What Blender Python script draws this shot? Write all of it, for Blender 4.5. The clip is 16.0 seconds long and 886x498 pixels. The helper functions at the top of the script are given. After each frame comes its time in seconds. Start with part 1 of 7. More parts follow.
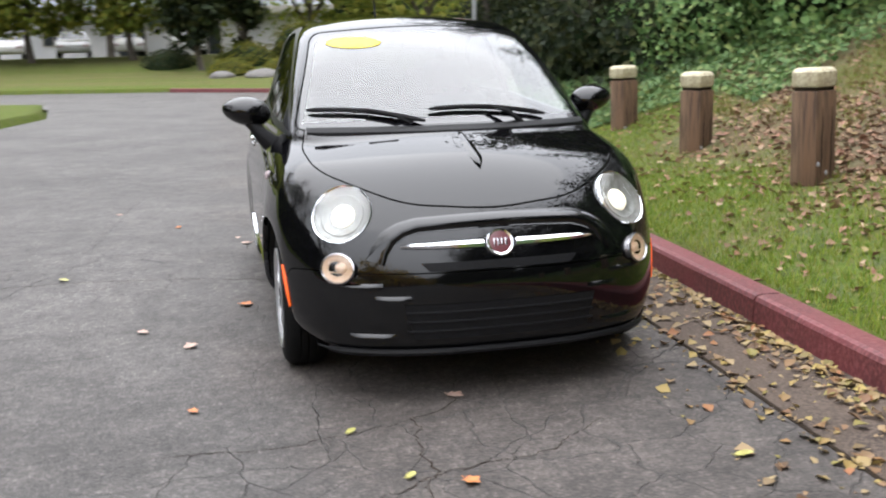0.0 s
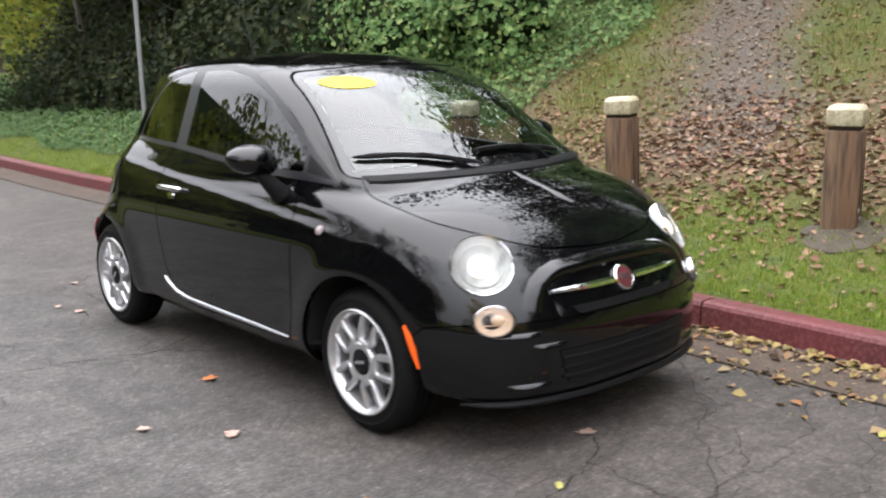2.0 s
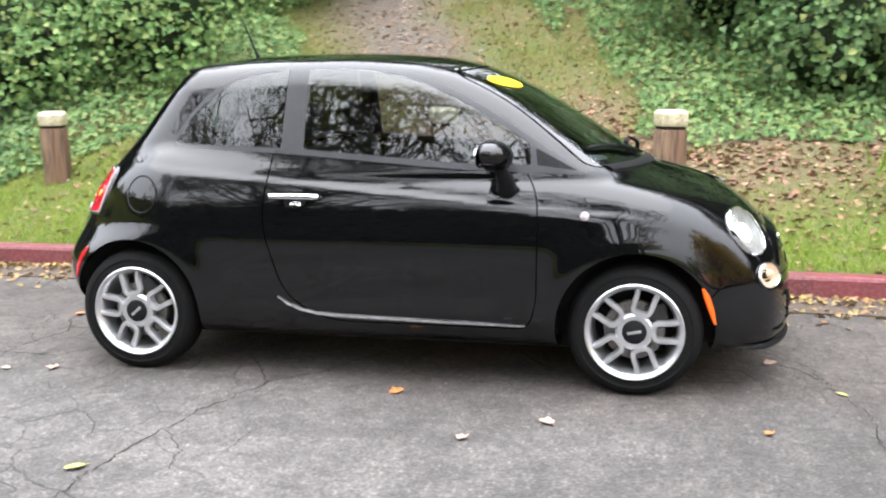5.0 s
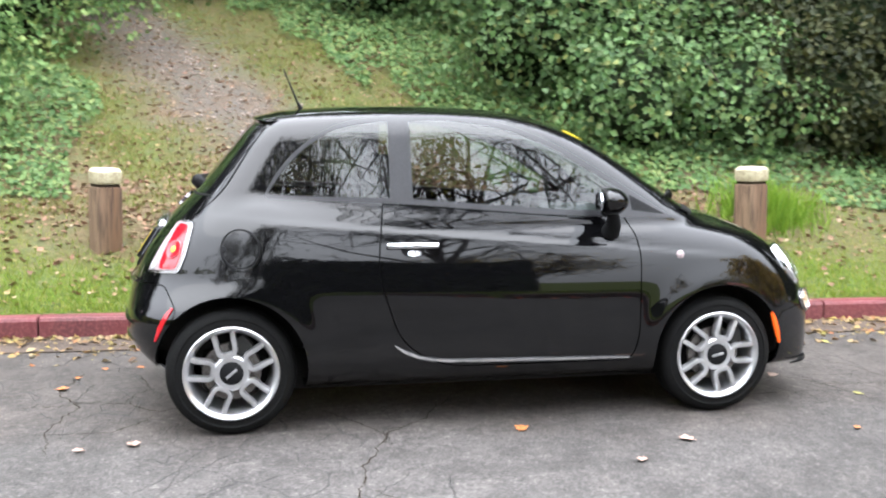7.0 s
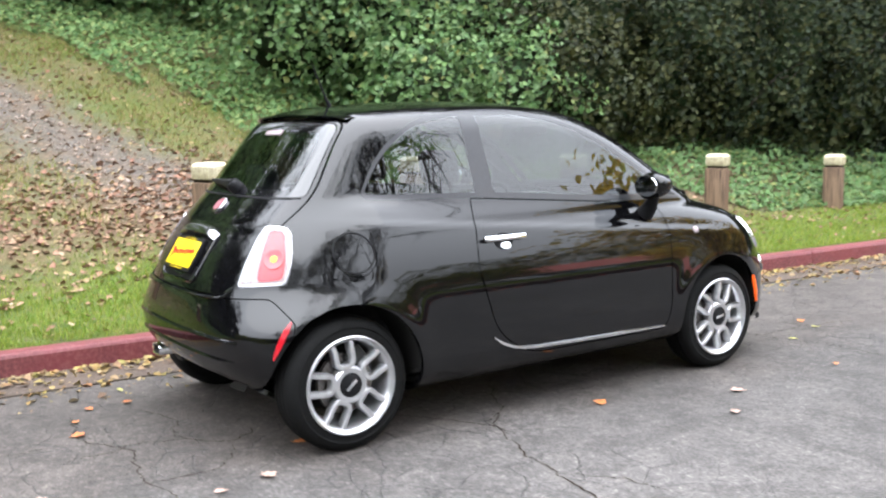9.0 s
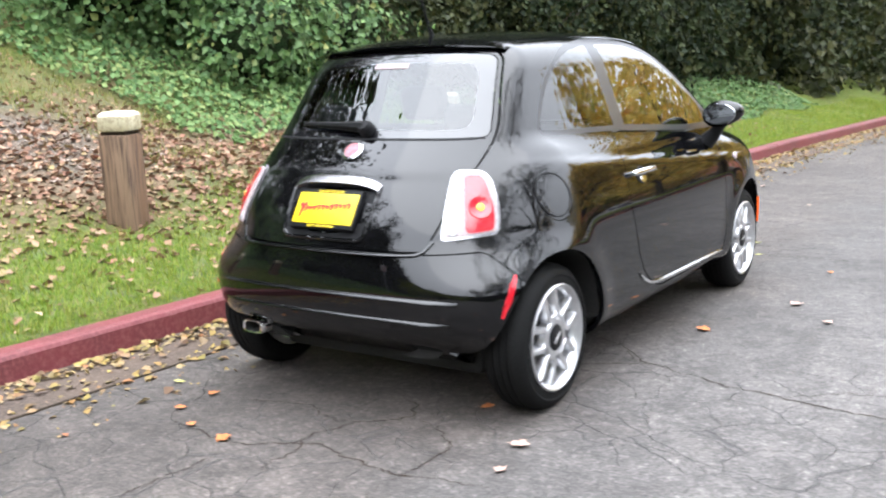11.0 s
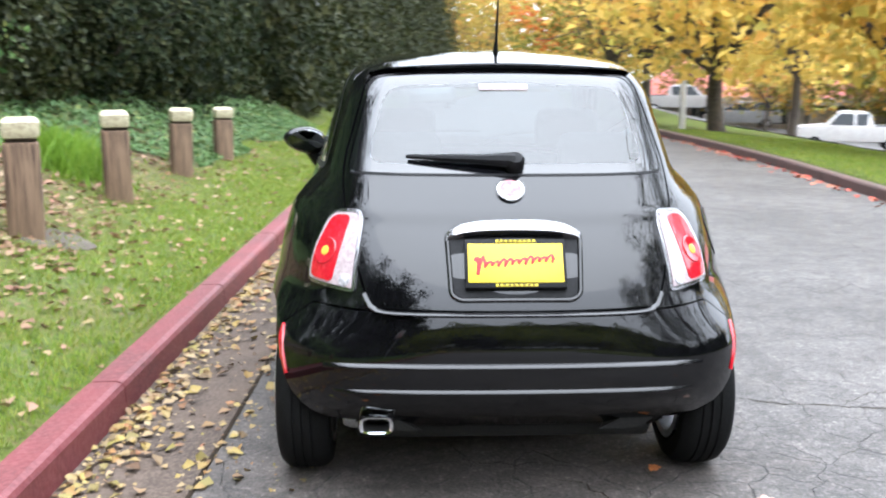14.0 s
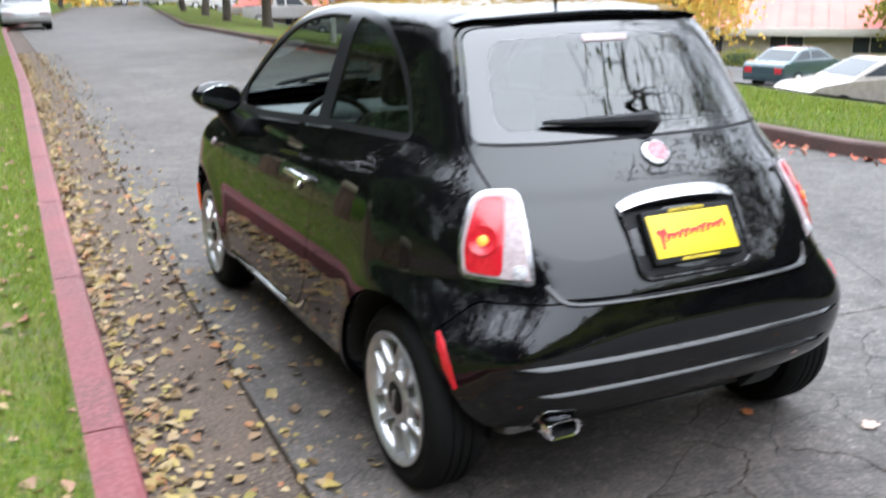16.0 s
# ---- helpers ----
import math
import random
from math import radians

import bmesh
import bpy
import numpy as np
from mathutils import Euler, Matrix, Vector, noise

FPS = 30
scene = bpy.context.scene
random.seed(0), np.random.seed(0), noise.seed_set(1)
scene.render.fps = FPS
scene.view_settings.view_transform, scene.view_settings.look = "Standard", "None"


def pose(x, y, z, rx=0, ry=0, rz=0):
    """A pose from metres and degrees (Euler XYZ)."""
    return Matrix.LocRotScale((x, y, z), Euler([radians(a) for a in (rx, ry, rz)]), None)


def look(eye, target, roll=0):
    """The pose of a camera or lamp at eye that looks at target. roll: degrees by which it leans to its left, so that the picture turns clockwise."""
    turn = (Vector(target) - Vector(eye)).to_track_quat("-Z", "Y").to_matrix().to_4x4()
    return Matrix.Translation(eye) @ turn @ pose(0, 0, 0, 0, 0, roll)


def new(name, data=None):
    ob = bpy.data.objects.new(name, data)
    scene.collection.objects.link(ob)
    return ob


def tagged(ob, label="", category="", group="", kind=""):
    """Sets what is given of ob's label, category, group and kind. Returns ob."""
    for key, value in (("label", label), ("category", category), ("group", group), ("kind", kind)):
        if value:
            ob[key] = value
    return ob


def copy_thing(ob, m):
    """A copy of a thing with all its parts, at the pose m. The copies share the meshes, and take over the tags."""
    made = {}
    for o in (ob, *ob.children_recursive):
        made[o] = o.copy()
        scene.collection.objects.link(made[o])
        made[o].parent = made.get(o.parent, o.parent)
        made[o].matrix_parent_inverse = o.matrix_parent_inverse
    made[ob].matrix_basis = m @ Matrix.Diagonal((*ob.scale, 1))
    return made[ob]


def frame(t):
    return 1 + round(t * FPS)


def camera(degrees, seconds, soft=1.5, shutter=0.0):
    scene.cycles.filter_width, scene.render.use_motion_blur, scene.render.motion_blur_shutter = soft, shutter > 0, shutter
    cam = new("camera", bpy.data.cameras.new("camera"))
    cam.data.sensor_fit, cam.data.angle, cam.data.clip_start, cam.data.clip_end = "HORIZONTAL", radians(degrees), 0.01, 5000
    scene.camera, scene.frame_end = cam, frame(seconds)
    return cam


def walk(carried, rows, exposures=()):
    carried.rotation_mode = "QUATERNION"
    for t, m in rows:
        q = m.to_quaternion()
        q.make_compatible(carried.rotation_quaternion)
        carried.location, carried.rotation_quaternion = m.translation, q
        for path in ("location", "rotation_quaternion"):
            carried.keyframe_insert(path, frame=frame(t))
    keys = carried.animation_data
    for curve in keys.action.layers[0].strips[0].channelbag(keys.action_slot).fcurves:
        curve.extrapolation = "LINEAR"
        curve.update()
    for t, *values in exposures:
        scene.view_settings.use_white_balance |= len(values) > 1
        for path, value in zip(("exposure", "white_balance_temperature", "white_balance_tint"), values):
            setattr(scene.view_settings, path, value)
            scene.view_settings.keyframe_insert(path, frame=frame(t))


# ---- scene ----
cam = camera(48.7, 16.0, soft=2.1, shutter=0.5)
PATH = [
    (0, (1.0, 5.226, 1.308), (0.562, 3.317, 0.903), -1.4),
    (0.5, (1.497, 4.97, 1.341), (0.827, 3.129, 0.939), -3.1),
    (1, (1.951, 4.651, 1.393), (1.073, 2.893, 1.023), -4.7),
    (1.5, (2.429, 4.376, 1.393), (1.361, 2.718, 1.06), -1.2),
    (2, (2.914, 4.111, 1.436), (1.625, 2.631, 1.051), -1.5),
    (2.5, (3.34, 3.725, 1.431), (1.977, 2.314, 1.043), 0.6),
    (3, (3.768, 3.328, 1.419), (2.211, 2.14, 1.014), -0.9),
    (3.5, (4.111, 2.858, 1.371), (2.466, 1.774, 1.027), -3.9),
    (4, (4.441, 2.326, 1.361), (2.662, 1.466, 1.051), -4.2),
    (4.2, (4.566, 2.106, 1.357), (2.75, 1.334, 1.03), -2.9),
    (6.3, (5.107, -0.272, 1.38), (3.135, -0.105, 1.092), -1.1),
    (6.5, (5.129, -0.456, 1.357), (3.161, -0.233, 1.084), -0.7),
    (7, (5.097, -1.025, 1.353), (3.146, -0.655, 1.114), 0.3),
    (7.5, (5.076, -1.571, 1.352), (3.202, -0.948, 1.034), -0.6),
    (8, (4.897, -2.108, 1.349), (3.06, -1.381, 1.039), -1.1),
    (8.5, (4.582, -2.638, 1.404), (2.853, -1.685, 1.085), -1.8),
    (8.7, (4.48, -2.817, 1.363), (2.787, -1.794, 1.073), -1.5),
    (10.8, (2.666, -4.311, 1.325), (1.497, -2.723, 0.991), -2.5),
    (11, (2.494, -4.407, 1.351), (1.381, -2.788, 0.975), -2.3),
    (11.5, (2.029, -4.604, 1.364), (0.994, -2.927, 1.023), -1.5),
    (12, (1.573, -4.757, 1.366), (0.802, -2.953, 0.975), -2.1),
    (12.5, (1.06, -4.812, 1.373), (0.441, -2.945, 1.008), -2.0),
    (13, (0.552, -4.829, 1.388), (0.161, -2.901, 1.027), -1.2),
    (13.5, (0.079, -4.727, 1.402), (-0.063, -2.776, 0.99), -2.2),
    (14, (-0.348, -4.532, 1.408), (-0.267, -2.568, 1.042), 0.2),
    (14.5, (-0.772, -4.349, 1.416), (-0.409, -2.43, 0.982), -0.5),
    (15, (-1.142, -4.089, 1.444), (-0.628, -2.204, 1.014), -1.5),
    (15.5, (-1.521, -3.882, 1.47), (-0.741, -2.088, 1.054), -1.5),
    (16, (-1.854, -3.708, 1.54), (-1.007, -1.979, 0.997), -0.7),
]
walk(cam, [(t, look(eye, target, roll)) for t, eye, target, roll in PATH],
     exposures=[(0, -0.25, 6650, 11), (1.5, -0.28, 6700, 12), (3, 0.15, 6800, 12), (4.2, 0.58, 6700, 11), (6.3, 0.62, 6500, 10), (8.7, 0.52, 6450, 10), (11, 0.58, 6400, 10), (12.5, 0.58, 6350, 10), (14.5, 0.46, 6150, 9), (16, 0.20, 6200, 9)])

# ---- world and light: bright overcast ----
world = bpy.data.worlds.new("overcast_sky")
scene.world = world
world.use_nodes = True
wn, wl = world.node_tree.nodes, world.node_tree.links
sky = wn.new("ShaderNodeTexSky")
sky.sky_type, sky.sun_disc = "NISHITA", False
sky.sun_elevation, sky.sun_rotation = radians(50), radians(120)
cloud = wn.new("ShaderNodeMix")
cloud.data_type = "RGBA"
cloud.inputs[0].default_value = 0.9
cloud.inputs[7].default_value = (75.5, 79.5, 87.0, 1)
# an overcast vault, three times brighter overhead than at the horizon
vault, lift, fall = wn.new("ShaderNodeTexCoord"), wn.new("ShaderNodeSeparateXYZ"), wn.new("ShaderNodeMapRange")
wl.new(vault.outputs["Generated"], lift.inputs[0])
wl.new(lift.outputs["Z"], fall.inputs[0])
fall.inputs[3].default_value, fall.inputs[4].default_value = 0.24, 1.0
dome = wn.new("ShaderNodeVectorMath")
dome.operation = "SCALE"
wl.new(cloud.outputs[2], dome.inputs[0])
wl.new(fall.outputs[0], dome.inputs["Scale"])
wl.new(sky.outputs[0], cloud.inputs[6])
wl.new(dome.outputs[0], wn["Background"].inputs[0])
wn["Background"].inputs[1].default_value = 0.1
sun = new("sun", bpy.data.lights.new("sun", "SUN"))
sun.data.energy, sun.data.angle, sun.data.color = 1.5, radians(80), (1.0, 0.97, 0.92)
sun.matrix_world = look((2, -2.5, 12), (0, 0, 0))


# ---- materials ----
def material(name, base, rough=0.6, metal=0.0, coat=0.0, ior=1.45, vary=None, scale=8.0, fine=None, fine_scale=120.0, bump=0.0, bump_scale=60.0,
             island=0.0, stretch=1.0, spec=0.5, emit=None, power=0.0, alpha=None, trans=0.0):
    """Base colour, mixed towards vary by broad noise and towards fine by fine noise, with relief. island: value spread from piece to piece."""
    m = bpy.data.materials.new(name)
    m.use_nodes = True
    n, l = m.node_tree.nodes, m.node_tree.links
    p = n["Principled BSDF"]
    p.inputs["Roughness"].default_value, p.inputs["Metallic"].default_value = rough, metal
    p.inputs["Coat Weight"].default_value, p.inputs["IOR"].default_value = coat, ior
    p.inputs["Coat Roughness"].default_value, p.inputs["Coat IOR"].default_value = 0.02, 1.5
    p.inputs["Specular IOR Level"].default_value = spec
    p.inputs["Transmission Weight"].default_value = trans
    co = n.new("ShaderNodeTexCoord")
    rgb = n.new("ShaderNodeRGB")
    rgb.outputs[0].default_value = (*base, 1)
    out = rgb.outputs[0]

    def mix(fac, a, b):
        x = n.new("ShaderNodeMix")
        x.data_type = "RGBA"
        l.new(fac, x.inputs[0])
        l.new(a, x.inputs[6])
        if isinstance(b, tuple):
            x.inputs[7].default_value = (*b, 1)
        else:
            l.new(b, x.inputs[7])
        return x.outputs[2]

    def noisy(sc, lo, hi, detail=4.0):
        t, r = n.new("ShaderNodeTexNoise"), n.new("ShaderNodeMapRange")
        t.inputs["Scale"].default_value, t.inputs["Detail"].default_value = sc, detail
        r.inputs[1].default_value, r.inputs[2].default_value = lo, hi
        if stretch != 1.0:
            mp = n.new("ShaderNodeMapping")
            mp.inputs["Scale"].default_value = (1, 1, stretch)
            l.new(co.outputs["Object"], mp.inputs[0])
            l.new(mp.outputs[0], t.inputs["Vector"])
        else:
            l.new(co.outputs["Object"], t.inputs["Vector"])
        l.new(t.outputs[0], r.inputs[0])
        return r.outputs[0], t.outputs[0]

    if vary:
        out = mix(noisy(scale, 0.38, 0.62)[0], out, vary)
    if fine:
        out = mix(noisy(fine_scale, 0.42, 0.66, 2.0)[0], out, fine)
    if island:
        g, h = n.new("ShaderNodeNewGeometry"), n.new("ShaderNodeHueSaturation")
        r = n.new("ShaderNodeMapRange")
        r.inputs[3].default_value, r.inputs[4].default_value = 1 - island, 1 + island
        l.new(g.outputs["Random Per Island"], r.inputs[0])
        l.new(r.outputs[0], h.inputs["Value"])
        r2 = n.new("ShaderNodeMapRange")
        r2.inputs[3].default_value, r2.inputs[4].default_value = 0.5 + island * 0.09, 0.5 - island * 0.05
        l.new(g.outputs["Random Per Island"], r2.inputs[0])
        l.new(r2.outputs[0], h.inputs["Hue"])
        l.new(out, h.inputs["Color"])
        out = h.outputs[0]
    l.new(out, p.inputs["Base Color"])
    if bump:
        b = n.new("ShaderNodeBump")
        b.inputs["Strength"].default_value, b.inputs["Distance"].default_value = bump, 0.01
        l.new(noisy(bump_scale, 0, 1)[1], b.inputs["Height"])
        l.new(b.outputs[0], p.inputs["Normal"])
    if emit:
        p.inputs["Emission Color"].default_value, p.inputs["Emission Strength"].default_value = (*emit, 1), power
    return m


def palette(name, colours, rough=0.6, bump=0.0, thin=0.0, tone=0.66):
    """Each loose piece takes one of the colours by chance; tone scales them all."""
    colours = [(c[0] * tone * 0.78, c[1] * tone * 0.69, c[2] * tone * 0.62) for c in colours]
    m = material(name, colours[0], rough, spec=0.28)
    n, l = m.node_tree.nodes, m.node_tree.links
    g, r = n.new("ShaderNodeNewGeometry"), n.new("ShaderNodeValToRGB")
    r.color_ramp.interpolation = "LINEAR"
    while len(r.color_ramp.elements) < len(colours):
        r.color_ramp.elements.new(0.5)
    for k, e in enumerate(r.color_ramp.elements):
        e.position, e.color = k / (len(colours) - 1), (*colours[k], 1)
    l.new(g.outputs["Random Per Island"], r.inputs[0])
    l.new(r.outputs[0], n["Principled BSDF"].inputs["Base Color"])
    if thin:
        t, a = n.new("ShaderNodeBsdfTranslucent"), n.new("ShaderNodeMixShader")
        l.new(r.outputs[0], t.inputs[0])
        a.inputs[0].default_value = thin
        l.new(n["Principled BSDF"].outputs[0], a.inputs[1])
        l.new(t.outputs[0], a.inputs[2])
        l.new(a.outputs[0], n["Material Output"].inputs[0])
    return m


def glass(name, tint, ior=1.5, rough=0.0):
    """Thin pane: tinted see-through with Fresnel gloss."""
    m = bpy.data.materials.new(name)
    m.use_nodes = True
    n, l = m.node_tree.nodes, m.node_tree.links
    n.remove(n["Principled BSDF"])
    t, g, f, x = (n.new("ShaderNode" + k) for k in ("BsdfTransparent", "BsdfGlossy", "LayerWeight", "MixShader"))
    t.inputs[0].default_value, f.inputs["Blend"].default_value = (*tint, 1), 0.5
    g.inputs["Roughness"].default_value, g.inputs["Color"].default_value = rough, (1, 1, 1, 1)
    p5, r0 = n.new("ShaderNodeMath"), n.new("ShaderNodeMapRange")
    p5.operation, p5.inputs[1].default_value = "POWER", 4.2
    l.new(f.outputs["Facing"], p5.inputs[0])
    l.new(p5.outputs[0], r0.inputs[0])
    r0.inputs[3].default_value, r0.inputs[4].default_value = ((ior - 1) / (ior + 1)) ** 2, 1.0
    l.new(r0.outputs[0], x.inputs[0])
    l.new(t.outputs[0], x.inputs[1])
    l.new(g.outputs[0], x.inputs[2])
    l.new(x.outputs[0], n["Material Output"].inputs[0])
    return m


PAINT = material("black_car_paint", (0.0015, 0.0015, 0.0018), 0.03, ior=1.48, spec=0.5, vary=(0.003, 0.003, 0.0035), scale=40)
TRIM = material("black_plastic_trim", (0.006, 0.006, 0.0065), 0.5, fine=(0.01, 0.01, 0.011), bump=0.05, bump_scale=300, spec=0.15)
SATIN = material("satin_black_pillar", (0.012, 0.012, 0.014), 0.34, fine=(0.017, 0.017, 0.02))
UNDER = material("dark_underbody", (0.008, 0.008, 0.008), 0.8, fine=(0.015, 0.014, 0.012))
RUBBER = material("tyre_rubber", (0.004, 0.004, 0.004), 0.75, fine=(0.007, 0.007, 0.0068), bump=0.1, bump_scale=200, spec=0.14)
ALLOY = material("silver_alloy", (0.55, 0.55, 0.56), 0.30, metal=0.8, vary=(0.46, 0.46, 0.47), scale=20)
CHROME = material("chrome", (0.85, 0.86, 0.88), 0.06, metal=1.0, fine=(0.75, 0.76, 0.78))
BRAKE = material("brake_steel", (0.2, 0.19, 0.18), 0.4, metal=0.8, fine=(0.12, 0.1, 0.09))
GLASS_SIDE = glass("tinted_side_glass", (0.2, 0.23, 0.22), 1.6)
GLASS_WIND = glass("windscreen_glass", (0.46, 0.54, 0.52), 1.82)
GLASS_REAR = glass("rear_glass", (0.19, 0.22, 0.24), 1.66)
GLASS_CLEAR = glass("clear_lens", (0.93, 0.95, 0.95), 1.5)
FRIT = material("black_glass_border", (0.004, 0.004, 0.005), 0.05, coat=0.0, ior=1.70)
LAMP_ON = material("lit_lamp", (0.9, 0.85, 0.7), 0.2, emit=(1.0, 0.93, 0.80), power=1.0)
LAMP_DIM = material("dim_lamp", (0.50, 0.36, 0.27), 0.3, vary=(0.36, 0.23, 0.15), scale=45, emit=(1.0, 0.62, 0.36), power=0.2, fine=(0.45, 0.33, 0.25), fine_scale=90)
CLEAR_BULB = material("clear_bulb", (0.42, 0.41, 0.42), 0.15, fine=(0.25, 0.24, 0.25), fine_scale=90)
MIRROR = material("mirror_silver", (0.62, 0.64, 0.66), 0.02, metal=1.0)
SATIN_CHROME = material("satin_chrome", (0.42, 0.41, 0.42), 0.22, metal=1.0, fine=(0.34, 0.33, 0.34))
DIRT = material("damp_dirt", (0.020, 0.014, 0.010), 0.95, spec=0.1, vary=(0.03, 0.022, 0.015), scale=9, fine=(0.012, 0.009, 0.006))
LAMP_BOWL = material("lit_lamp_bowl", (0.25, 0.247, 0.24), 0.3, metal=0.5, fine=(0.15, 0.148, 0.145), fine_scale=40, emit=(1.0, 0.95, 0.86), power=0.10)
AMBER = material("amber_marker", (0.675, 0.098, 0.015), 0.2, spec=0.3, emit=(1.0, 0.12, 0.01), power=0.35)
AMBER_DOT = material("amber_bulb", (1.0, 0.35, 0.05), 0.25, emit=(1.0, 0.35, 0.05), power=0.12)
RED_LENS = material("red_lens", (0.413, 0.012, 0.022), 0.10, spec=0.5, coat=0.6, vary=(0.315, 0.007, 0.013), scale=60, emit=(0.9, 0.02, 0.03), power=0.06)
WHITE_LENS = material("white_lens", (0.374, 0.310, 0.317), 0.12, spec=0.3, vary=(0.288, 0.230, 0.238), scale=70)
YELLOW = material("yellow_card", (0.629, 0.459, 0.007), 0.45, vary=(0.651, 0.488, 0.007), scale=30)
RED_INK = material("red_ink", (0.562, 0.022, 0.015), 0.5)
PALE_BADGE = material("pale_badge", (0.36, 0.17, 0.19), 0.3, metal=0.2, vary=(0.26, 0.07, 0.09), scale=60)
BADGE = material("dark_red_badge", (0.10, 0.022, 0.027), 0.35, coat=0.5)
SEAT = material("dark_grey_cloth", (0.035, 0.035, 0.038), 0.9, fine=(0.06, 0.06, 0.063), bump=0.2, bump_scale=250)
DASH = material("dash_plastic", (0.12, 0.125, 0.13), 0.5, fine=(0.15, 0.155, 0.16))
IVORY = material("light_dash_panel", (0.245, 0.259, 0.259), 0.35)
ASPHALT = material("asphalt", (0.15, 0.147, 0.15), 0.85)
CONCRETE = material("gutter_concrete", (0.062, 0.042, 0.030), 0.9, vary=(0.034, 0.023, 0.017), scale=2.5, fine=(0.09, 0.066, 0.05), fine_scale=70, bump=0.4, bump_scale=60)
RED_KERB = material("red_kerb_paint", (0.122, 0.022, 0.026), 0.6, vary=(0.079, 0.019, 0.021), scale=3, fine=(0.151, 0.043, 0.045), fine_scale=45, bump=0.3, bump_scale=60)
DARK_KERB = material("old_dark_kerb", (0.068, 0.034, 0.030), 0.75, vary=(0.045, 0.030, 0.026), scale=4, fine=(0.105, 0.060, 0.053), bump=0.25)
WOOD = material("weathered_post_wood", (0.115, 0.062, 0.032), 0.8, vary=(0.155, 0.1, 0.06), scale=3, fine=(0.045, 0.025, 0.014), fine_scale=45, bump=0.35, bump_scale=60, stretch=0.07)
CAP_PAINT = material("worn_cream_paint", (0.50, 0.46, 0.32), 0.6, vary=(0.41, 0.36, 0.235), scale=12, fine=(0.30, 0.26, 0.175), fine_scale=45, bump=0.25, bump_scale=80)
STEEL = material("galvanised_steel", (0.336, 0.344, 0.352), 0.45, metal=0.6, fine=(0.240, 0.240, 0.248))
SIGN_WHITE = material("white_sign", (0.600, 0.584, 0.576), 0.4, vary=(0.528, 0.512, 0.504))
SIGN_RED = material("faded_red_print", (0.400, 0.096, 0.096), 0.5)
BARK = material("bark", (0.056, 0.045, 0.036), 0.9, vary=(0.034, 0.027, 0.022), scale=5, fine=(0.098, 0.083, 0.068), fine_scale=30, bump=0.6, bump_scale=25)
SOIL = material("bank_ground", (0.07, 0.085, 0.03), 0.95, spec=0.08)
STONE = material("pale_boulder", (0.128, 0.120, 0.112), 0.85, vary=(0.083, 0.075, 0.071), scale=2, fine=(0.173, 0.165, 0.150), fine_scale=30, bump=0.5, bump_scale=15)


# ---- building helpers ----
def mesh_object(name, verts, faces, mat=None, parent=None, label="", smooth=False, normals=None):
    me = bpy.data.meshes.new(name)
    me.from_pydata([tuple(v) for v in verts], [], [tuple(f) for f in faces])
    if smooth:
        me.shade_smooth()
    if normals is not None:
        me.normals_split_custom_set_from_vertices([tuple(n) for n in normals])
    if mat:
        me.materials.append(mat)
    ob = new(name, me)
    if parent:
        ob.parent = parent
    if label:
        ob["label"] = label
    return ob


def part(name, bm, mat, parent=None, label="", smooth=True, angle=40):
    me = bpy.data.meshes.new(name)
    bmesh.ops.recalc_face_normals(bm, faces=bm.faces)
    bm.to_mesh(me)
    bm.free()
    if smooth:
        me.shade_smooth()
        me.set_sharp_from_angle(angle=radians(angle))
    if mat:
        me.materials.append(mat)
    ob = new(name, me)
    if parent:
        ob.parent = parent
    if label:
        ob["label"] = label
    return ob


def thing(name, label, category, group="", m=None):
    ob = tagged(new(name), label, category, group)
    if m is not None:
        ob.matrix_world = m
    return ob


def add_box(bm, x0, x1, y0, y1, z0, z1, bevel=0.0, m=None, seg=2):
    r = bmesh.ops.create_cube(bm, size=1)["verts"]
    for v in r:
        v.co = Vector(((x0 + x1) / 2 + v.co.x * (x1 - x0), (y0 + y1) / 2 + v.co.y * (y1 - y0), (z0 + z1) / 2 + v.co.z * (z1 - z0)))
    if bevel:
        edges = list({e for v in r for e in v.link_edges})
        out = bmesh.ops.bevel(bm, geom=edges, offset=bevel, segments=seg, affect="EDGES", profile=0.5)
        r = list({v for f in out["faces"] for v in f.verts} | {v for v in r if v.is_valid})
    if m is not None:
        bmesh.ops.transform(bm, matrix=m, verts=r)
    return r


def add_tube(bm, points, radii, sides=8, closed_ends=True):
    """A tube through points with a radius at each."""
    rings = []
    pts = [Vector(p) for p in points]
    ref = None
    for k, p in enumerate(pts):
        d = (pts[min(k + 1, len(pts) - 1)] - pts[max(k - 1, 0)]).normalized()
        if ref is None:
            ref = d.orthogonal().normalized()
        a = (ref - d * ref.dot(d)).normalized()
        ref, b = a, d.cross(a)
        r = radii[k] if hasattr(radii, "__len__") else radii
        rings.append([bm.verts.new(p + (a * math.cos(t) + b * math.sin(t)) * r) for t in (2 * math.pi * i / sides for i in range(sides))])
    for r0, r1 in zip(rings, rings[1:]):
        for i in range(sides):
            bm.faces.new((r0[i], r0[(i + 1) % sides], r1[(i + 1) % sides], r1[i]))
    if closed_ends:
        bm.faces.new(rings[0][::-1])
        bm.faces.new(rings[-1])
    return rings


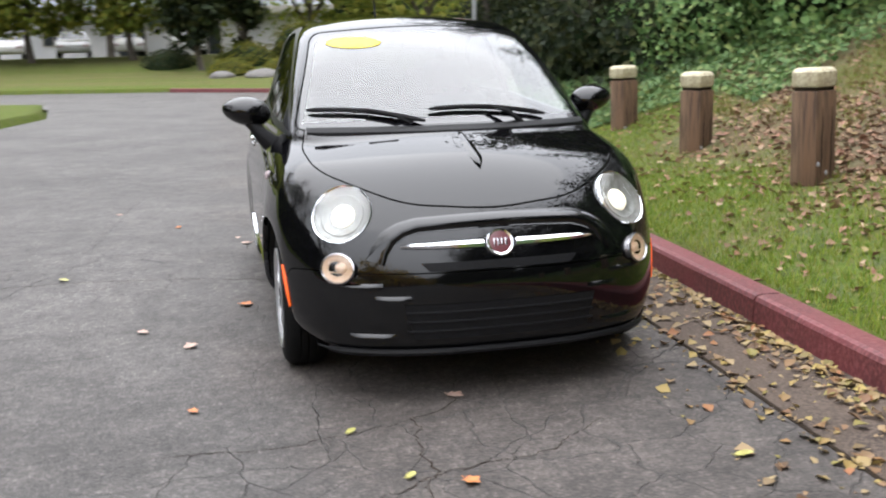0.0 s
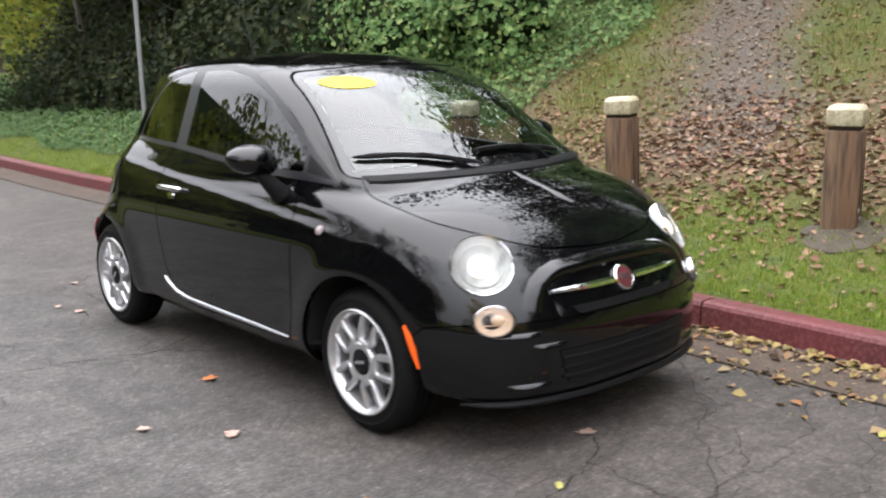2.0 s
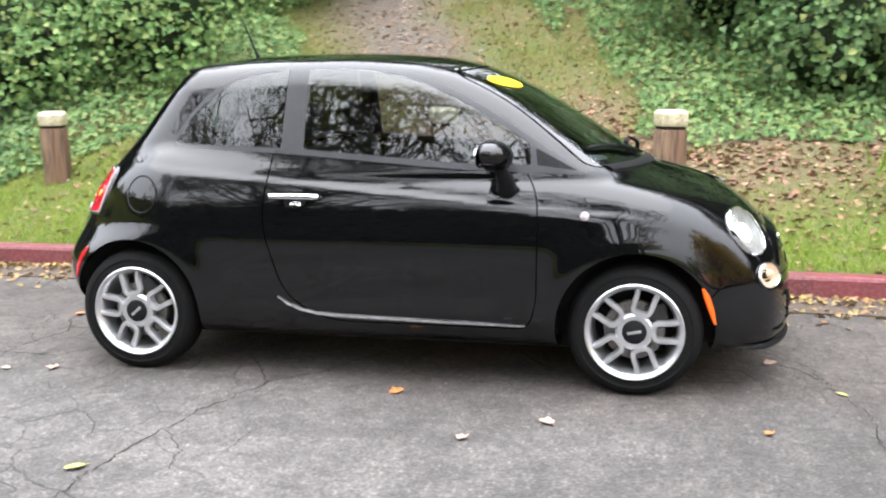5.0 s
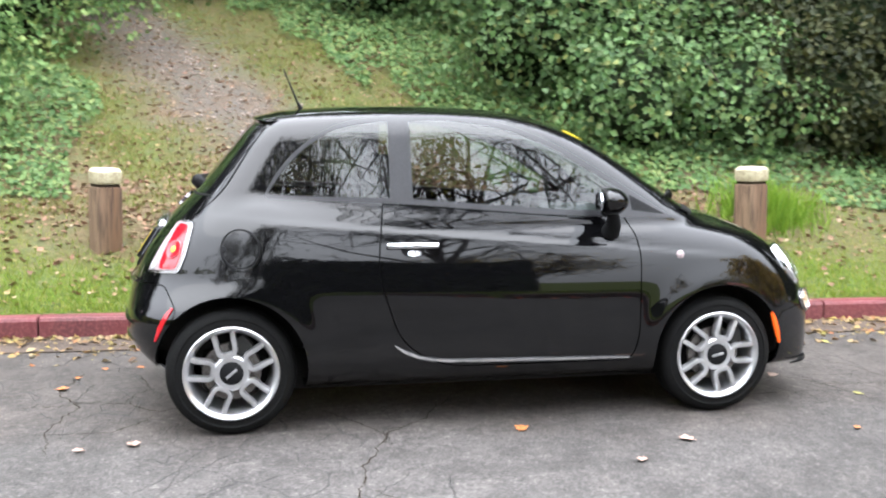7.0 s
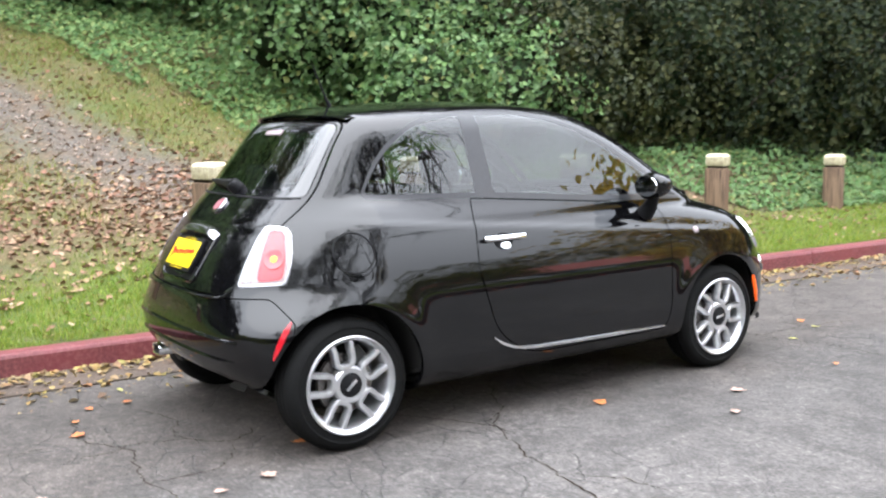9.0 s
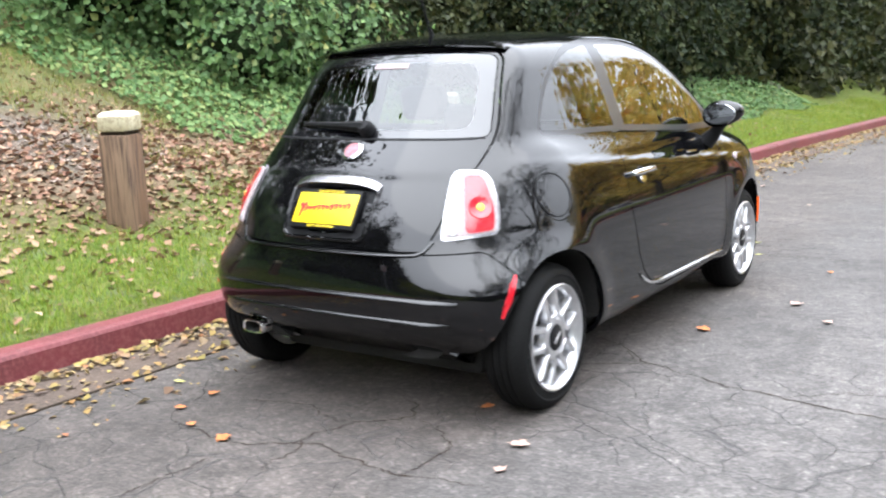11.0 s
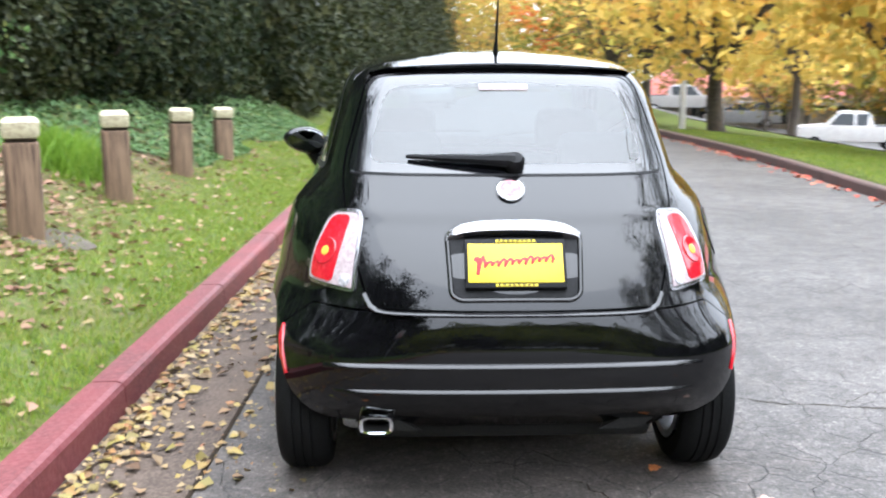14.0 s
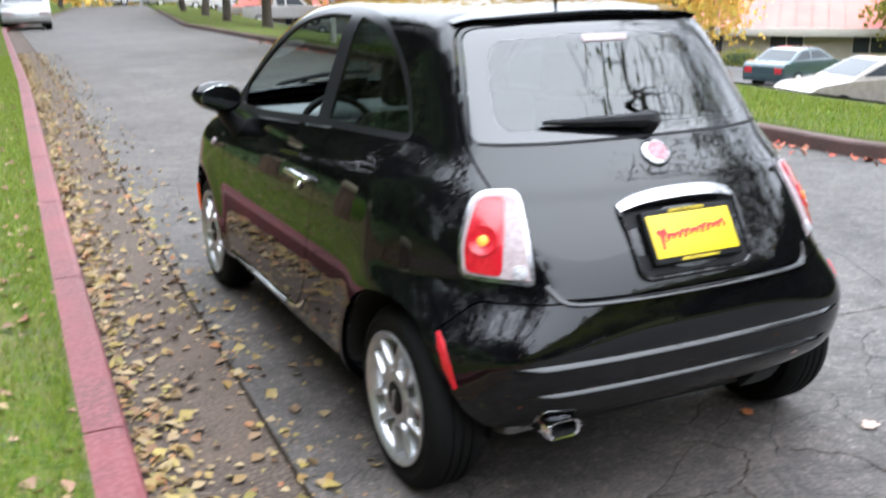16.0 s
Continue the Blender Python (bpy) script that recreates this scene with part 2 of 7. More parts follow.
def add_lathe(bm, profile, sides=48, m=Matrix(), close=False):
    """Turns a profile of (radius, height) round the z axis of m."""
    rings = [[bm.verts.new(m @ Vector((r * math.cos(t), r * math.sin(t), h))) for t in (2 * math.pi * i / sides for i in range(sides))] for r, h in profile]
    pairs = list(zip(rings, rings[1:])) + ([(rings[-1], rings[0])] if close else [])
    for r0, r1 in pairs:
        for i in range(sides):
            bm.faces.new((r0[i], r0[(i + 1) % sides], r1[(i + 1) % sides], r1[i]))
    return rings


def smoothstep(a, b, x):
    t = np.clip((np.asarray(x, float) - a) / (b - a), 0, 1)
    return t * t * (3 - 2 * t)


def bumpy(x, y, size, seed=0.0):
    """Smooth chance height about -1 to 1, from a few crossed waves."""
    x, y = np.asarray(x, float) / size, np.asarray(y, float) / size
    return (np.sin(2.1 * x + 1.3 * y + seed) + np.sin(-1.2 * x + 2.6 * y + 1.7 * seed + 2) + np.sin(3.4 * x + 0.6 * y + 0.7 * seed + 4) * 0.6 + np.sin(0.8 * x - 3.9 * y + seed * 2.3) * 0.6) / 3.2


# ---- plan: the kerb lines and the lie of the land ----
def kerb_left(y):
    """x of the road edge on the parking side."""
    return np.interp(y, [-60, -40, -33, -30, -27, -24, -20, -12, -8, -3, 0, 3, 6, 12, 35, 130], [90, 34, 9, 2.5, -0.9, -2.1, -2.3, -1.75, -1.6, -1.59, -1.47, -1.335, -1.19, -0.9, -0.05, 14])


def kerb_right(y):
    """x of the far road edge; it opens into a side way abreast of the car."""
    return np.interp(y, [-60, -34, -26, -23, -21, -17, -14, -11, -8, -1, 0.3, 1.2, 2.2, 6, 12, 20, 35, 130], [140, 70, 26, 9, 5.0, 4.45, 4.95, 7, 9.5, 9.5, 8, 5.2, 4.85, 4.85, 5.25, 5.5, 6.2, 20.5])


def road_z(y):
    return -0.012 * np.maximum(0, np.asarray(y, float) - 9)


def land(x, y):
    """Height of the land beside the road."""
    x, y = np.asarray(x, float), np.asarray(y, float)
    dl, dr = kerb_left(y) - 0.15 - x, x - kerb_right(y) - 0.15
    steep = 0.40 - 0.26 * smoothstep(-6, -13, y) + 0.0 * y
    left = 0.125 + (0.255 - 0.05 * smoothstep(2, 6, y)) * np.clip(dl, 0, 1.1) + steep * np.clip(dl - 1.1, 0, 16) + 0.03 * bumpy(x, y, 0.9) * smoothstep(0, 0.8, dl) + 0.14 * bumpy(x, y, 2.4, 1) * smoothstep(1.2, 4, dl)
    flat = 0.125 + 0.035 * np.clip(dl, 0, 30)
    left = left + (flat - left) * smoothstep(-14, -24, y)
    drop = 0.13 - (0.09 * np.clip(dr - 0.4, 0, 4) + 0.22 * np.clip(dr - 4.4, 0, 7.6) + 0.075 * np.clip(dr - 12, 0, 40)) * smoothstep(-2, 3, y) + 0.02 * bumpy(x, y, 1.1, 2) * smoothstep(0, 0.5, dr)
    return np.where(dl > -0.5, left, drop) + road_z(y)


rows = np.concatenate([np.arange(-130, -34, 8.0), np.arange(-34, -12, 1.0), np.arange(-12, 16, 0.3), np.arange(16, 44, 1.0), np.arange(44, 140, 8.0)])
left_off = np.concatenate([np.arange(0, 5, 0.2), np.arange(5, 14, 0.6), np.array([15, 18, 24, 34, 60, 120, 400])])
right_off = np.concatenate([np.arange(0, 2.4, 0.3), np.arange(2.5, 22, 1.2), np.array([26, 32, 45, 70, 120, 400])])
cols = []
for d in left_off[::-1]:
    cols.append((kerb_left(rows) - 0.13 - d, None))
cols += [(kerb_left(rows) - 0.12, -0.08), (kerb_right(rows) + 0.12, -0.08)]
for d in right_off:
    cols.append((kerb_right(rows) + 0.13 + d, None))
gx = np.array([c[0] for c in cols])
gz = np.array([land(c[0], rows) if c[1] is None else road_z(rows) + c[1] for c in cols])
nr = len(rows)
verts = [(gx[i, j], rows[j], gz[i, j]) for i in range(len(cols)) for j in range(nr)]
faces = [(i * nr + j, (i + 1) * nr + j, (i + 1) * nr + j + 1, i * nr + j + 1) for i in range(len(cols) - 1) for j in range(nr - 1)]
ground = tagged(mesh_object("ground", verts, faces, SOIL, smooth=True), "grassy ground rising into a wooded bank beside the road", "ground", kind="structure")

def seat_on(p, nv, up=(0, 0, 1)):
    """A frame at p with z along nv, and y as near to up as can be."""
    z = Vector(nv).normalized()
    y = (Vector(up) - z * Vector(up).dot(z)).normalized()
    return Matrix.Translation(p) @ Matrix((y.cross(z), y, z)).transposed().to_4x4()


def land_normal(x, y):
    e = 0.1
    return unit(np.stack([-(land(x + e, y) - land(x - e, y)) / (2 * e), -(land(x, y + e) - land(x, y - e)) / (2 * e), np.ones_like(x)], 1))


def unit(v):
    return v / (np.linalg.norm(v, axis=1)[:, None] + 1e-9)


# bank surface: grass, trodden earth and a stony trail that climbs between the posts
n, l = SOIL.node_tree.nodes, SOIL.node_tree.links


def tex(nodes, links, coord, scale, detail=5.0, kind="Noise"):
    t = nodes.new("ShaderNodeTex" + kind)
    t.inputs["Scale"].default_value = scale
    if kind == "Noise":
        t.inputs["Detail"].default_value = detail
    links.new(coord, t.inputs["Vector"])
    return t


def ramp(nodes, links, source, stops):
    r = nodes.new("ShaderNodeValToRGB")
    while len(r.color_ramp.elements) < len(stops):
        r.color_ramp.elements.new(0.5)
    for e, (pos, col) in zip(r.color_ramp.elements, stops):
        e.position, e.color = pos, (*col, 1)
    links.new(source, r.inputs[0])
    return r.outputs[0]


def colour_mix(nodes, links, fac, a, b, kind="MIX"):
    x = nodes.new("ShaderNodeMix")
    x.data_type, x.blend_type = "RGBA", kind
    for sock, val in ((0, fac), (6, a), (7, b)):
        if hasattr(val, "links"):
            links.new(val, x.inputs[sock])
        elif isinstance(val, tuple):
            x.inputs[sock].default_value = (*val, 1)
        else:
            x.inputs[sock].default_value = val
    return x.outputs[2]


def maths(nodes, links, op, a, b=0.0, clamp=False):
    x = nodes.new("ShaderNodeMath")
    x.operation, x.use_clamp = op, clamp
    for sock, val in ((0, a), (1, b)):
        if hasattr(val, "links"):
            links.new(val, x.inputs[sock])
        else:
            x.inputs[sock].default_value = val
    return x.outputs[0]


at = n.new("ShaderNodeAttribute")
at.attribute_name = "cover"
co = n.new("ShaderNodeTexCoord").outputs["Object"]
grassy = ramp(n, l, tex(n, l, co, 30).outputs[0], [(0.3, (0.032, 0.044, 0.008)), (0.48, (0.058, 0.094, 0.012)), (0.6, (0.090, 0.098, 0.026)), (0.75, (0.125, 0.098, 0.050))])
earth = ramp(n, l, tex(n, l, co, 22, 8).outputs[0], [(0.3, (0.075, 0.050, 0.032)), (0.55, (0.125, 0.088, 0.058)), (0.75, (0.180, 0.132, 0.088))])
stony = ramp(n, l, tex(n, l, co, 45, 6).outputs[0], [(0.32, (0.050, 0.043, 0.037)), (0.55, (0.105, 0.092, 0.082)), (0.75, (0.172, 0.152, 0.136))])
sep = n.new("ShaderNodeSeparateColor")
l.new(at.outputs["Color"], sep.inputs[0])
rag = maths(n, l, "MULTIPLY", maths(n, l, "SUBTRACT", tex(n, l, co, 6, 8).outputs[0], 0.5), 1.6)
f1 = maths(n, l, "ADD", sep.outputs[0], maths(n, l, "MULTIPLY", rag, 0.8), True)
f2 = maths(n, l, "ADD", maths(n, l, "MULTIPLY", sep.outputs[1], 0.75), maths(n, l, "MULTIPLY", rag, 1.1), True)
l.new(colour_mix(n, l, f2, colour_mix(n, l, f1, earth, grassy), stony), n["Principled BSDF"].inputs["Base Color"])
bp = n.new("ShaderNodeBump")
bp.inputs["Strength"].default_value, bp.inputs["Distance"].default_value = 0.7, 0.03
l.new(tex(n, l, co, 40, 8).outputs[0], bp.inputs["Height"])
l.new(bp.outputs[0], n["Principled BSDF"].inputs["Normal"])


def trail(x, y):
    """1 on the trail that climbs the bank behind the posts."""
    x, y = np.asarray(x, float), np.asarray(y, float)
    mid = -0.15 + 0.50 * (x + 3.6) + 0.15 * np.sin(x * 1.3)
    return np.exp(-(((y - mid) / 0.72) ** 2)) * smoothstep(-2.6, -4.2, x) * (x < 0)


def grass_cover(x, y):
    """1 where grass grows, less on trodden ground by the posts."""
    x, y = np.asarray(x, float), np.asarray(y, float)
    d = kerb_left(y) - 0.15 - x
    bare = np.exp(-(((d - 1.75) / 0.75) ** 2)) * smoothstep(-4.5, -2.5, y) * smoothstep(9, 6, y)
    g = 1 - 0.74 * bare + 0.3 * bumpy(x, y, 0.8, 3)
    g = np.where(d > 2.0, g - 0.30 + 0.34 * bumpy(x, y, 0.45, 11), g)
    return np.clip(g - 0.6 * trail(x, y), 0, 1)


layer = ground.data.color_attributes.new("cover", "FLOAT_COLOR", "POINT")
vx, vy = np.array([v[0] for v in verts]), np.array([v[1] for v in verts])
cover = np.stack([grass_cover(vx, vy), trail(vx, vy) * 1.0, 0 * vx, 0 * vx + 1], 1).astype(np.float32)
layer.data.foreach_set("color", cover.ravel())

# ---- road ----
across = np.linspace(0, 1, 15)
rverts, rfaces = [], []
for y in rows:
    a, b = kerb_left(y), kerb_right(y)
    for t in across:
        x = a + 0.44 + (b - a - 0.44) * t
        rverts.append((x, y, float(road_z(y)) + 0.0))
for j in range(nr - 1):
    for i in range(14):
        rfaces.append((j * 15 + i, j * 15 + i + 1, (j + 1) * 15 + i + 1, (j + 1) * 15 + i))
road = tagged(mesh_object("road", rverts, rfaces, ASPHALT, smooth=True), "worn grey asphalt road with cracks and scattered leaves", "road", kind="structure")
n, l = ASPHALT.node_tree.nodes, ASPHALT.node_tree.links
co = n.new("ShaderNodeTexCoord").outputs["Object"]
grit = maths(n, l, "ADD", maths(n, l, "MULTIPLY", tex(n, l, co, 75, 4).outputs[0], 0.6), maths(n, l, "MULTIPLY", tex(n, l, co, 24, 5).outputs[0], 0.4))
speck = ramp(n, l, grit, [(0.34, (0.04, 0.039, 0.039)), (0.46, (0.088, 0.086, 0.086)), (0.55, (0.13, 0.127, 0.127)), (0.62, (0.21, 0.205, 0.204)), (0.70, (0.40, 0.39, 0.385))])
patch = ramp(n, l, tex(n, l, co, 0.8, 6).outputs[0], [(0.3, (0.35, 0.322, 0.296)), (0.5, (0.51, 0.472, 0.440)), (0.7, (0.665, 0.618, 0.580))])
mottle = ramp(n, l, tex(n, l, co, 5.5, 7).outputs[0], [(0.32, (0.72, 0.71, 0.70)), (0.5, (1.0, 1.0, 1.0)), (0.68, (1.28, 1.27, 1.26))])
base = colour_mix(n, l, 1.0, colour_mix(n, l, 1.0, speck, patch, "MULTIPLY"), mottle, "MULTIPLY")
# the old brown surface of the parking strip, with a wandering edge
sx_ = n.new("ShaderNodeSeparateXYZ")
l.new(co, sx_.inputs[0])
wander = maths(n, l, "ADD", sx_.outputs[0], maths(n, l, "MULTIPLY", maths(n, l, "SUBTRACT", tex(n, l, co, 1.3, 7).outputs[0], 0.5), 2.2))
old = n.new("ShaderNodeMapRange")
old.inputs[1].default_value, old.inputs[2].default_value, old.inputs[3].default_value, old.inputs[4].default_value = 0.45, 1.15, 1.0, 0.0
l.new(wander, old.inputs[0])
base = colour_mix(n, l, old.outputs[0], base, colour_mix(n, l, 1.0, base, (0.98, 0.92, 0.88), "MULTIPLY"))
warp = n.new("ShaderNodeVectorMath")
warp.operation = "MULTIPLY_ADD"
wt = tex(n, l, co, 5.0, 9)
l.new(wt.outputs["Color"], warp.inputs[0])
warp.inputs[1].default_value = (0.17, 0.17, 0.0)
l.new(co, warp.inputs[2])


def cracks(scale, width):
    v = n.new("ShaderNodeTexVoronoi")
    v.feature = "DISTANCE_TO_EDGE"
    v.inputs["Scale"].default_value = scale
    l.new(warp.outputs[0], v.inputs["Vector"])
    r = n.new("ShaderNodeMapRange")
    r.inputs[1].default_value, r.inputs[2].default_value, r.inputs[3].default_value, r.inputs[4].default_value = 0.0, width, 1.0, 0.0
    l.new(v.outputs["Distance"], r.inputs[0])
    return r.outputs[0]


where = n.new("ShaderNodeMapRange")
where.inputs[1].default_value, where.inputs[2].default_value = 0.49, 0.58
l.new(tex(n, l, co, 0.45, 3).outputs[0], where.inputs[0])
big, net = cracks(0.3, 0.0012), maths(n, l, "MULTIPLY", cracks(3.4, 0.016), maths(n, l, "MAXIMUM", where.outputs[0], maths(n, l, "MULTIPLY", old.outputs[0], 0.8)))
crack = maths(n, l, "MAXIMUM", maths(n, l, "MULTIPLY", big, 0.85), maths(n, l, "MULTIPLY", net, 0.9))
l.new(colour_mix(n, l, crack, base, (0.022, 0.02, 0.02)), n["Principled BSDF"].inputs["Base Color"])
bp = n.new("ShaderNodeBump")
bp.inputs["Strength"].default_value, bp.inputs["Distance"].default_value = 0.8, 0.008
l.new(maths(n, l, "SUBTRACT", grit, crack), bp.inputs["Height"])
l.new(bp.outputs[0], n["Principled BSDF"].inputs["Normal"])
n["Principled BSDF"].inputs["Roughness"].default_value = 0.72


def crack_line(points, width, jag, seed):
    """A dark open crack that wanders through a few stations on the road and tapers at its ends."""
    r = np.random.default_rng(seed)
    p = np.array(points, float)
    run = np.concatenate([[0], np.cumsum(np.linalg.norm(np.diff(p, axis=0), axis=1))])
    t = np.arange(0, run[-1], 0.022)
    q = np.stack([np.interp(t, run, p[:, 0]), np.interp(t, run, p[:, 1])], 1)
    walk_ = np.cumsum(r.normal(size=q.shape) * jag, axis=0)
    walk_ -= np.linspace(0, 1, len(t))[:, None] * walk_[-1]
    q = q + walk_ + r.normal(size=q.shape) * jag * 0.6
    d = np.gradient(q, axis=0)
    side = np.stack([-d[:, 1], d[:, 0]], 1) / (np.linalg.norm(d, axis=1)[:, None] + 1e-9)
    w = 0.7 * width * (0.35 + 0.9 * r.random(len(t))) * np.minimum(1, 0.15 + 4 * np.minimum(t, run[-1] - t) / run[-1])
    v = [(*(q[i] + side[i] * w[i] * k), 0.0025) for i in range(len(t)) for k in (-1, 1)]
    f = [(2 * i, 2 * i + 1, 2 * i + 3, 2 * i + 2) for i in range(len(t) - 1)]
    return mesh_object("crack", v, f, DIRT, crack_thing)


crack_thing = tagged(new("road_cracks"), "dark jagged cracks running across the old asphalt", "crack", kind="stuff")
for k, (pts_, w, jag) in enumerate((
    ([(0.15, 0.05), (0.55, -0.2), (1.0, -0.46), (1.3, -0.59), (1.55, -0.68), (1.9, -0.75), (2.6, -0.9), (3.5, -1.3), (4.4, -1.4)], 0.005, 0.007),
    ([(0.45, -0.74), (0.77, -0.52), (1.02, -0.47)], 0.004, 0.006),
    ([(0.68, -0.26), (0.8, -0.45), (1.0, -0.5)], 0.003, 0.006),
    ([(1.5, -0.66), (1.7, -0.5), (1.9, -0.45)], 0.003, 0.005),
    ([(0.1, 1.55), (0.2, 1.85), (0.36, 1.96), (0.36, 2.45), (0.6, 3.0)], 0.004, 0.007),
    ([(0.36, 1.96), (0.8, 2.1), (1.3, 2.05)], 0.003, 0.006),
    ([(-0.3, 2.1), (0.0, 2.35), (0.36, 2.45), (0.7, 2.6)], 0.0035, 0.007),
    ([(0.22, -2.2), (0.12, -1.88), (0.19, -1.67), (0.34, -1.51), (0.13, -1.3)], 0.005, 0.008),
    ([(-0.5, -2.0), (-0.06, -2.1), (0.22, -1.95), (0.6, -2.05), (0.95, -1.9)], 0.0045, 0.008),
    ([(0.19, -1.67), (-0.15, -1.6), (-0.5, -1.72)], 0.004, 0.008),
    ([(0.34, -1.51), (0.62, -1.62), (0.66, -1.9), (0.6, -2.05)], 0.004, 0.007),
    ([(-0.06, -2.1), (-0.1, -2.5), (0.1, -2.9)], 0.004, 0.008),
    ([(0.6, -2.05), (0.7, -2.5), (1.2, -2.7)], 0.003, 0.007),
)):
    crack_line(pts_, w, jag, 40 + k)


def strip(name, ys, profile, edge, sign, mat, label, category, kind="structure", parent=None):
    """A long solid along a kerb line. profile: (offset, height) pairs, seen along the road."""
    v, f, k = [], [], len(profile)
    for y in ys:
        for d, h in profile:
            v.append((float(edge(y)) + sign * d, y, float(road_z(y)) + h))
    for j in range(len(ys) - 1):
        for i in range(k):
            f.append((j * k + i, j * k + (i + 1) % k, (j + 1) * k + (i + 1) % k, (j + 1) * k + i))
    f += [tuple(range(k)), tuple(range((len(ys) - 1) * k, len(ys) * k))]
    ob = mesh_object(name, v, f, mat, parent)
    bm = bmesh.new()
    bm.from_mesh(ob.data)
    bmesh.ops.recalc_face_normals(bm, faces=bm.faces)
    bm.to_mesh(ob.data)
    bm.free()
    return tagged(ob, label, category, kind=kind) if label else ob


# gutter pan, and the kerb in cast lengths with open joints
strip("gutter", np.concatenate([np.arange(-30, 44, 0.5), np.arange(44, 120, 6.0)]), [(-0.02, -0.08), (-0.02, -0.002), (0.25, -0.008), (0.455, 0.004), (0.455, -0.08)], kerb_left, 1, CONCRETE, "stained concrete gutter pan littered with leaves", "gutter")
strip("gutter_joint", np.concatenate([np.arange(-30, 44, 0.5), np.arange(44, 120, 6.0)]), [(0.455, -0.06), (0.455, 0.003), (0.463, 0.005), (0.474, 0.003), (0.474, -0.06)], kerb_left, 1, DIRT, "dark dirt-filled joint between gutter and asphalt", "joint")
KERB = [(-0.155, -0.08), (-0.155, 0.118), (-0.145, 0.128), (-0.035, 0.13), (-0.012, 0.122), (-0.002, 0.104), (0.004, -0.08)]
kerb_thing = tagged(new("kerb"), "red-painted concrete kerb in cast lengths with chipped edges", "kerb", kind="structure")
y = -29.9
while y < 60:
    length = 1.83 if -12 < y < 20 else 3.66
    strip("kerb_stone", np.linspace(y + 0.006, y + length - 0.006, 5 if length < 2 else 7), KERB, kerb_left, 1, RED_KERB, "", "", parent=kerb_thing)
    y += length
far_kerb = tagged(new("far_kerb"), "dark weathered kerb of the opposite road edge", "kerb", kind="structure")
y = 0.35
while y < 60:
    strip("kerb_stone", np.linspace(y + 0.006, y + 3.65, 9 if y < 8 else 5), KERB, kerb_right, -1, DARK_KERB, "", "", parent=far_kerb)
    y += 3.66

# ---- wooden posts along the verge ----
def post_parts(name):
    ob = thing(name, "square weathered wooden post with a cream-painted chamfered top", "post", "posts along the verge")
    bm = bmesh.new()
    w = 0.101
    add_box(bm, -w, w, -w, w, -0.30, 0.592, 0.020)
    for v in bm.verts:
        v.co.x += 0.004 * math.sin(v.co.z * 9)
    part("shaft", bm, WOOD, ob, "brown weathered timber", angle=30)
    bm = bmesh.new()
    add_box(bm, -w + 0.014, w - 0.014, -w + 0.014, w - 0.014, 0.585, 0.615, 0.01)
    part("groove", bm, DIRT, ob, "dark sawn groove under the cap", angle=30)
    bm = bmesh.new()
    add_box(bm, -w - 0.003, w + 0.003, -w - 0.003, w + 0.003, 0.608, 0.735, 0.028)
    for v in bm.verts:
        if v.co.z > 0.715:
            v.co.x *= 0.94
            v.co.y *= 0.94
    part("cap", bm, CAP_PAINT, ob, "worn cream-painted cap", angle=30)
    for x_, turn in ((-0.05, 0), (0.04, 0), (0.02, 90)):
        bm = bmesh.new()
        add_tube(bm, [pose(0, 0, 0, 0, 0, turn) @ Vector((x_ + 0.004 * math.sin(k * 2.1), w + 0.0005, 0.05 + 0.062 * k)) for k in range(8)], [0.001, 0.003, 0.004, 0.0035, 0.004, 0.003, 0.002, 0.001], 5)
        part("check", bm, DIRT, ob, "dark drying crack in the timber")
    for k, z in ((-1, 0.07), (1, 0.13)):
        bm = bmesh.new()
        add_lathe(bm, [(0.0, 0.006), (0.012, 0.006), (0.016, 0.0)], 12, Matrix.Translation((0.04 * k + 0.03, w, z)) @ pose(0, 0, 0, -90))
        part("bolt", bm, STEEL, ob, "steel bolt head")
    return ob


posts = [(-2.745, -0.37, 0.735), (-2.60, 1.36, 0.71), (-2.54, 3.08, 0.685), (-2.48, 4.98, 0.64), (-2.42, 6.9, 0.60), (-2.87, -2.2, 0.63), (-3.0, -3.95, 0.60)]
first = post_parts("wooden_post")
for k, (x, y, h) in enumerate(posts):
    m = pose(x, y, float(land(x, y)) + h - 0.735, random.uniform(-1.5, 1.5), random.uniform(-1.5, 1.5), random.uniform(-9, 9) + 20)
    if k == 0:
        first.matrix_world = m
    else:
        copy_thing(first, m)


# weathered concrete footing that shows round the foot of one post
FOOTING = material("weathered_concrete", (0.062, 0.049, 0.036), 0.9, vary=(0.040, 0.032, 0.022), scale=6, fine=(0.085, 0.068, 0.052), fine_scale=60, bump=0.4, bump_scale=50)
fx, fy = -2.48, 1.44
slope = land_normal(np.array([fx]), np.array([fy]))[0]
bm = bmesh.new()
add_lathe(bm, [(0.245, -0.08), (0.24, 0.004), (0.22, 0.014), (0.0, 0.018)], 36, seat_on(Vector((fx, fy, float(land(fx, fy)))), Vector(slope), (0, 1, 0)))
for v in bm.verts:
    a = math.atan2(v.co.y - fy, v.co.x - fx)
    k = 1 + 0.05 * math.sin(a * 3 + 1) + 0.035 * math.sin(a * 7)
    v.co.x, v.co.y = fx + (v.co.x - fx) * k, fy + (v.co.y - fy) * k
tagged(part("concrete_footing", bm, FOOTING), "low round weathered concrete footing under a wooden post", "footing")


# ---- the small black hatchback ----
WHEEL_R, ARCH_R, AXLE = 0.285, 0.336, 1.152


def soft(x, k=0.06):
    """max(0, x) with a rounded corner."""
    return 0.5 * (x + np.sqrt(x * x + k * k))


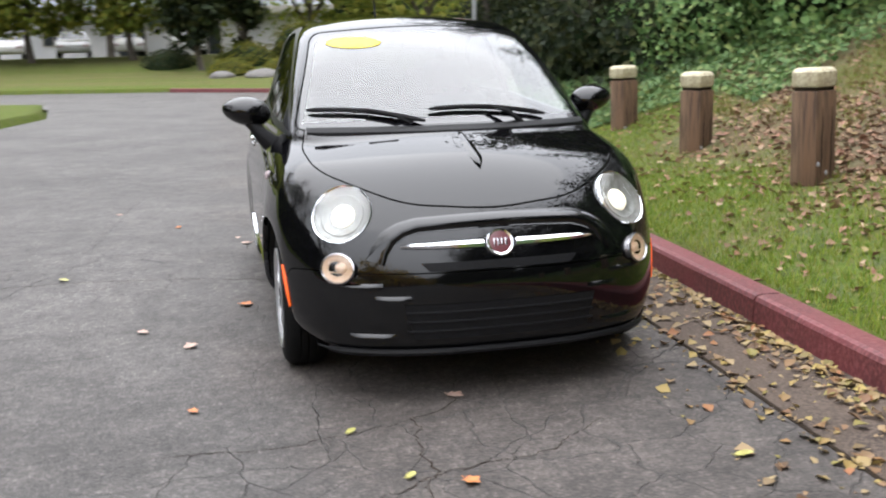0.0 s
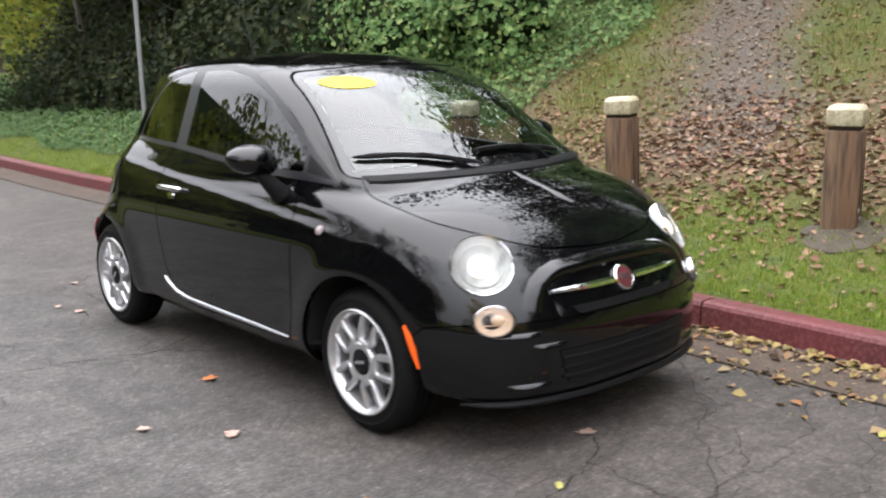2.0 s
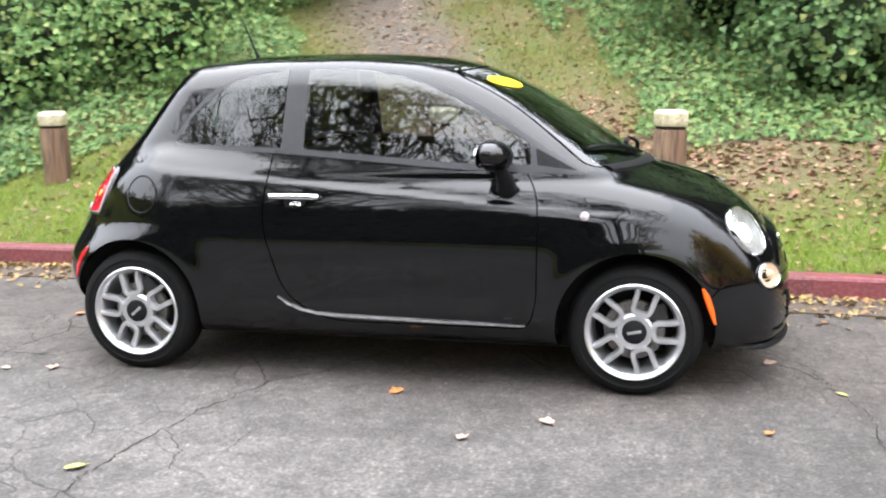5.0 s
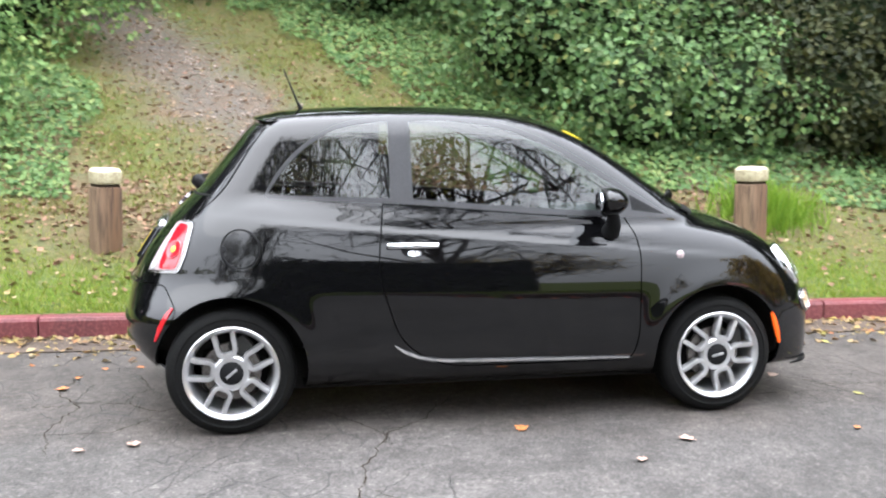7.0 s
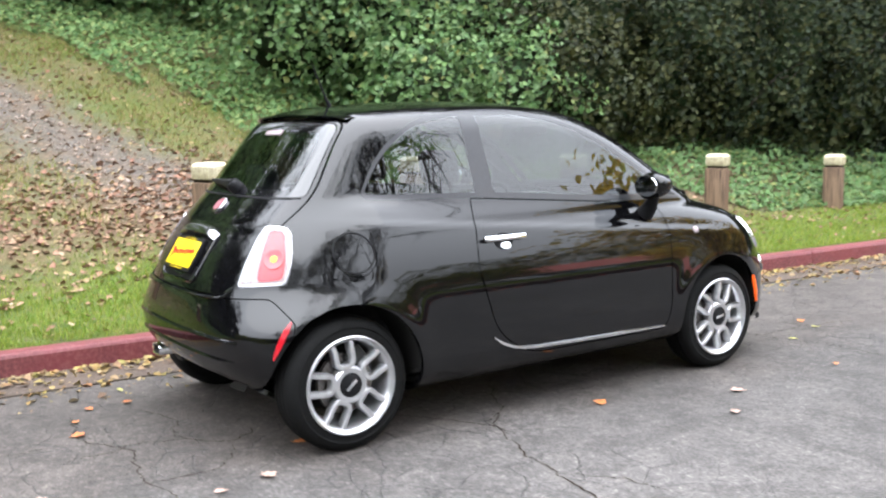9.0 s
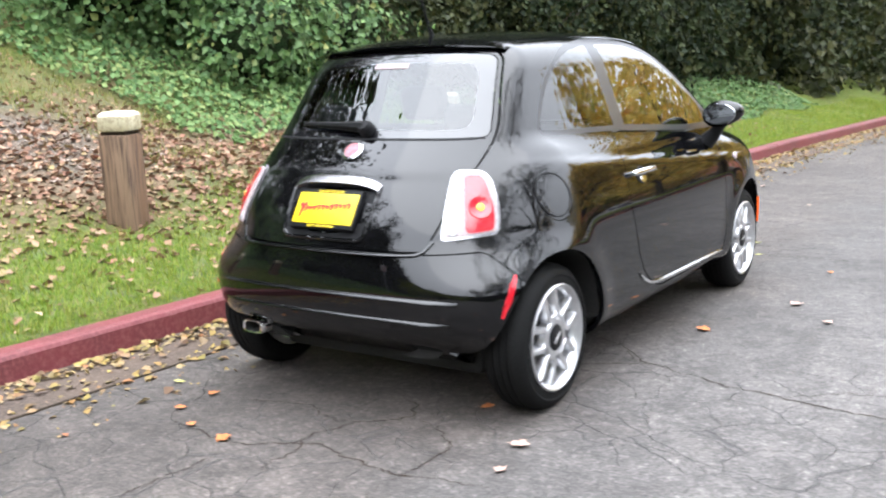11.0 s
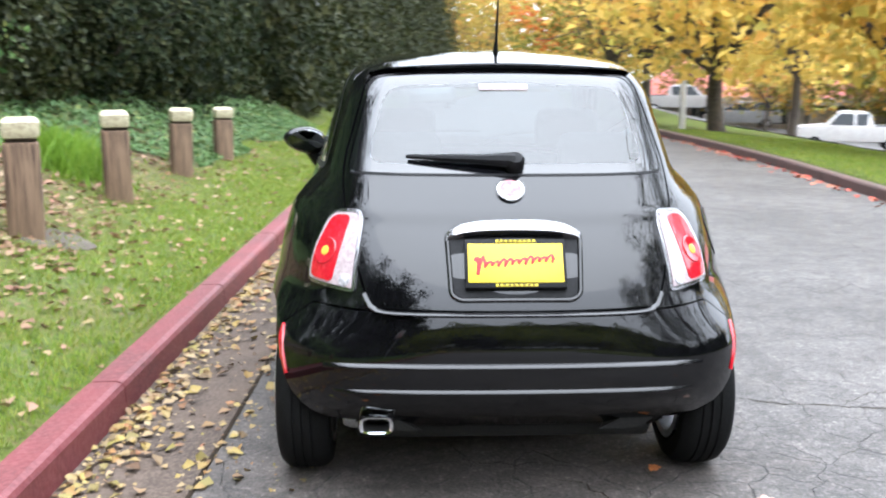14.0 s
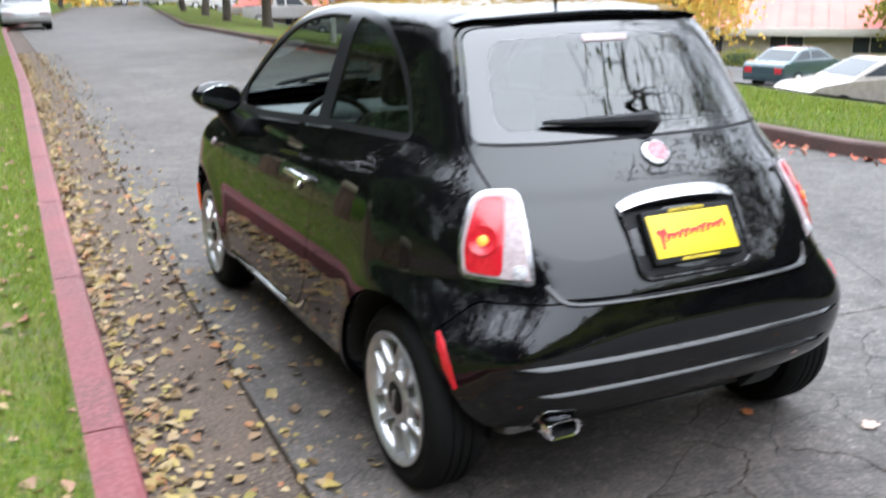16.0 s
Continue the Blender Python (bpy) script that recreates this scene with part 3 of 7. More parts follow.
def smax(a, b, k):
    h = np.maximum(k - np.abs(a - b), 0)
    return np.maximum(a, b) + h * h / (4 * k)


def smin(a, b, k):
    return -smax(-a, -b, k)


def rear_face(x, z):
    return np.interp(z, TAIL_Z, TAIL_Y) + 0.02 * (x / 0.5) ** 2 + (0.02 + 0.04 * smoothstep(0.5, 0.72, z)) * (x / 0.5) ** 4


def body_field(p):
    """Less than 0 inside the closed body, about the distance to its skin."""
    x, y, z = np.abs(p[:, 0]), p[:, 1], p[:, 2]
    rear = rear_face(x, z) - y
    # lower body
    hood = np.interp(y, HOOD_Y, HOOD_Z) - 0.17 * x * x
    top = (z - hood) * 0.95
    nose = 1.858 - 0.150 * (x / 0.62) ** 2.8 - 0.82 * soft(z - 0.47, 0.06) ** 1.35 - 0.10 * soft(0.30 - z, 0.06)
    front = (y - nose) * 0.9
    plan = 0.806 - 0.062 * soft(y - 0.95, 0.2) ** 2 / 0.36 - 0.055 * soft(-y - 0.85, 0.2) ** 2 / 0.49
    section = 0.55 * soft(z - 0.60, 0.08) ** 2 + 0.5 * soft(0.42 - z, 0.05) ** 2
    crease = 0.006 * np.tanh((z - (0.875 - 0.085 * y)) / 0.012) * smoothstep(1.35, 1.0, y) * smoothstep(-1.4, -1.2, y)
    flare = 0.0
    for ya in (-AXLE, AXLE):
        r = np.sqrt((y - ya) ** 2 + (z - 0.29) ** 2)
        flare = flare + 0.013 * np.exp(-(((r - 0.34) / 0.085) ** 2)) * (z > 0.1)
    side = x - (plan - section + flare - crease)
    low = smax(smax(top, side, 0.10), smax(front, 0.19 + 0.085 * smoothstep(-1.30, -1.56, y) - z, 0.06), 0.15)
    low = smax(low, rear, 0.18)
    # cabin
    roof = z - np.interp(y, ROOF_Y, ROOF_Z) + 0.17 * x * x
    wind = ((y - 1.13 + 0.42 * x * x) * 0.64 + (z - 1.01)) * 0.84
    flank = (x - (0.695 - 0.36 * (z - 1.05) - 0.075 * (soft(-y - 0.35, 0.15) / 0.7) ** 2 - 0.035 * (soft(y, 0.2) / 0.9) ** 2)) * 0.94
    cab = smax(smax(roof, wind, 0.14), flank, 0.10)
    cab = smax(smax(cab, rear, 0.09), 0.93 - z, 0.03)
    return smin(low, cab, 0.025)


def spline(xs, ys, lo, hi, count=400):
    """A smooth curve through a few stations, as dense tables."""
    xs, ys = np.array(xs, float), np.array(ys, float)
    t = np.linspace(lo, hi, count)
    m = np.gradient(ys, xs)
    k = np.clip(np.searchsorted(xs, t) - 1, 0, len(xs) - 2)
    h = xs[k + 1] - xs[k]
    u = (t - xs[k]) / h
    v = (2 * u**3 - 3 * u**2 + 1) * ys[k] + (u**3 - 2 * u**2 + u) * h * m[k] + (-2 * u**3 + 3 * u**2) * ys[k + 1] + (u**3 - u**2) * h * m[k + 1]
    return t, v


HOOD_Y, HOOD_Z = spline([-2.0, -1.0, -0.4, 0.4, 0.9, 1.2, 1.45, 1.65, 1.85, 2.2], [1.14, 1.12, 1.10, 1.04, 1.015, 0.962, 0.895, 0.825, 0.735, 0.56], -2.0, 2.2, 900)
ROOF_Y, ROOF_Z = spline([-1.4, -1.05, -0.8, -0.3, 0.0, 0.3, 0.6, 1.0], [1.36, 1.432, 1.462, 1.480, 1.474, 1.448, 1.40, 1.30], -1.4, 1.0, 900)


TAIL_Z, TAIL_Y = spline([0.1, 0.3, 0.4, 0.5, 0.6, 0.7, 0.8, 0.9, 1.01, 1.06, 1.2, 1.42, 1.6], [-1.54, -1.622, -1.648, -1.652, -1.638, -1.605, -1.552, -1.478, -1.378, -1.330, -1.210, -1.032, -0.89], 0.1, 1.6, 900)


def gradient(p, e=2e-3):
    g = np.stack([body_field(p + e * a) - body_field(p - e * a) for a in np.eye(3)], 1) / (2 * e)
    return g


def on_skin(origin, way, far=2.2):
    """Where rays from inside leave the body."""
    lo, hi = np.zeros(len(origin)), np.full(len(origin), far)
    for _ in range(34):
        mid = (lo + hi) / 2
        inside = body_field(origin + way * mid[:, None]) < 0
        lo, hi = np.where(inside, mid, lo), np.where(inside, hi, mid)
    return origin + way * ((lo + hi) / 2)[:, None]


def skin_grid(around, along, cap):
    """A closed grid of rays: straight out of a spine, and fanned at its ends."""
    y0, y1, zs = -0.98, 1.12, 0.66
    ang = np.arange(around) * 2 * np.pi / around
    rings = [(y0, -np.pi / 2 * (1 - k / cap)) for k in range(1, cap)]
    rings += [(y0 + (y1 - y0) * k / along, 0.0) for k in range(along + 1)]
    rings += [(y1, np.pi / 2 * k / cap) for k in range(1, cap)]
    org, way = [], []
    for y, tilt in rings:
        for a in ang:
            org.append((0, y, zs))
            way.append((math.cos(tilt) * math.sin(a), math.sin(tilt), math.cos(tilt) * math.cos(a)))
    org += [(0, y0, zs), (0, y1, zs)]
    way += [(0, -1, 0), (0, 1, 0)]
    pts = on_skin(np.array(org, float), np.array(way, float))
    n, m = around, len(rings)
    fs = [(j * n + i, j * n + (i + 1) % n, (j + 1) * n + (i + 1) % n, (j + 1) * n + i) for j in range(m - 1) for i in range(n)]
    fs += [(m * n, (i + 1) % n, i) for i in range(n)] + [(m * n + 1, (m - 1) * n + i, (m - 1) * n + (i + 1) % n) for i in range(n)]
    return pts, fs


def rounded(points, radius, steps=5):
    """A closed outline with its corners rounded. radius: one, or one for each corner."""
    out, k = [], len(points)
    for i in range(k):
        p, a, b = Vector(points[i]), Vector(points[i - 1]), Vector(points[(i + 1) % k])
        r = radius[i] if hasattr(radius, "__len__") else radius
        u, v = (a - p), (b - p)
        d = min(r, u.length * 0.49, v.length * 0.49)
        s, e = p + u.normalized() * d, p + v.normalized() * d
        for t in (j / steps for j in range(steps + 1)):
            out.append(tuple((1 - t) ** 2 * s + 2 * t * (1 - t) * p + t * t * e))
    return out


def circle(u, v, r, count=40):
    return [(u + r * math.cos(2 * math.pi * k / count), v + r * math.sin(2 * math.pi * k / count)) for k in range(count)]


def inset(poly, d):
    """The outline moved inwards by d (outwards where negative)."""
    p = np.array(poly)
    area = np.sum(p[:, 0] * np.roll(p[:, 1], -1) - np.roll(p[:, 0], -1) * p[:, 1])
    t = np.roll(p, -1, 0) - np.roll(p, 1, 0)
    t /= np.linalg.norm(t, axis=1)[:, None] + 1e-9
    nrm = np.stack([-t[:, 1], t[:, 0]], 1) * (1 if area > 0 else -1)
    return [tuple(q) for q in p + nrm * d]


def in_poly(pts, poly):
    x, y = pts[:, 0], pts[:, 1]
    hit = np.zeros(len(pts), bool)
    for (x0, y0), (x1, y1) in zip(poly, poly[1:] + poly[:1]):
        c = (y0 > y) != (y1 > y)
        hit ^= c & (x < (x1 - x0) * (y - y0) / (y1 - y0 + 1e-12) + x0)
    return hit


class Shell:
    """The skin of the body, cut along outlines into named areas."""

    def __init__(self):
        pts, fs = skin_grid(264, 132, 62)
        self.bm = bmesh.new()
        vs = [self.bm.verts.new(p) for p in pts]
        for f in fs:
            self.bm.faces.new([vs[i] for i in f])
        self.tag = self.bm.faces.layers.int.new("area")
        self.names = ["body"]

    def centres(self, faces):
        return np.array([f.calc_center_median()[:] for f in faces])

    def cut(self, poly, u, v, keep, only=None):
        """Cuts along an outline in the plane of u and v, on the faces that keep(centre) allows. Returns the faces inside."""
        u, v = Vector(u).normalized(), Vector(v).normalized()
        w = u.cross(v)
        p = np.array(poly)
        lo, hi = p.min(0) - 0.05, p.max(0) + 0.05
        U, V = np.array(u), np.array(v)
        faces = [f for f in self.bm.faces if only is None or self.names[f[self.tag]] in only]
        c = self.centres(faces)
        q = np.stack([c @ U, c @ V], 1)
        near = np.all((q > lo) & (q < hi), 1) & keep(c)
        pool = [f for f, k in zip(faces, near) if k]
        for (a, b) in zip(poly, poly[1:] + poly[:1]):
            a2, b2 = Vector(a), Vector(b)
            if (b2 - a2).length < 1e-5:
                continue
            c = self.centres(pool)
            if not len(c):
                break
            q = np.stack([c @ U, c @ V], 1)
            d = np.array(b2 - a2)
            t = np.clip(((q - a) @ d) / (d @ d), 0, 1)
            near = np.linalg.norm(q - (np.array(a) + t[:, None] * d), axis=1) < 0.035
            some = [f for f, k in zip(pool, near) if k]
            if not some:
                continue
            geom = list({e for f in some for e in f.edges} | {x for f in some for x in f.verts}) + some
            side = (u * (b2 - a2).x + v * (b2 - a2).y).cross(w)
            made = bmesh.ops.bisect_plane(self.bm, geom=geom, dist=1e-6, plane_co=u * a2.x + v * a2.y, plane_no=side)["geom_cut"]
            known = set(pool)
            pool += list({f for e in made if isinstance(e, bmesh.types.BMEdge) for f in e.link_faces if f not in known})
        faces = [f for f in self.bm.faces if only is None or self.names[f[self.tag]] in only]
        c = self.centres(faces)
        inside = in_poly(np.stack([c @ U, c @ V], 1), poly) & keep(c)
        return [f for f, k in zip(faces, inside) if k]

    def area(self, name, poly, u, v, keep, only=None):
        if name not in self.names:
            self.names.append(name)
        for f in self.cut(poly, u, v, keep, only):
            f[self.tag] = self.names.index(name)

    def gap(self, poly, u, v, keep, width, name, only):
        """An outline's inside becomes an area, with an open joint round it."""
        self.area("joint", inset(poly, -width), u, v, keep, only)
        self.area(name, inset(poly, width), u, v, keep, ("joint",))

    def part(self, name, obname, mat, parent, label="", lift=0.0, rim=0.012, flip=None):
        k = self.names.index(name)
        faces = [f for f in self.bm.faces if f[self.tag] == k and (flip is None or f.calc_center_median().x * flip > 0)]
        vs = list({v for f in faces for v in f.verts})
        at_ = {v: i for i, v in enumerate(vs)}
        p = np.array([v.co[:] for v in vs])
        for _ in range(2):
            g = gradient(p)
            p = p - (body_field(p) / (g * g).sum(1))[:, None] * g
        nrm = gradient(p)
        nrm /= np.linalg.norm(nrm, axis=1)[:, None]
        p = p + nrm * lift
        fs = [[at_[v] for v in f.verts] for f in faces]
        out_p, out_n = list(p), list(nrm)
        mine = set(faces)
        if rim:
            for f in faces:
                for loop in f.loops:
                    e = loop.edge
                    if sum(x in mine for x in e.link_faces) == 1:
                        a, b = at_[loop.vert], at_[loop.link_loop_next.vert]
                        d = np.cross(p[b] - p[a], nrm[a])
                        d /= np.linalg.norm(d) + 1e-9
                        base = len(out_p)
                        out_p += [p[a], p[b], p[b] - nrm[b] * rim, p[a] - nrm[a] * rim]
                        out_n += [d] * 4
                        fs.append([base + 1, base, base + 3, base + 2])
        return mesh_object(obname, out_p, fs, mat, parent, label, True, out_n)


shell = Shell()
YZ, XZ, XY = ((0, 1, 0), (0, 0, 1)), ((1, 0, 0), (0, 0, 1)), ((1, 0, 0), (0, 1, 0))
car = thing("car", "small glossy black three-door hatchback parked beside a red kerb", "car")


def flank_of(c, lo=0.42):
    return np.abs(c[:, 0]) > lo


# wheel openings
for ya in (AXLE, -AXLE):
    shell.area("opening", circle(ya, 0.295, ARCH_R, 48) , *YZ, lambda c: (np.abs(c[:, 0]) > 0.5) & (c[:, 2] < 0.8))
# glass
quarter = rounded([(-0.985, 1.066), (-0.915, 1.172), (-0.815, 1.275), (-0.665, 1.366), (-0.43, 1.398), (-0.435, 1.050)], [0.03, 0.2, 0.2, 0.2, 0.01, 0.01], 4)
front_win = rounded([(-0.33, 1.046), (-0.33, 1.397), (-0.10, 1.401), (0.13, 1.364), (0.33, 1.288), (0.52, 1.178), (0.69, 1.075), (0.70, 0.985), (0.41, 0.99)], [0.01, 0.01, 0.2, 0.2, 0.2, 0.2, 0.02, 0.02, 0.2], 4)
corner = rounded([(0.725, 0.985), (0.715, 1.058), (0.90, 0.962)], [0.005, 0.01, 0.01], 2)
frame_line = rounded([(-1.01, 1.046), (-0.925, 1.19), (-0.82, 1.295), (-0.66, 1.390), (-0.43, 1.425), (-0.10, 1.428), (0.14, 1.390), (0.345, 1.31), (0.535, 1.20), (0.72, 1.085), (0.945, 0.945), (0.41, 0.962), (-0.435, 1.028)], [0.05, 0.2, 0.2, 0.2, 0.1, 0.2, 0.2, 0.2, 0.2, 0.2, 0.02, 0.2, 0.2], 4)
shell.area("window_surround", frame_line, *YZ, lambda c: flank_of(c) & (c[:, 2] > 0.9))
shell.area("quarter_glass", quarter, *YZ, flank_of, ("window_surround",))
shell.area("door_glass", front_win, *YZ, flank_of, ("window_surround",))
shell.area("corner_panel", corner, *YZ, flank_of, ("window_surround",))
wind_out = rounded([(-0.665, 0.972), (0, 0.992), (0.665, 0.972), (0.515, 1.385), (0, 1.418), (-0.515, 1.385)], [0.04, 0.3, 0.04, 0.06, 0.3, 0.06], 6)
ahead = lambda c: (c[:, 1] > 0.3) & (c[:, 2] > 0.93)
shell.gap(wind_out, *XZ, ahead, 0.003, "windscreen_border", ("body",))
shell.area("windscreen", inset(wind_out, 0.028), *XZ, ahead, ("windscreen_border",))
# tailgate and its glass
behind = lambda c: (c[:, 1] < -0.85) & (c[:, 2] > 0.4)
gate = rounded([(-0.47, 1.384), (0, 1.412), (0.47, 1.384), (0.558, 1.06), (0.53, 0.90), (0.472, 0.72), (0.452, 0.670), (0, 0.666), (-0.452, 0.670), (-0.472, 0.72), (-0.53, 0.90), (-0.558, 1.06)], [0.06, 0.3, 0.06, 0.2, 0.2, 0.1, 0.045, 0.3, 0.045, 0.1, 0.2, 0.2], 5)
shell.gap(gate, *XZ, behind, 0.0035, "tailgate", ("body",))
pane = rounded([(-0.458, 1.372), (0, 1.400), (0.458, 1.372), (0.538, 1.062), (0, 1.058), (-0.538, 1.062)], [0.05, 0.3, 0.05, 0.03, 0.3, 0.03], 5)
shell.gap(pane, *XZ, behind, 0.002, "rear_border", ("tailgate",))
clear = rounded([(-0.405, 1.338), (0, 1.356), (0.405, 1.338), (0.470, 1.092), (-0.470, 1.092)], 0.06, 5)
shell.area("rear_pane", clear, *XZ, behind, ("rear_border",))
# bonnet
lid = rounded([(-0.60, 0.93), (-0.655, 1.10), (-0.63, 1.38), (-0.50, 1.545), (-0.33, 1.68), (0, 1.735), (0.33, 1.68), (0.50, 1.545), (0.63, 1.38), (0.655, 1.10), (0.60, 0.93), (0, 1.135)], [0.03, 0.15, 0.2, 0.15, 0.2, 0.3, 0.2, 0.15, 0.2, 0.15, 0.03, 0.5], 5)
shell.gap(lid, *XY, lambda c: (c[:, 2] > 0.66) & (c[:, 1] > 0.85), 0.003, "bonnet", ("body",))
# doors
door = rounded([(0.672, 0.966), (0.725, 0.88), (0.738, 0.78), (0.735, 0.40), (0.70, 0.285), (-0.20, 0.285), (-0.40, 0.40), (-0.497, 0.70), (-0.495, 0.82), (-0.47, 1.026), (0.41, 0.958)], [0.01, 0.05, 0.05, 0.08, 0.05, 0.1, 0.1, 0.05, 0.05, 0.01, 0.2], 4)
shell.gap(door, *YZ, lambda c: flank_of(c, 0.6), 0.003, "door", ("body",))
# bumpers
shell.gap(rounded([(-1.9, 0.10), (-1.9, 0.661), (-1.56, 0.661), (-1.44, 0.665), (-1.385, 0.57), (-1.47, 0.36), (-1.43, 0.10)], 0.02, 3), *YZ, lambda c: c[:, 1] < -1.2, 0.0025, "rear_bumper", ("body",))
shell.gap(rounded([(2.0, 0.10), (2.0, 0.50), (1.62, 0.50), (1.50, 0.485), (1.45, 0.43), (1.475, 0.30), (1.44, 0.10)], 0.02, 3), *YZ, lambda c: c[:, 1] > 1.2, 0.0025, "front_bumper", ("body",))
# filler flap
shell.gap(circle(-1.10, 0.825, 0.088, 32), *YZ, lambda c: c[:, 0] > 0.5, 0.002, "filler_flap", ("body",))
# lamps: the skin under them is taken away
HEAD_N = Vector((0.42, 0.73, 0.54)).normalized()
HEAD_C = Vector((0.550, 1.60, 0.69))


def side_axes(nv):
    u = Vector((0, 0, 1)).cross(nv).normalized()
    return u, nv.cross(u)


for s in (1, -1):
    nv = Vector((HEAD_N.x * s, HEAD_N.y, HEAD_N.z))
    u, v = side_axes(nv)
    c0 = Vector((HEAD_C.x * s, HEAD_C.y, HEAD_C.z))
    shell.area("opening", circle(c0.dot(u), c0.dot(v), 0.116, 40), u, v, lambda c: (c[:, 1] > 1.3) & (c[:, 0] * s > 0.2))
TAIL_D = Vector((0.62, -0.78, 0.0)).normalized()
for s in (1, -1):
    d = Vector((TAIL_D.x * s, TAIL_D.y, 0))
    u = Vector((-d.y, d.x, 0)) * s
    w0 = Vector((0.60 * s, -1.43, 0)).dot(u)
    outline = rounded([(w0 - 0.066, 0.950), (w0 + 0.064, 0.944), (w0 + 0.094, 0.81), (w0 + 0.080, 0.719), (w0 - 0.136, 0.706), (w0 - 0.108, 0.83)], [0.035, 0.05, 0.08, 0.025, 0.02, 0.2], 5)
    back = lambda c: (c[:, 1] < -1.1) & (c[:, 0] * s > 0.3) & (c[:, 2] > 0.6)
    shell.area("tail_border", outline, u, (0, 0, 1), back)
    shell.area("tail_white", inset(outline, 0.012), u, (0, 0, 1), back, ("tail_border",))
    red = rounded([(w0 - 0.030, 0.929), (w0 + 0.042, 0.926), (w0 + 0.070, 0.81), (w0 + 0.062, 0.736), (w0 - 0.042, 0.729), (w0 - 0.040, 0.83)], [0.02, 0.03, 0.05, 0.02, 0.02, 0.1], 4)
    shell.area("tail_red", red, u, (0, 0, 1), back, ("tail_white",))

shell.part("body", "body_shell", PAINT, car, rim=0.02)
shell.part("bonnet", "bonnet", PAINT, car)
gate_ob = shell.part("tailgate", "tailgate", PAINT, car)
shell.part("rear_border", "rear_window_border", FRIT, gate_ob, "black-edged rear glass")
rear_ob = shell.part("rear_pane", "rear_window", GLASS_REAR, gate_ob, "tinted rear glass", rim=0)
shell.part("windscreen_border", "windscreen_border", FRIT, car)
wind_ob = shell.part("windscreen", "windscreen", GLASS_WIND, car, "clear windscreen reflecting the sky", rim=0)
shell.part("rear_bumper", "rear_bumper", PAINT, car)
shell.part("front_bumper", "front_bumper", PAINT, car)
shell.part("filler_flap", "filler_flap", PAINT, car)
for s in (1, -1):
    door_ob = shell.part("door", "door", PAINT, car, flip=s)
    shell.part("window_surround", "window_surround", SATIN, car, "satin black pillars and window surround", flip=s)
    g1 = shell.part("door_glass", "door_window", GLASS_SIDE, door_ob, "tinted side glass", flip=s, rim=0) if s > 0 else None  # the driver's window is wound down
    g2 = shell.part("quarter_glass", "quarter_window", GLASS_SIDE, car, "tinted quarter glass", flip=s, rim=0)
    shell.part("corner_panel", "corner_panel", TRIM, door_ob, flip=s)
    lamp = shell.part("tail_border", "tail_lamp", SATIN_CHROME, car, "red and white tail lamp with a chrome rim", flip=s, lift=0.006, rim=0.02)
    shell.part("tail_white", "clear_lens", WHITE_LENS, lamp, "white lens", flip=s, lift=0.009)
    shell.part("tail_red", "red_lens", RED_LENS, lamp, "red lens", flip=s, lift=0.012)
    for o in filter(None, (g1, g2)):
        o.visible_shadow = False
for o in (wind_ob, rear_ob):
    o.visible_shadow = False


# inner shell: the dark lining behind the joints, open over the cabin windows
pts, fs = skin_grid(96, 48, 22)
g = gradient(pts)
g /= np.linalg.norm(g, axis=1)[:, None]
deep = pts - g * 0.03
keep_f = []
for f in fs:
    c = deep[list(f)].mean(0)
    wheel = abs(abs(c[1]) - AXLE) < 0.36 and abs(c[0]) > 0.35 and c[2] < 0.68
    if (c[2] < 0.93 or (c[2] > 1.40)) and not wheel:
        keep_f.append(f)
mesh_object("lining", deep, keep_f, UNDER, car, smooth=True)
# floor pan and wheel boxes
bm = bmesh.new()
add_box(bm, -0.52, 0.52, -1.30, 1.55, 0.130, 0.34, 0.03)
add_box(bm, -0.60, 0.60, -0.76, 0.76, 0.165, 0.33, 0.03)
part("floor_pan", bm, UNDER, car)
for s in (1, -1):
    for ya in (AXLE, -AXLE):
        bm = bmesh.new()
        prof = [(ARCH_R + 0.004, 0.0), (ARCH_R + 0.015, 0.06), (ARCH_R + 0.015, 0.30), (0.02, 0.30)]
        add_lathe(bm, prof, 40, Matrix.Translation((0.795 * s, ya, 0.295)) @ pose(0, 0, 0, 0, -90 * s, 0))
        bmesh.ops.delete(bm, geom=[v for v in bm.verts if v.co.z < 0.21], context="VERTS")
        for v in bm.verts:
            for _ in range(30):
                if body_field(np.array([v.co[:]]))[0] < -0.012 or v.co.z < 0.22 or abs(v.co.x) < 0.3:
                    break
                v.co.x -= 0.012 * s
            if v.co.z < 0.25 and abs(v.co.x) > 0.62:
                v.co.x = 0.62 * s
        part("wheel_housing", bm, UNDER, car)


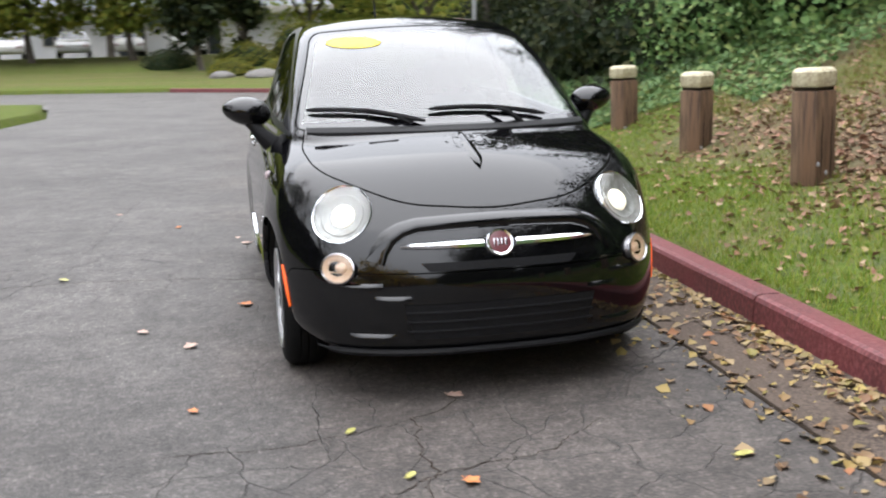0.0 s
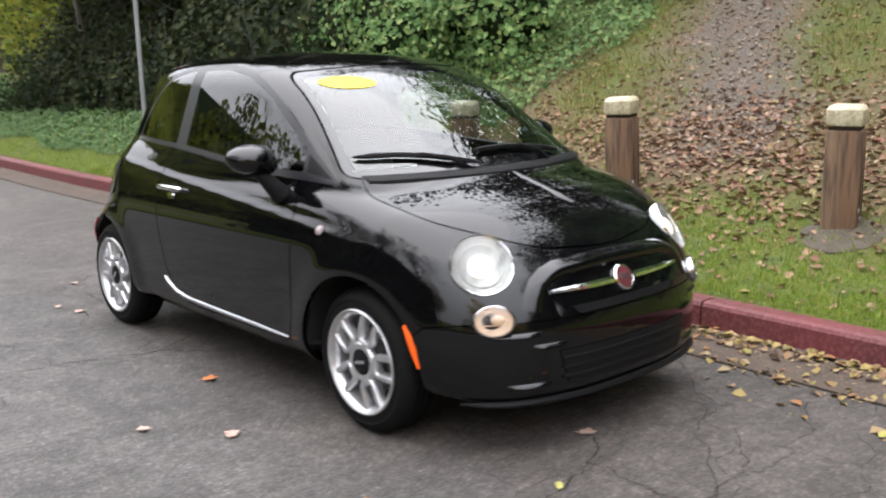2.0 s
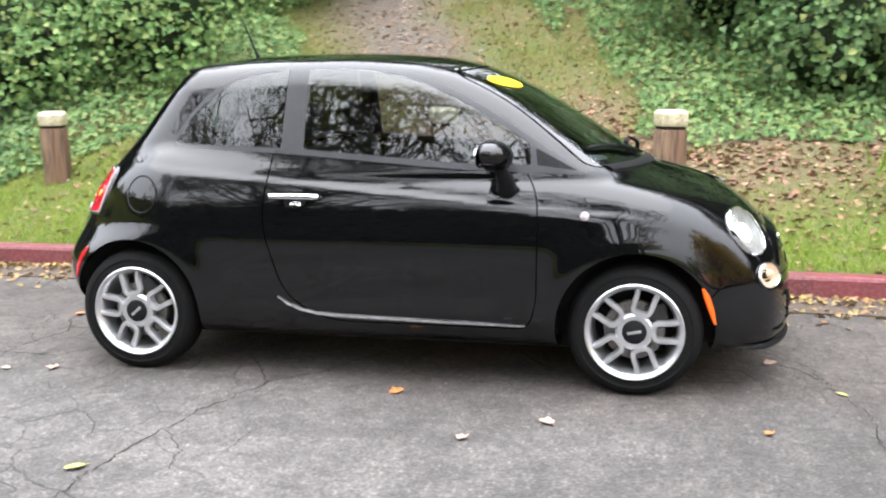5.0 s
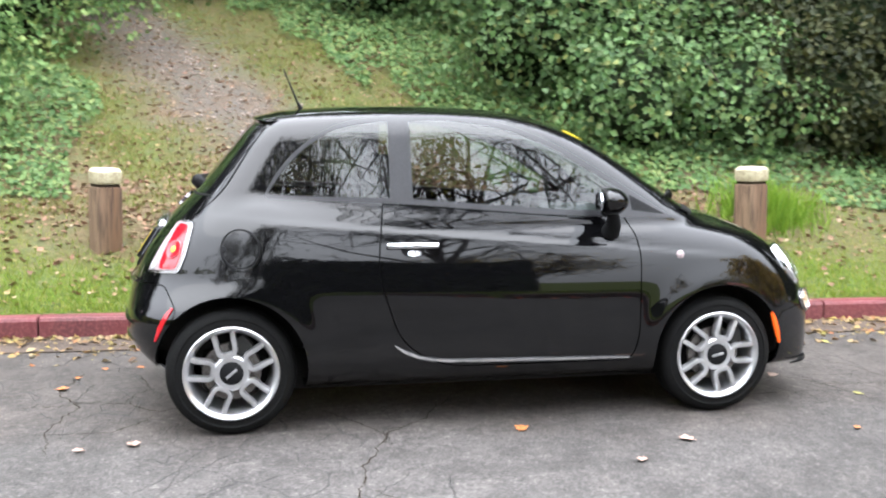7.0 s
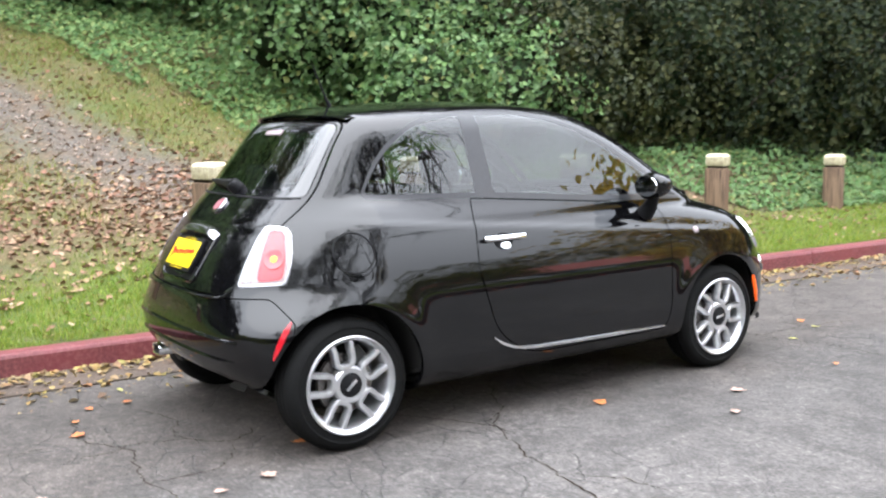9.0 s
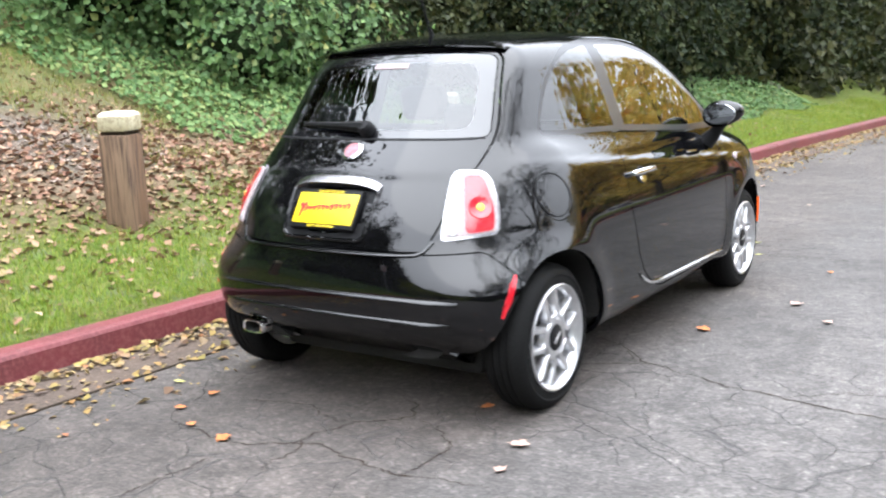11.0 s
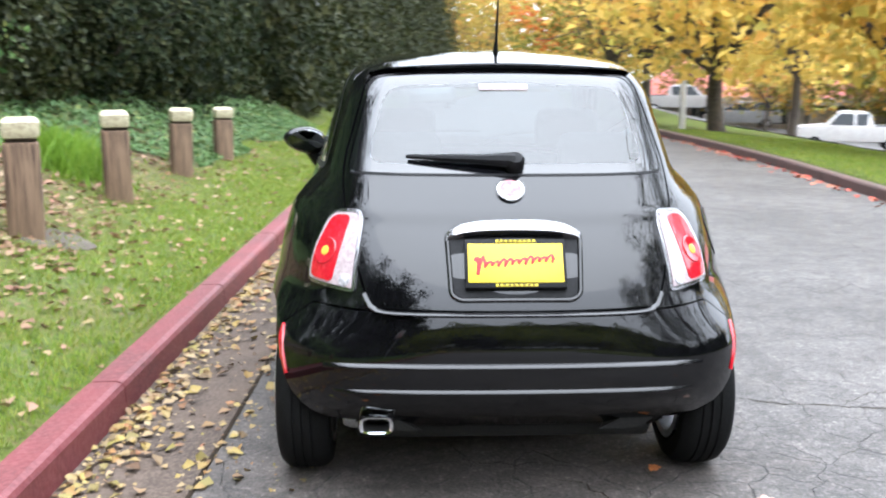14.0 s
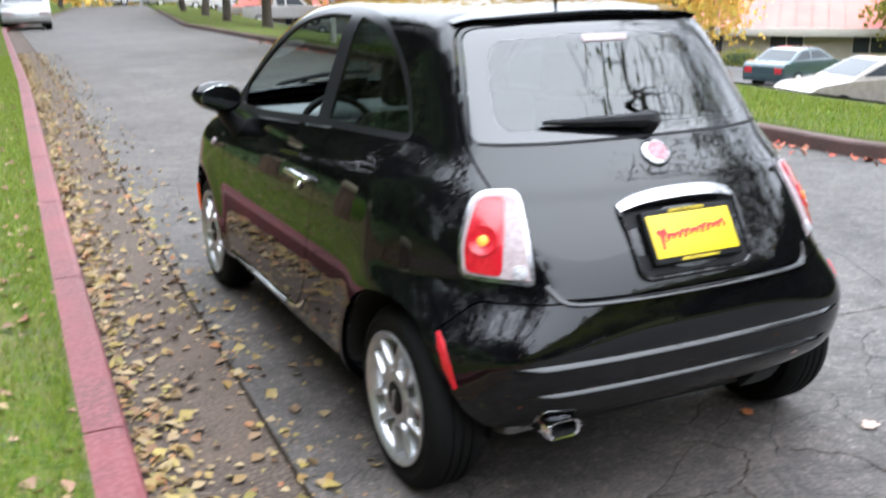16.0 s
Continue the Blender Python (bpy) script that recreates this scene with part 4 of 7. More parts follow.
def make_wheel():
    """Alloy wheel with five looped spokes; its outer face looks along +x."""
    w = new("wheel")
    w.parent = car
    rot = pose(0, 0, 0, 0, 90, 0)
    bm = bmesh.new()
    hw = 0.09
    prof = [(0.200, -hw + 0.01), (0.215, -hw), (0.262, -hw + 0.004), (0.280, -hw + 0.022), (0.2875, -hw + 0.045)]
    prof += [(0.288, -0.034), (0.281, -0.033), (0.281, -0.027), (0.288, -0.026), (0.288, -0.004), (0.281, -0.003), (0.281, 0.003), (0.288, 0.004), (0.288, 0.026), (0.281, 0.027), (0.281, 0.033), (0.288, 0.034)]
    prof += [(0.2875, hw - 0.045), (0.280, hw - 0.022), (0.262, hw - 0.004), (0.245, hw + 0.001), (0.240, hw - 0.002), (0.215, hw), (0.207, hw - 0.004), (0.200, hw - 0.012)]
    add_lathe(bm, prof, 72, rot)
    tyre = part("tyre", bm, RUBBER, w, "black tyre with worn tread", angle=30)
    bm = bmesh.new()
    add_lathe(bm, [(0.208, hw - 0.006), (0.211, hw + 0.004), (0.206, hw + 0.008), (0.198, hw + 0.004), (0.186, hw - 0.012), (0.176, hw - 0.05), (0.172, -hw), (0.20, -hw)], 64, rot)
    part("rim", bm, ALLOY, w, "silver alloy rim", angle=35)
    # spokes: pairs that meet in rounded ends
    bm = bmesh.new()
    for k in range(5):
        a = 2 * math.pi * k / 5 + 0.12
        half, bottom = 0.039, 0.080
        path = [(0.199, half + 0.006), (0.175, half + 0.003), (0.15, half), (0.122, half)]
        path += [(bottom + half * (1 - math.sin(t) ** 0.6), half * math.copysign(abs(math.cos(t)) ** 0.7, math.cos(t))) for t in (math.pi * j / 8 for j in range(1, 8))]
        path += [(0.122, -half), (0.15, -half), (0.175, -half - 0.003), (0.199, -half - 0.006)]
        c, sn = math.cos(a), math.sin(a)
        prev = None
        for j, (u, w_) in enumerate(path):
            u0, w0 = path[max(j - 1, 0)]
            u1, w1 = path[min(j + 1, len(path) - 1)]
            d = Vector((u1 - u0, w1 - w0)).normalized()
            nx, ny = -d.y, d.x
            z = hw - 0.003 - 0.006 * smoothstep(0.15, 0.2, u)
            ring = []
            for o, dz in ((-0.012, -0.04), (-0.0115, -0.005), (-0.008, 0.0), (0.008, 0.0), (0.0115, -0.005), (0.012, -0.04)):
                x_, y_ = u + nx * o, w_ + ny * o
                ring.append(bm.verts.new(rot @ Vector((x_ * c - y_ * sn, x_ * sn + y_ * c, z + dz))))
            if prev:
                for i in range(5):
                    bm.faces.new((prev[i], prev[i + 1], ring[i + 1], ring[i]))
            prev = ring
    bmesh.ops.remove_doubles(bm, verts=bm.verts, dist=0.0002)
    part("spokes", bm, ALLOY, w, "five looped silver spokes", angle=35)
    bm = bmesh.new()
    add_lathe(bm, [(0.0, hw - 0.012), (0.05, hw - 0.006), (0.072, hw - 0.004), (0.080, hw - 0.012), (0.082, hw - 0.045), (0.0, hw - 0.05)], 40, rot)
    part("hub", bm, ALLOY, w)
    bm = bmesh.new()
    add_lathe(bm, [(0.0, hw + 0.002), (0.04, hw + 0.001), (0.052, hw - 0.004), (0.054, hw - 0.012)], 32, rot)
    cap = part("hub_cap", bm, TRIM, w, "black hub cap")
    bm = bmesh.new()
    add_box(bm, hw + 0.001, hw + 0.004, -0.030, 0.030, -0.006, 0.006, 0.002)
    part("emblem", bm, ALLOY, cap, "silver emblem bar")
    bm = bmesh.new()
    add_lathe(bm, [(0.03, 0.035), (0.128, 0.035), (0.130, 0.030), (0.130, 0.015), (0.03, 0.012)], 48, rot)
    part("brake_disc", bm, BRAKE, w, "steel brake disc")
    bm = bmesh.new()
    add_box(bm, 0.0, 0.06, 0.06, 0.15, 0.02, 0.10, 0.012)
    part("brake_caliper", bm, UNDER, w)
    return w


wheel = make_wheel()
places = [(0.688, AXLE, 12, 0), (0.686, -AXLE, 40, 0), (-0.688, AXLE, 5, 180), (-0.686, -AXLE, 77, 180)]
for k, (x, y, spin, turn) in enumerate(places):
    m = pose(x, y, WHEEL_R, 0, 0, turn) @ pose(0, 0, 0, spin, 0, 0)
    if k == 0:
        wheel.matrix_basis = m
    else:
        copy_thing(wheel, m)


def skin_at(x, y=None, z=None, sign=1):
    """A point of the skin and its normal: seen from the front or rear at (x, z), or from the side at (y, z)."""
    if y is None:
        o, d = Vector((x, sign * 3.0, z)), Vector((0, -sign, 0))
    else:
        o, d = Vector((sign * 2.0, y, z)), Vector((-sign, 0, 0))
    t = np.linspace(0, 3.2, 1600)
    p = np.array(o)[None] + t[:, None] * np.array(d)[None]
    f = body_field(p)
    k = int(np.argmax(f < 0))
    q = p[k : k + 1]
    if k:
        q = q - np.array(d)[None] * (t[1] * f[k] / (f[k] - f[k - 1]))
    nn = gradient(q)[0]
    return Vector(q[0]), Vector(nn).normalized()


# ---- lamps of the front ----
for s in (1, -1):
    nv = Vector((HEAD_N.x * s, HEAD_N.y, HEAD_N.z))
    m = seat_on(Vector((HEAD_C.x * s, HEAD_C.y, HEAD_C.z)), nv)
    q = np.array([m.translation[:]]) + np.linspace(-0.1, 0.2, 300)[:, None] * np.array(nv)[None]
    k = int(np.argmax(body_field(q) > 0))
    m = Matrix.Translation(Vector(q[k]) - nv * 0.004 - m.translation) @ m
    bm = bmesh.new()
    add_lathe(bm, [(0.118, -0.02), (0.1185, 0.004), (0.116, 0.008), (0.1125, 0.006), (0.112, -0.012)], 56, m)
    lamp = part("headlamp", bm, CHROME, car, "round headlamp with a chrome ring, lit")
    bm = bmesh.new()
    add_lathe(bm, [(0.112, -0.002), (0.100, -0.007), (0.086, -0.010), (0.083, -0.006), (0.066, -0.013), (0.050, -0.016), (0.0, -0.017)], 56, m)
    part("reflector", bm, LAMP_BOWL, lamp, "stepped bright reflector")
    bm = bmesh.new()
    add_lathe(bm, [(0.046, -0.016), (0.043, -0.008), (0.034, 0.000), (0.020, 0.005), (0.0, 0.006)], 40, m)
    part("bulb_lens", bm, LAMP_ON, lamp, "glowing projector lens")
    bm = bmesh.new()
    add_lathe(bm, [(0.110, 0.008), (0.095, 0.018), (0.065, 0.027), (0.03, 0.031), (0.0, 0.032)], 56, m)
    cover = part("lens", bm, GLASS_CLEAR, lamp, "domed clear lens")
    cover.visible_shadow = False
    # lower lamp
    p, nv = skin_at(0.590 * s, None, 0.514)
    nv = (nv + Vector((0.1 * s, 0, 0))).normalized()
    m = seat_on(p + nv * 0.003, nv) @ Matrix.Diagonal((1.06, 0.80, 1, 1))
    bm = bmesh.new()
    add_lathe(bm, [(0.072, -0.03), (0.072, 0.006), (0.067, 0.010), (0.063, 0.004)], 40, m)
    fog = part("lower_lamp", bm, SATIN_CHROME, car, "oval lower lamp with an amber-tinted glow")
    bm = bmesh.new()
    add_lathe(bm, [(0.064, 0.004), (0.05, 0.000), (0.03, -0.005), (0.0, -0.007)], 40, m)
    part("reflector", bm, LAMP_DIM, fog, "warm bright reflector")
    bm = bmesh.new()
    add_lathe(bm, [(0.024, -0.006), (0.022, 0.004), (0.012, 0.009), (0.0, 0.010)], 24, m @ Matrix.Translation((0.012 * s, 0.006, 0)))
    part("bulb", bm, LAMP_DIM, fog, "small warm bulb")
    bm = bmesh.new()
    add_lathe(bm, [(0.063, 0.007), (0.045, 0.016), (0.02, 0.020), (0.0, 0.021)], 40, m)
    cover = part("lens", bm, GLASS_CLEAR, fog, "clear lens")
    cover.visible_shadow = False

# ---- nose: moustache bars, badge, grilles ----
for s in (1, -1):
    bm = bmesh.new()
    prev = None
    for k in range(15):
        x = 0.062 + 0.305 * k / 14
        p, nv = skin_at(x * s, None, 0.592)
        m = seat_on(p, nv)
        h = 0.016 * (1 - 0.55 * (k / 14) ** 2)
        ring = [bm.verts.new(m @ Vector((0, a * h, b))) for a, b in ((-1, -0.004), (-0.8, 0.010), (0, 0.015), (0.8, 0.010), (1, -0.004))]
        if prev:
            for i in range(4):
                bm.faces.new((prev[i], prev[i + 1], ring[i + 1], ring[i]))
        else:
            bm.faces.new(ring)
        prev = ring
    bm.faces.new(prev)
    part("chrome_bar", bm, CHROME, car, "tapering chrome bar beside the badge")
p, nv = skin_at(0, None, 0.592)
m = seat_on(p, nv)
bm = bmesh.new()
add_lathe(bm, [(0.052, -0.01), (0.052, 0.010), (0.048, 0.014), (0.043, 0.012)], 48, m)
badge = part("front_badge", bm, CHROME, car, "round badge with a chrome ring")
bm = bmesh.new()
add_lathe(bm, [(0.044, 0.011), (0.02, 0.013), (0.0, 0.0135)], 40, m)
face = part("badge_face", bm, BADGE, badge, "dark red enamel")
for k in range(4):
    bm = bmesh.new()
    add_box(bm, -0.026 + 0.0145 * k, -0.018 + 0.0145 * k, -0.014, 0.014, 0.0125, 0.0150, 0.001, m)
    part("badge_bar", bm, SATIN_CHROME, face)


def grille(z0, z1, half, name, label, bars, bulge=0.004, sign=1, y_sign=1):
    """A dark opening low in a bumper, with cross bars."""
    grid, cols_, rows_ = [], 28, 6
    bm = bmesh.new()
    for j in range(rows_ + 1):
        row = []
        for i in range(cols_ + 1):
            t = i / cols_ * 2 - 1
            z = z0 + (z1 - z0) * j / rows_
            x = half * t * (1 - 0.10 * (1 - j / rows_))
            p, nv = skin_at(x, None, z, y_sign)
            row.append(bm.verts.new(p + nv * bulge))
        grid.append(row)
    for j in range(rows_):
        for i in range(cols_):
            bm.faces.new((grid[j][i], grid[j][i + 1], grid[j + 1][i + 1], grid[j + 1][i]))
    ob = part(name, bm, TRIM, car, label)
    for z in bars:
        bm = bmesh.new()
        line = [skin_at(half * (i / 20 * 2 - 1) * 0.97, None, z, y_sign) for i in range(21)]
        add_tube(bm, [p + nv * bulge for p, nv in line], 0.005, 6)
        part("grille_bar", bm, TRIM, ob)
    return ob


grille(0.255, 0.385, 0.37, "lower_grille", "black lower air intake with slim bars", (0.285, 0.32, 0.355))
grille(0.505, 0.535, 0.30, "upper_grille", "narrow black slot below the badge", ())
# swage lines: ledges that catch the sky
def ledge(line, high, out, name, mat=PAINT, angle=30):
    """A moulded ledge along skin points: a sloping top, a rounded edge and a short underside."""
    bm = bmesh.new()
    prev = None
    for k, (p, nv) in enumerate(line):
        e = min(1.0, k / 3, (len(line) - 1 - k) / 3) * 0.9 + 0.1
        d = (line[min(k + 1, len(line) - 1)][0] - line[max(k - 1, 0)][0]).normalized()
        a = nv.cross(d).normalized()
        a = a if a.z > 0 else -a
        ring = [bm.verts.new(p + a * high * u + nv * out * h * e) for u, h in ((1.0, -0.3), (0.9, 0.0), (0.45, 0.55), (0.1, 0.95), (-0.1, 1.0), (-0.35, 0.55), (-0.5, -0.3))]
        if prev:
            for i in range(6):
                bm.faces.new((prev[i], prev[i + 1], ring[i + 1], ring[i]))
        prev = ring
    bmesh.ops.recalc_face_normals(bm, faces=bm.faces)
    return part(name, bm, mat, car, angle=angle)


for y_sign, lines in ((1, ()), (-1, ((0.655, 0.478, 0.014, 0.018), (0.500, 0.60, 0.012, 0.012), (0.418, 0.57, 0.009, 0.010)))):
    for z, half, high, out in lines:
        ledge([skin_at(half * (i / 40 * 2 - 1), None, z + (0.050 * (i / 20 - 1) ** 24 if z > 0.55 else -0.012 * (i / 20 - 1) ** 4), y_sign) for i in range(41)], high, out, "bumper_ridge", angle=60)
for s in (1, -1):
    for z, x0, x1 in ((0.452, 0.44, 0.60), (0.405, 0.34, 0.47), (0.262, 0.40, 0.56)):
        ledge([skin_at(s * (x0 + (x1 - x0) * i / 12), None, z) for i in range(13)], 0.014, 0.011, "bumper_ridge", angle=60)
# the brow over the chrome bars, which turns down outside them
brow = [(-0.450, 0.535), (-0.432, 0.575), (-0.402, 0.615), (-0.355, 0.640)] + [(-0.30 + 0.6 * k / 12, 0.655 + 0.010 * (1 - (k / 6 - 1) ** 2)) for k in range(13)] + [(0.355, 0.640), (0.402, 0.615), (0.432, 0.575), (0.450, 0.535)]
ledge([skin_at(x, None, z) for x, z in brow], 0.052, 0.024, "nose_brow", angle=60)
# front spoiler lip
bm = bmesh.new()
line = [skin_at(0.665 * (i / 40 * 2 - 1), None, 0.225) for i in range(41)]
add_tube(bm, [p + nv * 0.002 + Vector((0, 0, -0.022)) for p, nv in line], [0.004, 0.008] + [0.013] * 37 + [0.008, 0.004], 8)
part("spoiler_lip", bm, TRIM, car)
# bonnet rib
bm = bmesh.new()
crest = [(1.20 + 0.36 * k / 12, 0.030 * math.sin(math.pi * k / 12) ** 0.6 + 0.002) for k in range(13)]
prev = None
for y, w in crest:
    z = float(np.interp(y, HOOD_Y, HOOD_Z))
    ring = [bm.verts.new((x, y, z - 0.17 * x * x + h)) for x, h in ((-w, -0.003), (-w * 0.3, 0.004), (0, 0.006), (w * 0.3, 0.004), (w, -0.003))]
    if prev:
        for i in range(4):
            bm.faces.new((prev[i], prev[i + 1], ring[i + 1], ring[i]))
    prev = ring
part("bonnet_rib", bm, PAINT, car)
# washer jet
bm = bmesh.new()
add_box(bm, 0.10, 0.125, 1.13, 1.16, 0.955, 0.985, 0.006)
part("washer_jet", bm, TRIM, car)


# ---- side fittings ----
def ribbon(points, half, thick, mat, name, label=""):
    """A raised strip along skin points (position, normal)."""
    bm = bmesh.new()
    prev = None
    for k, (p, nv) in enumerate(points):
        d = (points[min(k + 1, len(points) - 1)][0] - points[max(k - 1, 0)][0]).normalized()
        a = nv.cross(d).normalized()
        e = half * (0.35 if k in (0, len(points) - 1) else 1)
        ring = [bm.verts.new(p + a * e * u + nv * h) for u, h in ((-1, -0.004), (-0.7, thick), (0.7, thick), (1, -0.004))]
        if prev:
            for i in range(3):
                bm.faces.new((prev[i], prev[i + 1], ring[i + 1], ring[i]))
        prev = ring
    return part(name, bm, mat, car, label)


for s in (1, -1):
    path = [(-0.43, 0.393), (-0.38, 0.360), (-0.32, 0.336), (-0.25, 0.322), (-0.17, 0.315), (0.1, 0.309), (0.4, 0.304), (0.69, 0.300)]
    ribbon([skin_at(0, y, z, s) for y, z in path], 0.0085, 0.008, CHROME, "sill_trim", "thin chrome strip along the sill")
    ribbon([skin_at(0, y, z, s) for y, z in ((1.428, 0.486), (1.446, 0.450), (1.466, 0.395), (1.484, 0.330))], 0.013, 0.007, AMBER, "side_marker", "amber side marker")
    ribbon([skin_at(0, y, z, s) for y, z in ((-1.398, 0.578), (-1.425, 0.545), (-1.455, 0.49), (-1.476, 0.433))], 0.014, 0.007, RED_LENS, "side_marker", "red side marker")
    # repeater
    p, nv = skin_at(0, 0.935, 0.781, s)
    bm = bmesh.new()
    add_lathe(bm, [(0.020, -0.003), (0.019, 0.004), (0.012, 0.009), (0.0, 0.011)], 24, seat_on(p, nv))
    part("side_repeater", bm, WHITE_LENS, car, "small round clear repeater")
    # door handle with its cup
    p, nv = skin_at(0, -0.345, 0.838, s)
    m = seat_on(p, nv)
    bm = bmesh.new()
    add_box(bm, -0.118, 0.118, -0.0125, 0.0125, 0.012, 0.030, 0.009, m, 3)
    handle = part("door_handle", bm, CHROME, car, "chrome bar handle")
    for k in (-0.1, 0.1):
        bm = bmesh.new()
        add_box(bm, k - 0.012, k + 0.012, -0.009, 0.009, -0.006, 0.016, 0.003, m)
        part("handle_foot", bm, CHROME, handle)
    bm = bmesh.new()
    add_lathe(bm, [(0.055, -0.002), (0.052, 0.0025), (0.03, 0.0035), (0.0, 0.004)], 32, m @ Matrix.Translation((0, -0.012, 0)) @ Matrix.Diagonal((1, 0.72, 1, 1)))
    part("handle_cup", bm, TRIM, handle, "dark finger recess")
    bm = bmesh.new()
    add_lathe(bm, [(0.016, 0.003), (0.015, 0.008), (0.0, 0.009)], 20, m @ Matrix.Translation((0.005 * s, -0.033, 0)) @ Matrix.Diagonal((1.9, 1, 1, 1)))
    part("lock", bm, CHROME, handle)
    # mirror
    bm = bmesh.new()
    r = bmesh.ops.create_uvsphere(bm, u_segments=28, v_segments=18, radius=1)["verts"]
    for v in r:
        x, y, z = v.co
        v.co = Vector((x * 0.112, (y * 0.095 if y > 0 else y * 0.04), z * 0.068 * (1 - 0.12 * x * s)))
        v.co.z += 0.012 * x * s
    bmesh.ops.transform(bm, matrix=Matrix.Translation((0.848 * s, 0.545, 1.035)) @ pose(0, 0, 0, 0, 0, -10 * s), verts=bm.verts)
    mirror = part("door_mirror", bm, PAINT, car, "rounded black door mirror on a stalk")
    bm = bmesh.new()
    add_lathe(bm, [(1.0, -0.001), (0.98, 0.004), (0.0, 0.005)], 36, Matrix.Translation((0.848 * s, 0.545, 1.035)) @ pose(0, 0, 0, 0, 0, -10 * s) @ Matrix.Translation((0, -0.0375, 0)) @ pose(0, 0, 0, 90) @ Matrix.Diagonal((0.092, 0.053, 1, 1)))
    part("mirror_glass", bm, MIRROR, mirror, "mirror glass")
    bm = bmesh.new()
    add_tube(bm, [(0.745 * s, 0.60, 0.885), (0.785 * s, 0.60, 0.925), (0.82 * s, 0.585, 0.97), (0.855 * s, 0.565, 1.01)], [0.045, 0.036, 0.028, 0.032], 14)
    part("mirror_stalk", bm, TRIM, mirror, "black plastic stalk")
    # tail lamp details
    d = Vector((TAIL_D.x * s, TAIL_D.y, 0))
    u = Vector((-d.y, d.x, 0)) * s
    for du, z, r, mt, lab in ((0.018, 0.817, 0.017, AMBER_DOT, "amber bulb"), (-0.090, 0.740, 0.022, CLEAR_BULB, "clear reversing bulb")):
        o = Vector((0.60 * s, -1.43, z)) + u * du + d * 0.3
        q = np.array([o[:]]) - np.linspace(0, 0.5, 500)[:, None] * np.array(d)[None]
        k = int(np.argmax(body_field(q) < 0))
        nn = Vector(gradient(q[k : k + 1])[0]).normalized()
        bm = bmesh.new()
        add_lathe(bm, [(r, 0.010), (r * 0.9, 0.0145), (r * 0.5, 0.016), (0.0, 0.0165)], 24, seat_on(Vector(q[k]), nn))
        part("lamp_bulb", bm, mt, car, lab)
        if r < 0.02:
            bm = bmesh.new()
            add_lathe(bm, [(0.046, 0.0115), (0.044, 0.0145), (0.040, 0.0148), (0.034, 0.0128), (0.0, 0.0128)], 32, seat_on(Vector(q[k]), nn))
            part("lamp_ring", bm, RED_LENS, car, "raised red ring round the bulb")

# ---- round fuel flap above the rear wheel ----
FLAP_Y, FLAP_Z, FLAP_R = -1.104, 0.835, 0.080
bm = bmesh.new()
rings = []
for r, h in [(FLAP_R, -0.002), (FLAP_R - 0.002, 0.0012)] + [(FLAP_R * (1 - 0.12 * k), 0.0012) for k in range(1, 8)]:
    rings.append([bm.verts.new(q + nq * h) for q, nq in (skin_at(0, FLAP_Y + r * math.cos(a), FLAP_Z + r * math.sin(a)) for a in (2 * math.pi * k / 40 for k in range(40)))])
for a, b in zip(rings, rings[1:]):
    for i in range(40):
        bm.faces.new((a[i], a[(i + 1) % 40], b[(i + 1) % 40], b[i]))
bm.faces.new(rings[-1])
flap = part("fuel_flap", bm, PAINT, car, "round glossy fuel filler flap")
bm = bmesh.new()
edge = [skin_at(0, FLAP_Y + (FLAP_R + 0.003) * math.cos(2 * math.pi * k / 40), FLAP_Z + (FLAP_R + 0.003) * math.sin(2 * math.pi * k / 40)) for k in range(41)]
add_tube(bm, [q for q, nq in edge], 0.0036, 6, False)
part("flap_gap", bm, TRIM, flap, "dark gap round the flap")
bm = bmesh.new()
q, nq = skin_at(0, FLAP_Y - FLAP_R + 0.008, FLAP_Z - 0.004)
add_lathe(bm, [(0.013, -0.001), (0.010, 0.0026), (0.0, 0.003)], 20, seat_on(q, nq))
part("finger_notch", bm, TRIM, flap, "dark finger notch at the edge of the flap")
# ---- tail: badge, handle, plate, wiper, spoiler, exhaust, aerial ----
ribbon([skin_at(-0.525 + 1.05 * k / 24, None, 1.058, -1) for k in range(25)], 0.007, 0.002, TRIM, "glass_seal", "black rubber seal under the rear glass")
p, nv = skin_at(0, None, 1.012, -1)
m = seat_on(p, nv)
bm = bmesh.new()
add_lathe(bm, [(0.047, -0.006), (0.047, 0.008), (0.042, 0.012), (0.0, 0.012)], 48, m)
badge = part("rear_badge", bm, SATIN_CHROME, car, "round bright badge on the tailgate")
bm = bmesh.new()
add_lathe(bm, [(0.035, 0.0115), (0.034, 0.0135), (0.0, 0.014)], 40, m)
part("badge_face", bm, PALE_BADGE, badge, "pale silver-pink centre")
p, nv = skin_at(0, None, 0.905, -1)
bm = bmesh.new()
prof = [(0.929, 0.000), (0.925, 0.020), (0.909, 0.034), (0.886, 0.034), (0.878, 0.004)]
prev = None
for k in range(25):
    x = -0.212 + 0.424 * k / 24
    fall = 1 - 0.75 * abs(x / 0.212) ** 6
    ring = []
    for z, dep in prof:
        p, nv = skin_at(x, None, z - 0.008 * (x / 0.2) ** 2 - 0.028 * (x / 0.212) ** 4 * (z - 0.876) / 0.062, -1)
        ring.append(bm.verts.new(p + nv * dep * fall))
    if prev:
        for i in range(4):
            bm.faces.new((prev[i], prev[i + 1], ring[i + 1], ring[i]))
    prev = ring
part("tailgate_handle", bm, SATIN_CHROME, car, "broad chrome tailgate handle")
